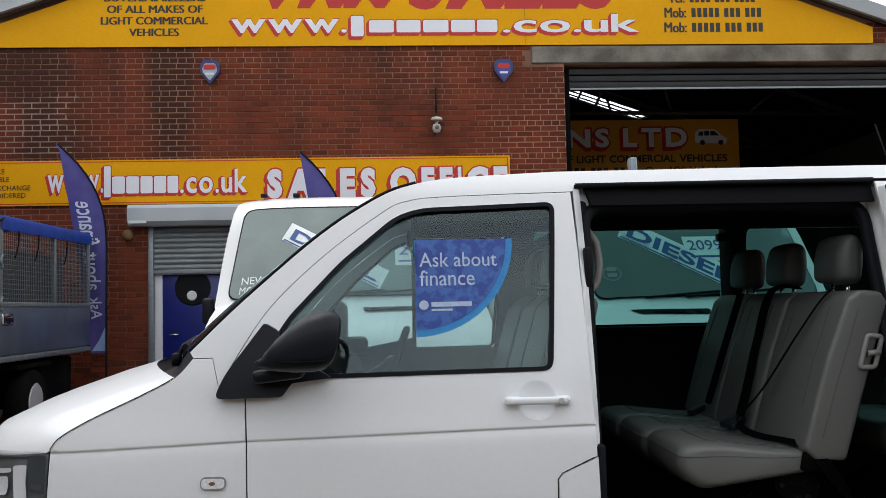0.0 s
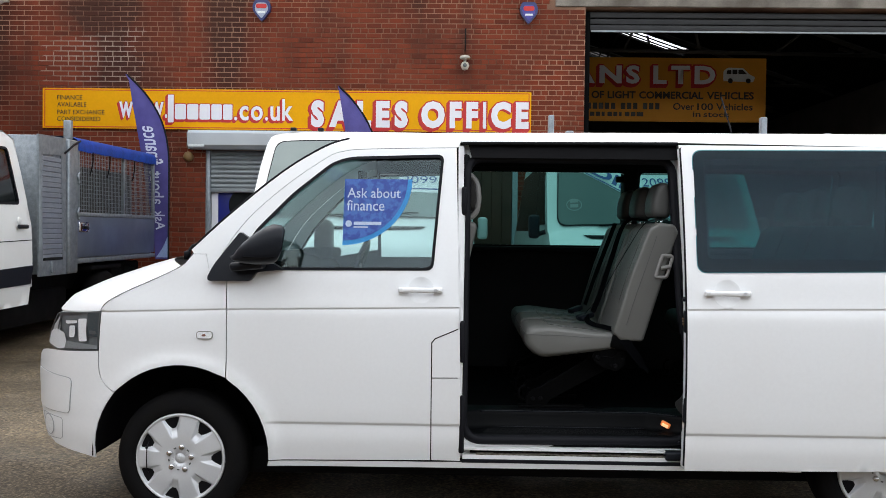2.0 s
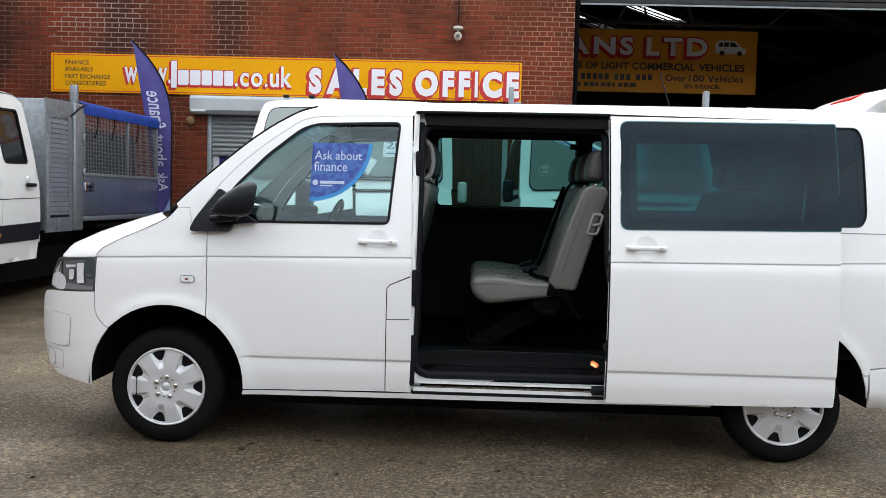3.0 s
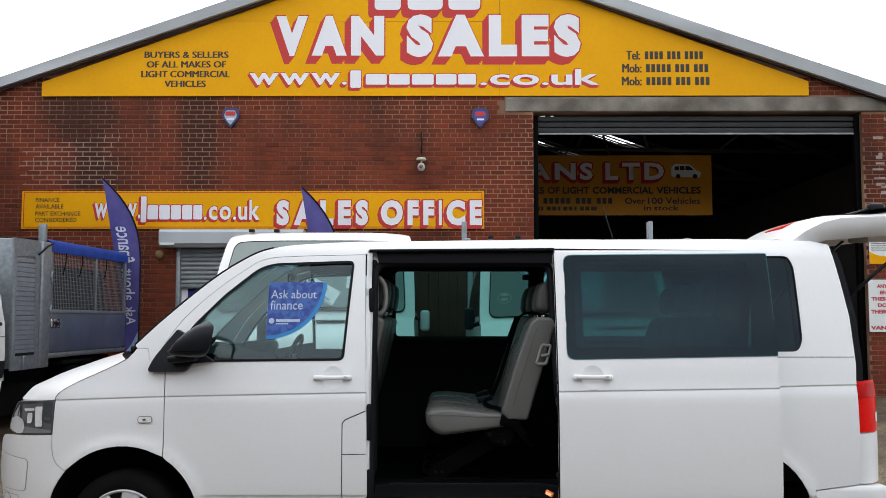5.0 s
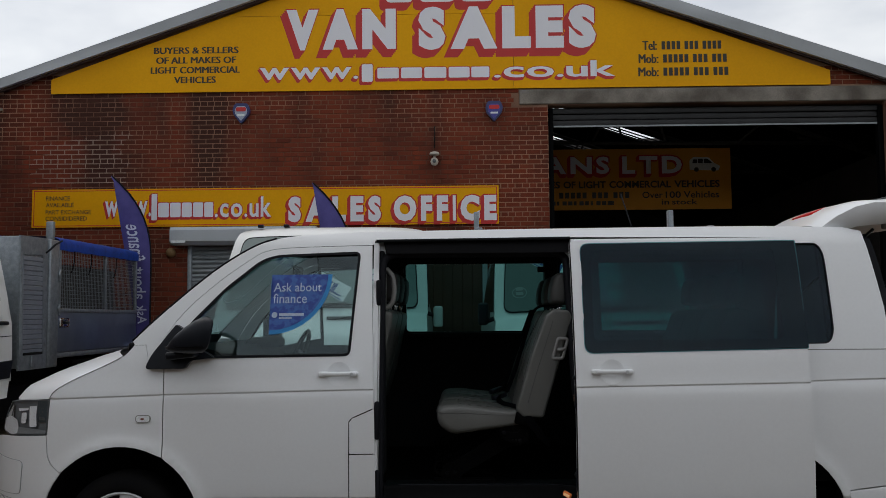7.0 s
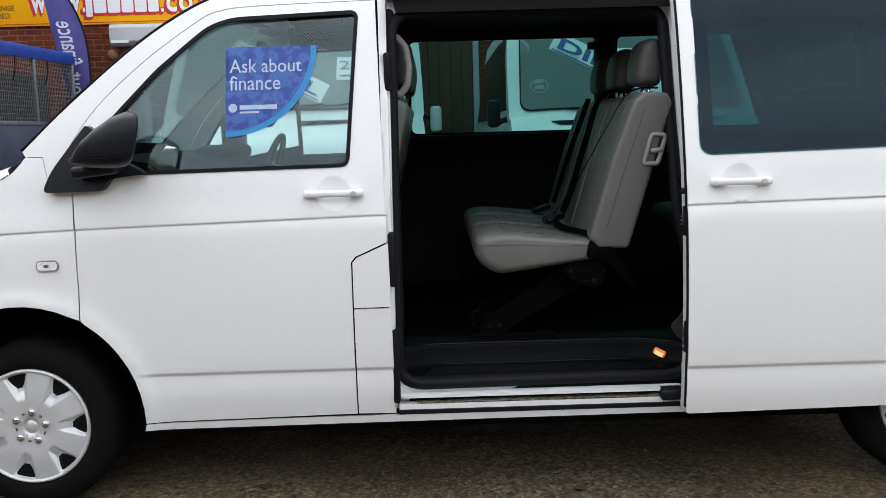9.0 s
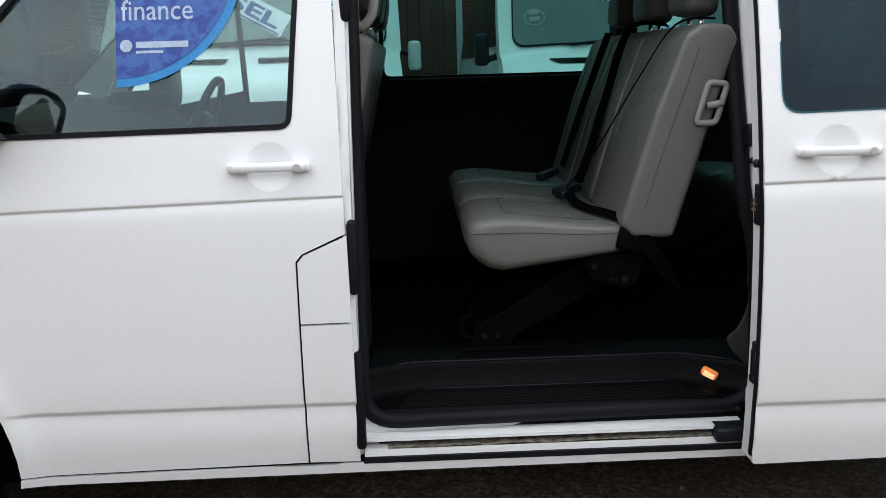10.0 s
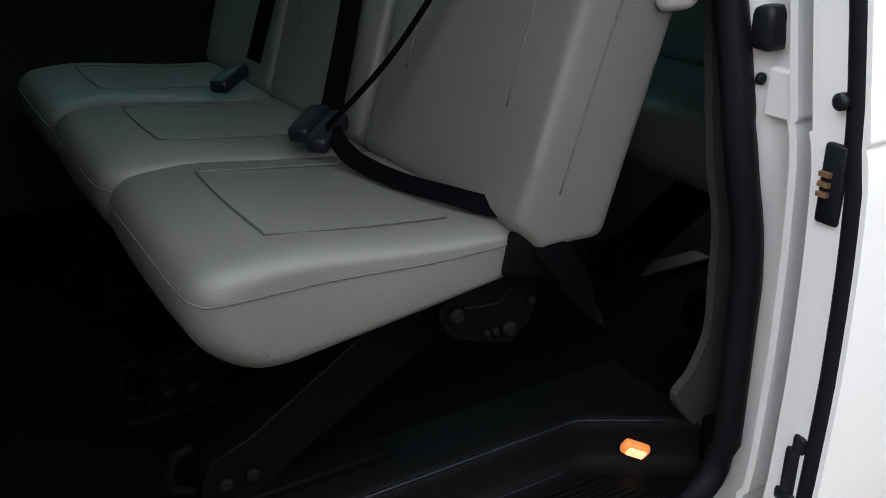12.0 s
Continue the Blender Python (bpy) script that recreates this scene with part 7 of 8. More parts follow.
    # belts: flat webbing laid across
    def webbing(pts, w, nm="seat_belt"):
        P = smooth_curve(pts, 8)
        rows = []
        for i, p in enumerate(P):
            a, c = Vector(P[max(i - 1, 0)]), Vector(P[min(i + 1, len(P) - 1)])
            d = (c - a).normalized()
            nrm = Vector((-0.55, -0.30, 0.78))
            s = d.cross(nrm).normalized() * w / 2
            rows.append([tuple(Vector(p) - s), tuple(Vector(p)), tuple(Vector(p) + s)])
        ob = part(nm, loft(rows), M_belt, b, "black seat belt webbing")
        return ob
    webbing([(2.30, 0.21, 0.74), (2.25, 0.192, 0.80), (2.185, 0.185, 0.885), (2.145, 0.205, 0.935)], 0.044)
    webbing([(2.155, 0.198, 0.925), (2.135, 0.23, 0.944), (2.09, 0.31, 0.952), (2.055, 0.41, 0.953), (2.035, 0.52, 0.962), (2.04, 0.60, 0.985)], 0.030)
    webbing([(2.03, 0.60, 0.99), (2.11, 0.51, 1.12), (2.215, 0.40, 1.34), (2.295, 0.31, 1.485), (2.40, 0.28, 1.50)], 0.016)
    webbing([(2.085, 0.70, 0.99), (2.135, 0.74, 1.10), (2.195, 0.77, 1.28), (2.275, 0.79, 1.49), (2.40, 0.79, 1.505)], 0.046)
    webbing([(2.10, 1.12, 1.0), (2.165, 1.11, 1.20), (2.275, 1.13, 1.49)], 0.046)
    for y in (0.62, 0.69, 1.10):
        part("buckle", moved(box(-0.05, 0.05, -0.02, 0.02, -0.014, 0.014, 0.008), pose(2.04, y, 0.975, 0, -12, 40)), M_plastic, b, "black belt buckle")


build_rear_bench(0.0)
build_rear_bench(0.98, detail=False)


def build_front_seat(y0, y1):
    s = thing("front_seat", (1.1, (y0 + y1) / 2, 0.565), "dark grey front seat with a high backrest", "seat", "front seats")
    pad([(0.78, 0.86), (0.76, 0.95), (0.84, 0.98), (1.22, 0.93), (1.24, 0.84)], y0, y1, 0.03, M_leather_dark, s, "seat_cushion")
    pad([(1.16, 0.92), (1.18, 1.10), (1.28, 1.45), (1.36, 1.50), (1.44, 1.47), (1.36, 1.10), (1.30, 0.90)], y0, y1, 0.03, M_leather, s, "backrest")
    build_headrest(1.41, (y0 + y1) / 2 - 0.13, (y0 + y1) / 2 + 0.13, 1.50, M_leather_dark, s)
    part("base", box(0.85, 1.22, y0 + 0.05, y1 - 0.05, 0.565, 0.84, 0.02), M_trim, s)


build_front_seat(0.28, 0.74)
# middle seat added to block windscreen light from the bench
build_front_seat(0.75, 1.12)
build_front_seat(1.18, 1.66)


def build_sticker():
    """A quarter-round finance sticker inside the front door's window."""
    t = thing("window_sticker", (0.9, 0.1, 1.4), "blue quarter-round finance sticker on the minibus window", "sticker")
    x0, x1, z0, z1 = 0.778, 1.112, 1.357, 1.684
    off = 0.006
    def at(u, v, d=0.0):
        return (u, side_y(u, v) + off - d, v)
    arc = [(x0 + (x1 - x0) * math.sin(a), z1 - (z1 - z0) * math.cos(a)) for a in np.linspace(0, math.pi / 2, 18)]
    inner = [(x0 + (x1 - x0 - 0.022) * math.sin(a), z1 - (z1 - z0 - 0.022) * math.cos(a)) for a in np.linspace(0, math.pi / 2, 18)]
    part("rim", sheet([(x0, z1)] + arc, (), lambda u, v: at(u, v), 0.05), M_sticker_edge, t, "light blue rim")
    part("face", sheet([(x0 + 0.002, z1)] + inner, (), lambda u, v: at(u, v, 0.0012), 0.05), M_sticker, t)
    for s, a, b, c, d in (("Ask about", 0.793, 1.056, 1.590, 1.639), ("finance", 0.793, 0.978, 1.526, 1.579)):
        part("lettering", letters(s, a, b, c, d, 0, 0.004, 0.0, place=lambda u, v: at(u, v, 0.0024)), M_sticker_text, t, "pale blue lettering")
    part("emblem", sheet([(0.805 + 0.016 * math.cos(a), 1.462 + 0.016 * math.sin(a)) for a in np.linspace(0, 2 * math.pi, 18)[:-1]], (), lambda u, v: at(u, v, 0.0024), 0.05), M_sticker_text, t)
    part("name_bar", sheet([(0.83, 1.456), (0.965, 1.456), (0.965, 1.472), (0.83, 1.472)], (), lambda u, v: at(u, v, 0.0024), 0.05), M_sticker_text, t)
    part("name_bar", sheet([(0.83, 1.442), (0.90, 1.442), (0.90, 1.449), (0.83, 1.449)], (), lambda u, v: at(u, v, 0.0024), 0.05), M_sticker_text, t)


build_sticker()

# ---- two white vans that face the yard behind the minibus ----
def build_facing_van(xc, y0, zg, name_label, group, stickers, mirrors, wide=1.0, tall=0.0):
    """A cab with its bonnet towards the yard: nose, raked screen, roof, flanks."""
    t = thing("parked_van", (xc, y0 + 2.0, zg), name_label, "van", group)
    #      y,    z,    half width, sweep of the corners
    prof = [(0.02, 0.35, 0.90, 0.16), (0.0, 0.60, 0.97, 0.18), (0.0, 0.85, 0.98, 0.18), (0.06, 1.08, 0.98, 0.18), (0.22, 1.22, 0.98, 0.20), (0.45, 1.33, 0.97, 0.18),
            (0.68, 1.40, 0.96, 0.14), (0.74, 1.43, 0.97, 0.12), (0.95, 1.68, 0.96, 0.11), (1.18, 1.95, 0.945, 0.10), (1.36, 2.16, 0.92, 0.10), (1.46, 2.24, 0.90, 0.10), (1.62, 2.28, 0.88, 0.08), (2.2, 2.305, 0.87, 0.0), (5.2, 2.30, 0.87, 0.0)]
    prof = [(y, z + tall * min(1.0, max(0.0, (z - 1.43) / 0.8)), hw * wide, sw) for y, z, hw, sw in prof]
    def row(y, z, hw, sweep, d=0.0, lim=1.0):
        return [(xc + hw * s * lim, y0 + y + sweep * abs(s * lim) ** 2.4 - d, zg + z - 0.03 * abs(s * lim) ** 6) for s in np.linspace(-1, 1, 21)]
    part("shell", loft([row(*p) for p in prof]), M_paint_old, t)
    for s in (-1, 1):
        side = [(xc + s * hw, y0 + y + sw, zg + z - 0.03) for y, z, hw, sw in prof]
        back = [(xc + s * (1.0 if z < 1.3 else 1.0 - 0.16 * (z - 1.3)), y0 + 5.2, zg + z - 0.03) for y, z, hw, sw in prof]
        part("flank", loft([side, back] if s > 0 else [back, side]), M_paint_old, t)
        door = [(1.00, 1.46), (1.95, 1.46), (1.95, 2.06), (1.42, 2.06)]
        def flat(u, v, d=0.0):
            hw, y1 = (float(np.interp(v, [p[1] for p in prof], [p[i] for p in prof])) for i in (2, 0))
            f = max(0.0, min(1.0, (u - y1) / (5.2 - y1)))
            back = 1.0 if v < 1.3 else 1.0 - 0.16 * (v - 1.3)
            return (xc + s * (hw + (back - hw) * f + 0.008 + d), y0 + u + 0.10, zg + v)
        part("side_window", sheet(rounded(door, 0.04), (), lambda u, v: flat(u, v), 0.2, lambda u, v: flat(u, v, -0.03)), M_cab_glass, t, "dark side window")
        if not mirrors:
            part("side_window", sheet(rounded([(2.03, 1.40), (4.85, 1.40), (4.85, 2.08), (2.03, 2.08)], 0.06), (), lambda u, v: flat(u, v), 0.3, lambda u, v: flat(u, v, -0.03)), M_cab_glass, t, "long dark side window")
    # windscreen: a rounded dark pane laid on the raked face
    def on(u, v, d=0.012):
        y = float(np.interp(v, [p[1] for p in prof], [p[0] for p in prof]))
        hw = float(np.interp(v, [p[1] for p in prof], [p[2] for p in prof]))
        sw = float(np.interp(v, [p[1] for p in prof], [p[3] for p in prof]))
        s = min(1, abs(u) / hw)
        return (xc + u, y0 + y + sw * s ** 2.4 - d, zg + v - 0.03 * s ** 6 + 0.006)
    pane = rounded([(-0.875 * wide, 1.46), (0.875 * wide, 1.46), (0.82 * wide, 2.15 + tall), (-0.82 * wide, 2.15 + tall)], 0.09)
    part("windscreen_seal", sheet([(u * 1.012, 1.8 + (v - 1.8) * 1.03) for u, v in pane], (), lambda u, v: on(u, v, 0.008), 0.08), M_rubber, t, "black windscreen edge")
    scr = part("windscreen", sheet(pane, (), lambda u, v: on(u, v, 0.014), 0.08), M_gl_pale if mirrors else M_gl_screen, t, "dark windscreen with reflections")
    # slots and wipers on the bonnet's top edge
    for s in (-1, 1):
        slot = rounded([(0.12, 1.325), (0.60, 1.335), (0.66, 1.365), (0.10, 1.360)], 0.012)
        part("bonnet_slot", sheet([(s * u, v) for u, v in slot], (), lambda u, v: on(u, v, 0.004), 0.06), M_gap, t, "black slot in the bonnet")
        part("wiper", tube([on(s * 0.15 - 0.35, 1.45, 0.02), on(s * 0.15, 1.475, 0.03), on(s * 0.15 + 0.42, 1.50, 0.03)], 0.008, 6), M_rubber, t)
        part("headlamp", sheet([(s * u, v) for u, v in rounded([(0.62, 0.80), (0.92, 0.86), (0.90, 1.12), (0.70, 1.08)], 0.04)], (), lambda u, v: on(u, v, 0.01), 0.06), M_lens, t)
        part("mirror", moved(box(-0.05, 0.05, -0.05, 0.05, -0.11, 0.11, 0.03, 3), Matrix.Translation((xc + s * (0.96 * wide + 0.11), y0 + 1.12, zg + (1.36 if mirrors else 1.44)))), M_paint_old if mirrors and s > 0 else M_plastic, t, "white door mirror" if mirrors and s > 0 else "black door mirror")
        part("mirror_arm", tube([(xc + s * 0.95 * wide, y0 + 1.1, zg + 1.40), (xc + s * (0.96 * wide + 0.10), y0 + 1.12, zg + 1.36)], 0.022), M_plastic, t)
        part("tyre", lathe([(0.20, 0.10), (0.33, 0.10), (0.345, 0.06), (0.345, -0.06), (0.33, -0.10), (0.20, -0.10)], (xc + s * 0.85, y0 + 0.95, zg + 0.345), "x", 32), M_tyre, t)
    part("grille", sheet(rounded([(-0.55, 0.72), (0.55, 0.72), (0.62, 1.04), (-0.62, 1.04)], 0.03), (), lambda u, v: on(u, v, 0.008), 0.08), M_plastic, t)
    part("undertray", box(xc - 0.85, xc + 0.85, y0 + 0.3, y0 + 5.0, zg + 0.22, zg + 0.36), M_gap, t)
    for x in (-0.86, -0.55):
        part("marker_lamp", moved(box(-0.03, 0.03, -0.05, 0.03, -0.015, 0.02, 0.008), Matrix.Translation((xc + x * 0.93, y0 + 1.66, zg + 2.30 + tall))), M_plastic, t, "small roof marker lamp")
    # what is stuck on the screen
    for kind, *q in stickers:
        if kind == "banner":
            (u0, v0, u1, v1, w), text = q
            d = Vector((u1 - u0, v1 - v0))
            n = Vector((-d.y, d.x)).normalized() * w / 2
            def to(a, b, dd):
                p = Vector((u0, v0)) + d * a + n * b
                return on(p.x, p.y, dd)
            c = [(Vector((u0, v0)) + d * a + n * b) for a, b in ((0, -1), (1, -1), (1, 1), (0, 1))]
            b = part("price_banner", sheet([tuple(p) for p in c], (), lambda u, v: on(u, v, 0.018), 0.1), M_card, scr, "slanting white banner with blue capitals")
            part("lettering", letters(text, 0.06, 0.94, -0.62, 0.62, 0, 0.03, 0.0, place=lambda u, v: to(u, v, 0.022)), M_bluetext, b)
            part("edge_line", sheet([tuple(Vector((u0, v0)) + d * a + n * bb) for a, bb in ((0.02, -0.92), (0.98, -0.92), (0.98, -0.80), (0.02, -0.80))], (), lambda u, v: on(u, v, 0.021), 0.1), M_bluetext, b)
        elif kind == "card":
            (u0, v0, u1, v1), text = q
            c = part("price_card", sheet([(u0, v0), (u1, v0), (u1, v1), (u0, v1)], (), lambda u, v: on(u, v, 0.018), 0.1), M_card, scr, "white price card")
            part("lettering", letters(text, u0 + 0.03, u1 - 0.02, v0 + (v1 - v0) * 0.45, v1 - 0.03, 0, 0.0, 0.0, place=lambda u, v: on(u, v, 0.022)), M_bluetext, c)
            part("line_bar", sheet([(u0 + 0.03, v0 + 0.03), (u1 - 0.05, v0 + 0.03), (u1 - 0.05, v0 + 0.045), (u0 + 0.03, v0 + 0.045)], (), lambda u, v: on(u, v, 0.022), 0.2), M_bluetext, c)
        elif kind == "ring":
            u0, v0, r = q[0]
            part("round_transfer", sheet([(u0 + r * math.cos(a), v0 + r * 0.8 * math.sin(a)) for a in np.linspace(0, 2 * math.pi, 24)[:-1]], [[(u0 + r * 0.88 * math.cos(a), v0 + r * 0.68 * math.sin(a)) for a in np.linspace(0, 2 * math.pi, 24)[:-1]]], lambda u, v: on(u, v, 0.017), 0.2), M_grey_plastic, scr, "pale round transfer")
            for dv in (0.02, -0.025):
                part("line_bar", sheet([(u0 - r * 0.5, v0 + dv), (u0 + r * 0.5, v0 + dv), (u0 + r * 0.5, v0 + dv + 0.03), (u0 - r * 0.5, v0 + dv + 0.03)], (), lambda u, v: on(u, v, 0.017), 0.2), M_grey_plastic, scr)
        elif kind == "chalk":
            (u0, v0, u1, v1), text = q
            part("painted_lettering", letters(text, u0, u1, v0, v1, 0, 0.0, 0.0, place=lambda u, v: on(u, v, 0.018)), M_card, scr, "white hand-painted capitals")
    return t


build_facing_van(3.07, 3.02, 0.04, "white van with a sale banner across its windscreen", "vans behind", [
    ("banner", (-0.55, 2.01, 0.24, 1.55, 0.17), "DIESEL"), ("card", (-0.10, 1.72, 0.28, 1.92), "20995"), ("ring", (-0.70, 1.64, 0.07))], False, 0.975)
build_facing_van(0.37, 3.72, 0.10, "white cab with marker lamps and a sale banner on its windscreen", "vans behind", [
    ("banner", (-0.55, 2.02, 0.27, 1.58, 0.17), "DIESEL"), ("card", (0.36, 1.70, 0.84, 1.90), "20995"), ("chalk", (-0.89, 1.57, -0.69, 1.63), "NEW"), ("chalk", (-0.90, 1.49, -0.65, 1.55), "MODEL")], True, 1.13, 0.08)


# ---- the crew-cab tipper along the west side ----
def build_tipper():
    X = -3.20
    t = thing("tipper_truck", (-4.2, 6.0, 0.1), "white crew-cab tipper with a galvanised toolbox and mesh-sided body", "truck")
    def cx(z):
        return X - float(np.interp(z, [0.5, 1.0, 1.35, 2.3, 2.45], [0.02, 0.0, 0.01, 0.17, 0.30]))
    def flank(name, outer, holes=(), d=0.0, mat=None, thick=0.03, parent=None, step=0.12, label=""):
        return part(name, sheet(outer, holes, lambda u, v: (cx(v) + d, u, v), step, (lambda u, v: (cx(v) + d - thick, u, v)) if thick else None), mat or M_paint_old, parent or t, label)
    g = 0.004
    fwin = rounded([(3.62, 1.50), (4.40, 1.52), (4.68, 1.62), (4.68, 2.06), (4.61, 2.13), (4.06, 2.10), (3.82, 1.94)], [0.04, 0.06, 0.12, 0.05, 0.05, 0.06, 0.05])
    rwin = rounded([(5.06, 1.57), (5.57, 1.58), (5.50, 2.15), (4.99, 2.135)], 0.05)
    front_arch = [(3.44 + 0.46 * math.cos(a), 0.48 + 0.47 * math.sin(a)) for a in np.linspace(0.0, math.pi - 0.2, 14)]
    nose = [(2.50, 0.48)] + front_arch[:0:-1] + [(3.86, 0.60), (3.80, 0.80), (3.74, 0.98), (3.72, 1.42), (3.45, 1.54), (2.95, 1.50), (2.55, 1.30), (2.42, 1.0)]
    flank("front_wing", inset(nose, g))
    fdoor = [(3.89, 0.48), (4.89, 0.505), (4.93, 0.92), (4.93, 1.41), (4.79, 2.21), (4.15, 2.19), (3.88, 2.10), (3.62, 1.80), (3.45, 1.54), (3.72, 1.42), (3.74, 0.98), (3.80, 0.80), (3.86, 0.60)]
    fd = flank("front_door", inset(fdoor, g), [fwin])
    rdoor = [(4.89, 0.505), (5.72, 0.515), (5.78, 0.92), (5.77, 1.35), (5.73, 1.9), (5.66, 2.24), (4.79, 2.21), (4.93, 1.41), (4.93, 0.92)]
    side = [(3.45, 1.54), (3.62, 1.82), (3.80, 2.07), (4.0, 2.215), (4.4, 2.285), (5.5, 2.315), (5.67, 2.25), (5.73, 1.9), (5.77, 1.35), (5.77, 0.95), (5.0, 0.95), (3.78, 0.98), (3.74, 1.42)]
    flank("cab_side", side, [inset(fwin, -0.03), inset(rwin, -0.03)], -0.008)
    rd = flank("rear_door", inset(rdoor, g), [rwin])
    for p, w in ((fd, fwin), (rd, rwin)):
        flank("window_glass", inset(w, -0.01), (), -0.012, M_cab_glass, 0.0, p, 0.3, "dark side window")
        flank("window_seal", inset(w, -0.012), [inset(w, 0.012)], 0.003, M_rubber, 0.01, p, 0.2)
    for p, y in ((fd, 4.56), (rd, 5.52)):
        h = part("door_handle", moved(box(-0.02, 0.02, -0.10, 0.10, -0.022, 0.022, 0.015), Matrix.Translation((cx(1.34) + 0.03, y, 1.34))), M_plastic, p, "black door handle")
        part("lock_cup", lathe([(0.04, 0.0), (0.038, 0.012), (0.02, 0.016)], (cx(1.40), y - 0.02, 1.40), "x", 16), M_paint_old, h)
    flank("rub_strip", [(3.83, 0.70), (5.73, 0.735), (5.78, 0.93), (3.76, 0.875)], (), 0.012, M_plastic, 0.02, None, 0.5, "black side moulding")
    part("marker", box(cx(0.76) + 0.01, cx(0.76) + 0.02, 4.80, 4.88, 0.79, 0.83, 0.003, 1), M_amber, t, "small amber side marker")
    # dark strip drawn for the shade line of the door crease
    flank("door_crease", [(4.0, 1.095), (4.83, 1.175), (5.76, 1.195), (5.76, 1.203), (4.83, 1.184), (4.0, 1.10)], (), 0.003, M_trim, 0.004, None, 0.3)
    # roof, screen, far side
    rows = []
    for y, z, w in ((2.42, 1.0, 0.25), (2.60, 1.34, 0.15), (3.05, 1.52, 0.06), (3.40, 1.70, 0.0), (3.80, 2.10, 0.0), (4.0, 2.24, 0.0), (4.4, 2.30, 0.0), (5.5, 2.33, 0.0), (5.68, 2.26, 0.0), (5.76, 1.6, 0.0), (5.79, 0.7, 0.0)):
        x0 = cx(z) - w
        rows.append([(x0 - (x0 + 4.2) * 2 * k / 12, y - 0.10 * (1 - abs(k / 6 - 1) ** 2) * (1 if y < 4 else 0), z + 0.06 * (1 - abs(k / 6 - 1) ** 4) * (1 if 1.9 < z else 0)) for k in range(13)])
    part("cab_shell", loft(rows), M_paint_old, t)
    part("roof_vent", box(-4.4, -3.9, 4.3, 4.7, 2.36, 2.40, 0.015), M_paint_old, t)
    scr = [[tuple((1 - w) * p + w * q + (0, -0.012, 0.012)[i] for i, (p, q) in enumerate(zip(a, b))) for a, b in zip(rows[3][1:-1], rows[4][1:-1])] for w in (0.04, 0.5, 0.9)]
    part("windscreen", loft(scr), M_gl_screen, t)
    far = [(2.45, 0.62), (5.78, 0.64), (5.70, 1.6), (5.5, 2.3), (4.1, 2.25), (3.4, 1.7), (2.6, 1.3)]
    part("far_side", sheet(far, (), lambda u, v: (-8.4 - cx(v), u, v), 0.5, lambda u, v: (-8.3 - cx(v), u, v)), M_paint_old, t)
    m = part("mirror", moved(box(-0.075, 0.075, -0.055, 0.055, -0.155, 0.155, 0.035, 3), Matrix.Translation((X + 0.14, 3.77, 1.62))), M_plastic, t, "black door mirror")
    part("mirror_base", moved(box(-0.09, 0.05, -0.06, 0.06, -0.05, 0.05, 0.025, 2), Matrix.Translation((X + 0.06, 3.78, 1.46))), M_plastic, m)
    flank("mirror_sail", rounded([(3.50, 1.35), (3.90, 1.44), (3.66, 1.66)], 0.02), (), 0.006, M_plastic, 0.02, m, 0.2, "black corner plate")
    for y in (3.44, 8.0):
        for x in (X - 0.16, -5.2 + 0.16):
            w = part("wheel", lathe([(0.19, 0.11), (0.33, 0.11), (0.355, 0.07), (0.36, 0.0), (0.355, -0.07), (0.33, -0.11), (0.19, -0.11)], (x, y, 0.28 + ground_z(y - 0.43)), "x", 36), M_tyre, t)
            part("rim", lathe([(0.205, 0.112), (0.19, 0.124), (0.15, 0.118), (0.10, 0.126), (0.0, 0.13)], (x, y, 0.28 + ground_z(y - 0.43)), "x", 24), M_silver, w)
    part("chassis", box(-4.75, -3.65, 2.6, 9.7, 0.55, 0.80), M_gap, t)
    # black boxes put in for the shade under the body
    part("underframe", box(-4.80, -3.55, 3.98, 7.45, 0.22, 0.60, 0.03), M_gap, t, "black boxes that stand in for shade under the tipper")
    part("underframe", box(-4.80, -3.40, 8.5, 9.6, 0.30, 0.86, 0.03), M_gap, t)
    part("wheel_guard", box(X - 0.40, X - 0.05, 7.5, 8.5, 0.80, 0.86, 0.02), M_gap, t)
    # galvanised toolbox behind the cab
    b = part("toolbox", box(-5.15, X - 0.02, 6.0, 6.62, 0.82, 2.34, 0.012), M_galv, t, "tall galvanised toolbox with a roller door")
    part("toolbox_frame", plate_x([(5.93, 0.80), (6.62, 0.80), (6.60, 2.36), (5.91, 2.34)], [[(6.02, 0.97), (6.52, 0.97), (6.47, 2.15), (5.98, 2.13)]], X, 0.025), M_galv, b)
    n = 20
    for k in range(n):
        z = 0.98 + (2.12 - 0.98) * k / n
        part("shutter_slat", box(X - 0.012, X - 0.002, 6.0, 6.52, z + 0.004, z + 0.053, 0.004, 1), M_slat, b)
    part("shutter_rail", box(X - 0.004, X + 0.012, 6.03, 6.50, 0.97, 1.0, 0.003), M_trim, b)
    part("lock", box(X - 0.004, X + 0.02, 6.20, 6.28, 0.83, 0.96, 0.006), M_galv, b)
    part("corner_post", box(-3.34, X + 0.02, 6.64, 6.90, 0.80, 2.36, 0.02), M_galv, t, "galvanised corner post")
    part("corner_post", box(-3.28, X + 0.01, 6.70, 6.77, 2.36, 2.58, 0.01), M_galv, t)
    part("cab_guard", box(-5.15, -3.3, 6.64, 6.70, 1.0, 2.36), M_galv, t)
    # drop sides and mesh
    part("drop_side", box(X - 0.045, X - 0.01, 6.93, 9.72, 0.98, 1.47, 0.008), M_alu, t, "alloy drop side")
    part("side_rail", box(X - 0.05, X + 0.0, 6.93, 9.72, 1.47, 1.52, 0.008), M_galv, t)
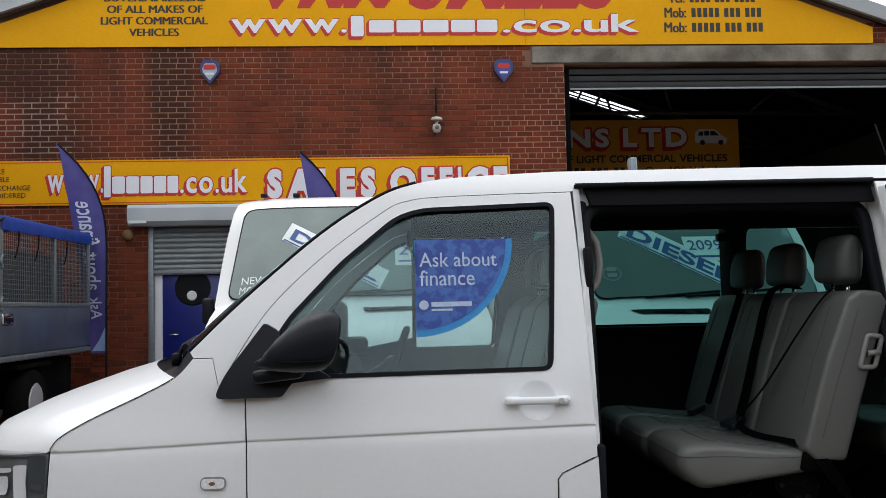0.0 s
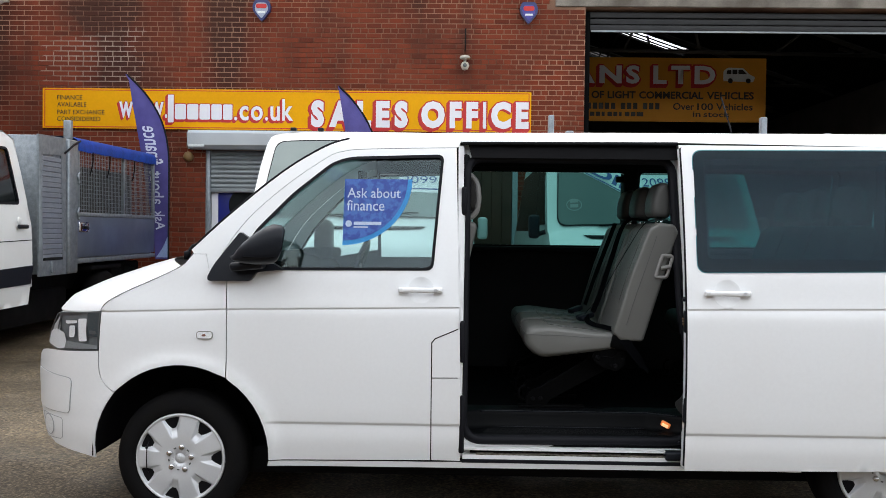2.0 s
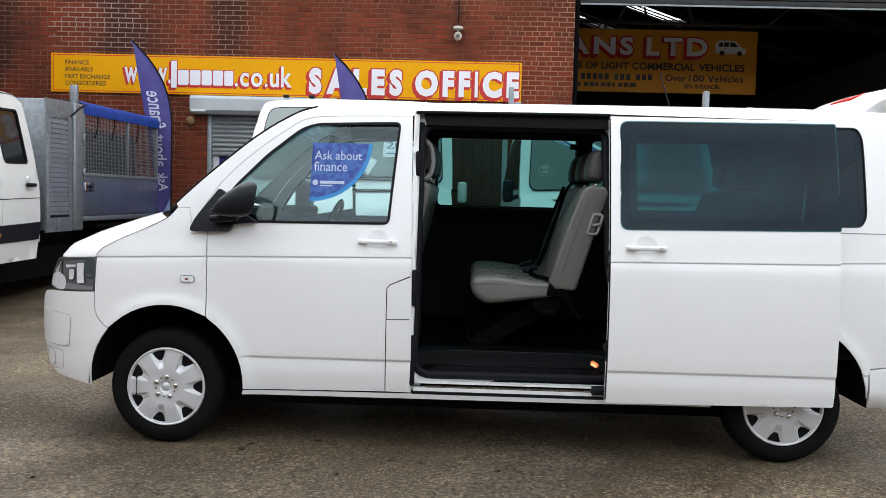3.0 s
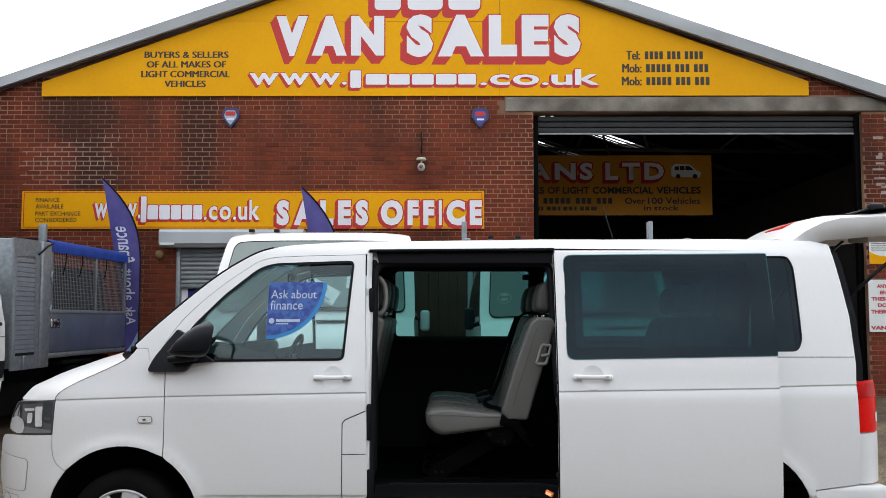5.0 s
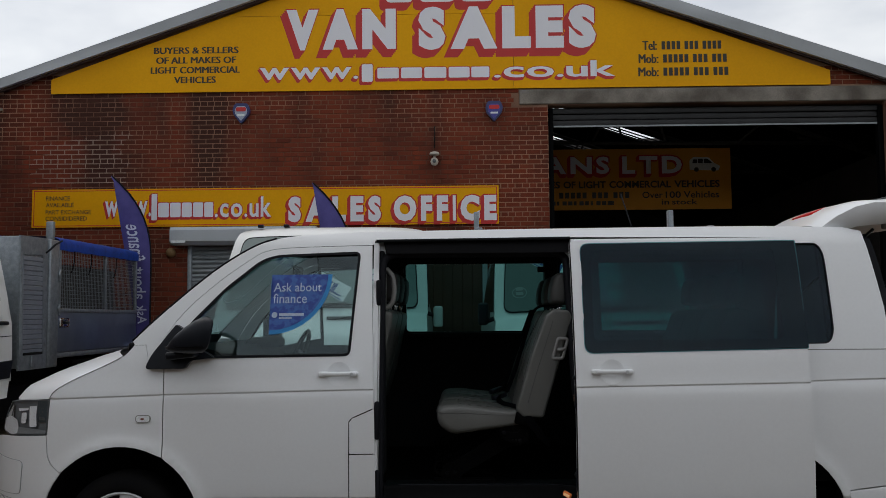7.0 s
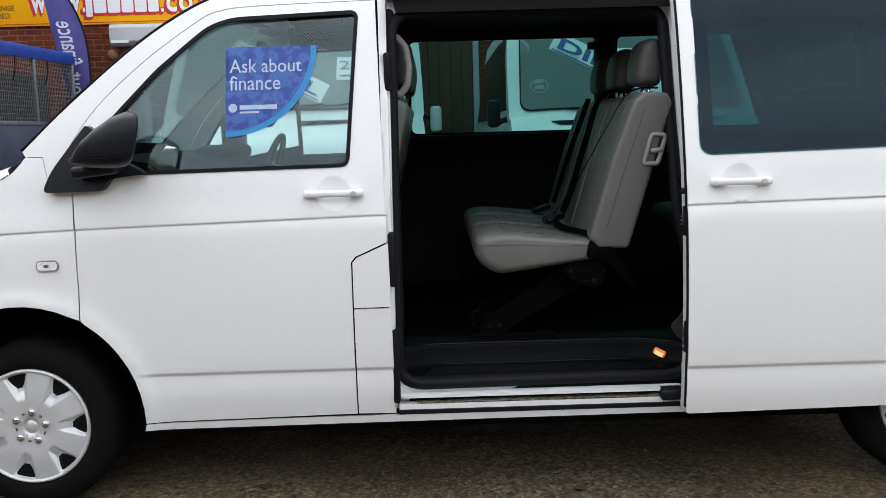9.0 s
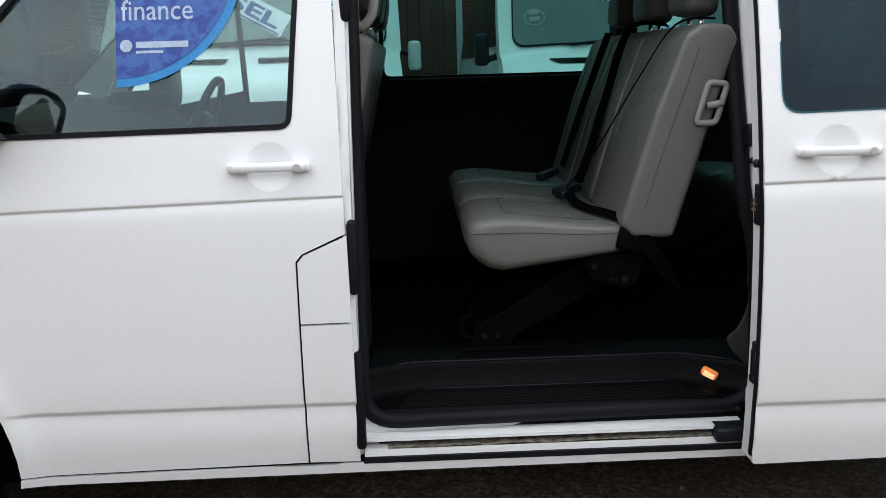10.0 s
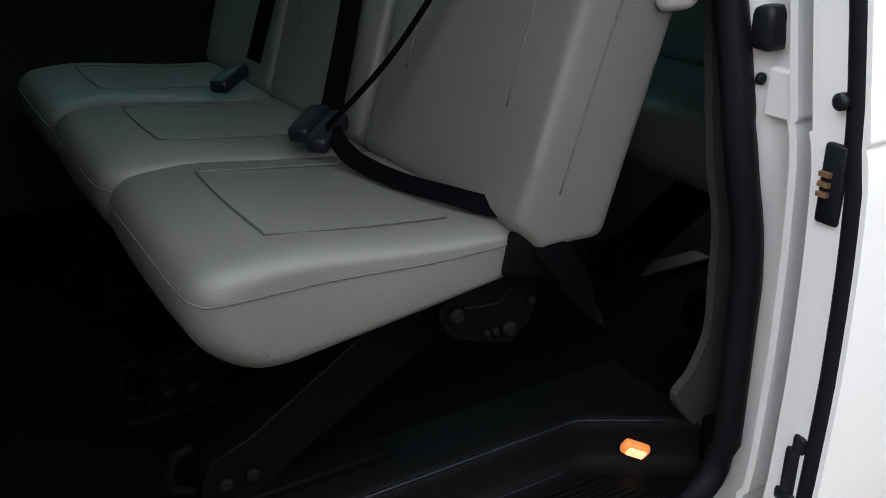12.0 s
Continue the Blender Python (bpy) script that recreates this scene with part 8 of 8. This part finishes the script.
    part("lower_rail", box(X - 0.12, X - 0.0, 6.93, 9.72, 0.91, 0.965, 0.008), M_galv, t)
    part("latch_plate", box(X - 0.012, X + 0.012, 6.97, 7.25, 1.28, 1.40, 0.02), M_chrome, t, "bright side latch")
    part("latch_lever", box(X + 0.01, X + 0.03, 7.05, 7.2, 1.32, 1.36, 0.008), M_plastic, t)
    part("far_side_body", box(-5.2, -5.16, 6.9, 9.7, 0.98, 2.3), M_galv, t)
    # dark block added for the shade seen through the mesh
    part("covered_load", box(-5.1, X - 0.30, 7.0, 9.6, 0.98, 2.12, 0.06), material("body_shade_dark", (0.02, 0.018, 0.018), 0.9, col2=(0.05, 0.045, 0.045), scale=5, bump=0.5, bump_scale=14), t, "dark block that stands in for shade under the tarpaulin")
    part("bed", box(-5.15, X - 0.05, 6.9, 9.7, 0.90, 0.98), M_galv, t)
    for y in (6.95, 8.45, 9.66):
        part("mesh_post", box(X - 0.045, X - 0.005, y, y + 0.05, 1.52, 2.34, 0.004), M_galv, t)
    v, f = [], []
    def bar(a, b, c, d, e, h):
        i = len(v)
        v.extend([(a, c, e), (b, c, e), (b, d, e), (a, d, e), (a, c, h), (b, c, h), (b, d, h), (a, d, h)])
        f.extend([(i, i + 1, i + 5, i + 4), (i + 1, i + 2, i + 6, i + 5), (i + 2, i + 3, i + 7, i + 6), (i + 3, i, i + 4, i + 7)])
    y = 7.0
    while y < 9.66:
        bar(X - 0.03, X - 0.024, y, y + 0.006, 1.52, 2.32)
        y += 0.05
    for k in range(16):
        z = 1.55 + k * 0.05
        i = len(v)
        v.extend([(X - 0.022, 7.0, z), (X - 0.022, 9.66, z), (X - 0.022, 9.66, z + 0.006), (X - 0.022, 7.0, z + 0.006)])
        f.append((i, i + 1, i + 2, i + 3))
    ob = part("wire_mesh", mesh("wire_mesh", v, f), M_galv, t, "welded wire mesh")
    ob["kind"] = "stuff"
    # tarpaulin rolled over the top edge
    rows = []
    rng = random.Random(2)
    for k in range(25):
        y = 6.92 + 2.8 * k / 24
        sag = 0.012 * math.sin(k * 1.7) + rng.uniform(-0.006, 0.006)
        z = 2.40 + 0.03 * k / 24
        rows.append([(-5.1, y, z + 0.02), (-4.2, y, z + 0.03 + sag), (X - 0.10, y, z + 0.015), (X - 0.01, y, z - 0.02), (X + 0.012, y, z - 0.07 + 0.4 * sag), (X + 0.008, y, z - 0.155 + 0.3 * sag)])
    part("tarpaulin", loft(rows), M_tarp, t, "blue tarpaulin stretched over the body")
    for y in (7.35, 7.9, 8.8):
        part("tie", tube(smooth_curve([(X + 0.012, y, 2.26), (X + 0.0, y + 0.02, 2.12), (X - 0.02, y - 0.01, 1.98)], 4), 0.008, 6), M_rubber, t, "black elastic tie")
    part("strap", tube([(X + 0.03, 6.5, 2.18), (X + 0.03, 6.75, 2.30), (X + 0.02, 6.95, 2.36)], 0.012, 6), M_rubber, t)
    for z in (1.50, 1.92):
        part("chain", tube([(X + 0.03, 6.88 + 0.02 * math.sin(k), z + 0.14 * (k / 8) - 0.07) for k in range(9)], 0.016, 6), M_galv, t)
    part("mud_flap", box(X - 0.30, X - 0.06, 9.0, 9.02, 0.55, 0.80), M_trim, t)
    # black sheet added to stand for the dark beneath the far side
    part("far_skirt", box(-4.98, -4.92, 3.9, 9.7, 0.12, 1.0), M_gap, t)
    return t


def plate_x(outer, holes, x, thick):
    return sheet(outer, holes, lambda u, v: (x, u, v), 1.0, lambda u, v: (x - thick, u, v))


tipper = build_tipper()
tipper.matrix_basis = pose(0, -0.43, 0.08) @ tipper.matrix_basis


# ---- feather flags ----
def build_flag(x, y, zb, ztop, sweep, bend, power, w0, w1, label, text):
    """A feather flag on a bent pole, seen from its back."""
    t = thing("feather_flag", (x, y, ground_z(y)), label, "flag", "feather flags")
    H = ztop - zb
    # leading edge (free) and pole edge, both as heights along the cloth
    pole = lambda s: x + 0.005 - sweep * max(0.0, (s - bend) / (1 - bend)) ** power
    free = lambda s: x - w0 - w1 * s ** 1.1
    rows = []
    for k in range(31):
        s = k / 30
        a, b = free(s), pole(s)
        if a > b - 0.012:
            a = b - 0.012
        rows.append([(a + (b - a) * j / 8, y + 0.035 * math.sin(5 * s + 2.4 * j / 8) * (1 - j / 10), zb + H * s) for j in range(9)])
    part("cloth", loft(rows), M_flag, t, "purple-blue cloth")
    pts = [(x + 0.005, y, ground_z(y) + 0.02), (x + 0.005, y, zb)] + [(pole(s), y, zb + H * s) for s in np.linspace(0.05, 1, 20)]
    part("pole", tube(pts, 0.013, 8), M_trim, t, "black bent pole")
    part("foot", lathe([(0.22, 0.0), (0.22, 0.03), (0.04, 0.05)], (x, y, ground_z(y)), "z", 24), M_plastic, t)
    swoosh = [[(free(q) + (pole(q) - free(q)) * f, y + 0.035 * math.sin(5 * q + 2.4 * f) * (1 - 0.8 * f) - 0.004, zb + H * q) for f in np.linspace(w0_, 1, 5)] for q, w0_ in ((0.01, 0.05), (0.03, 0.25), (0.055, 0.5), (0.085, 0.72), (0.12, 0.92))]
    part("swoosh", loft(swoosh), M_swoosh, t, "pale blue printed swoosh")
    def at(u, v):
        # runs upwards, mirrored, because the print shows through from the other side
        s = 0.16 + 0.56 * u
        a, b = free(s), pole(s)
        p = a + (b - a) * (0.20 + 0.60 * v)
        j = 8 * (0.20 + 0.60 * v)
        return (p, y + 0.035 * math.sin(5 * s + 2.4 * j / 8) * (1 - j / 10) - 0.004, zb + H * s)
    for word, a, b in text:
        part("lettering", letters(word, a, b, 0.0, 1.0 if word[0] != "a" else 0.98, 0, 0.012, 0.0, place=at), M_flagtext, t, "pale mirrored lettering")


build_flag(-3.04, 9.40, 0.95, 3.71, 0.64, 0.48, 2.6, 0.19, 0.42, "purple feather flag with mirrored lettering beside the tipper", (("Ask", 0.0, 0.19), ("about", 0.25, 0.57), ("finance", 0.63, 1.0)))
build_flag(0.13, 9.30, 0.80, 3.55, 0.62, 0.48, 2.6, 0.20, 0.42, "purple feather flag in front of the office wall", (("Ask", 0.0, 0.19), ("about", 0.25, 0.57), ("finance", 0.63, 1.0)))


# ---- small things in the yard ----
def build_litter():
    rng = random.Random(12)
    v, f = [], []
    for _ in range(70):
        x, y = rng.uniform(-2.2, 4.6), rng.uniform(-1.6, 0.2)
        s, a = rng.uniform(0.008, 0.028), rng.uniform(0, 6.28)
        i = len(v)
        v += [(x + s * math.cos(a + k * 1.257) * rng.uniform(0.6, 1.2), y + s * math.sin(a + k * 1.257) * rng.uniform(0.6, 1.2), -0.009 + rng.uniform(0, 0.010)) for k in range(5)]
        v.append((x, y, 0.0))
        f += [(i + k, i + (k + 1) % 5, i + 5) for k in range(5)]
    tagged(part("leaf_litter", mesh("leaf_litter", v, f), material("dead_leaf", (0.085, 0.050, 0.024), 0.8, col2=(0.028, 0.020, 0.014), scale=3)), "dark dead leaves scattered on the asphalt", "leaves", kind="stuff")



def build_grit():
    """Loose grit and small stones on the yard's surface."""
    rng = random.Random(31)
    v, f = [], []
    for _ in range(1500):
        x, y = rng.uniform(-2.6, 5.4), rng.uniform(-2.6, 0.5)
        s = rng.choice((0.004, 0.005, 0.006, 0.008, 0.011)) * rng.uniform(0.7, 1.2)
        i, a = len(v), rng.uniform(0, 6.28)
        v += [(x + s * math.cos(a + k * 1.571) * rng.uniform(0.7, 1.2), y + s * math.sin(a + k * 1.571) * rng.uniform(0.7, 1.2), -0.0115) for k in range(4)]
        v.append((x + rng.uniform(-0.3, 0.3) * s, y + rng.uniform(-0.3, 0.3) * s, -0.012 + s * rng.uniform(0.5, 0.9)))
        f += [(i + k, i + (k + 1) % 4, i + 4) for k in range(4)]
    m = material("grit_stone", (0.16, 0.14, 0.115), 0.85, col2=(0.05, 0.045, 0.04), scale=40, amount=0.3)
    tagged(part("grit", mesh("grit", v, f), m), "loose grit and small stones on the asphalt", "grit", kind="stuff")


build_litter()
build_grit()
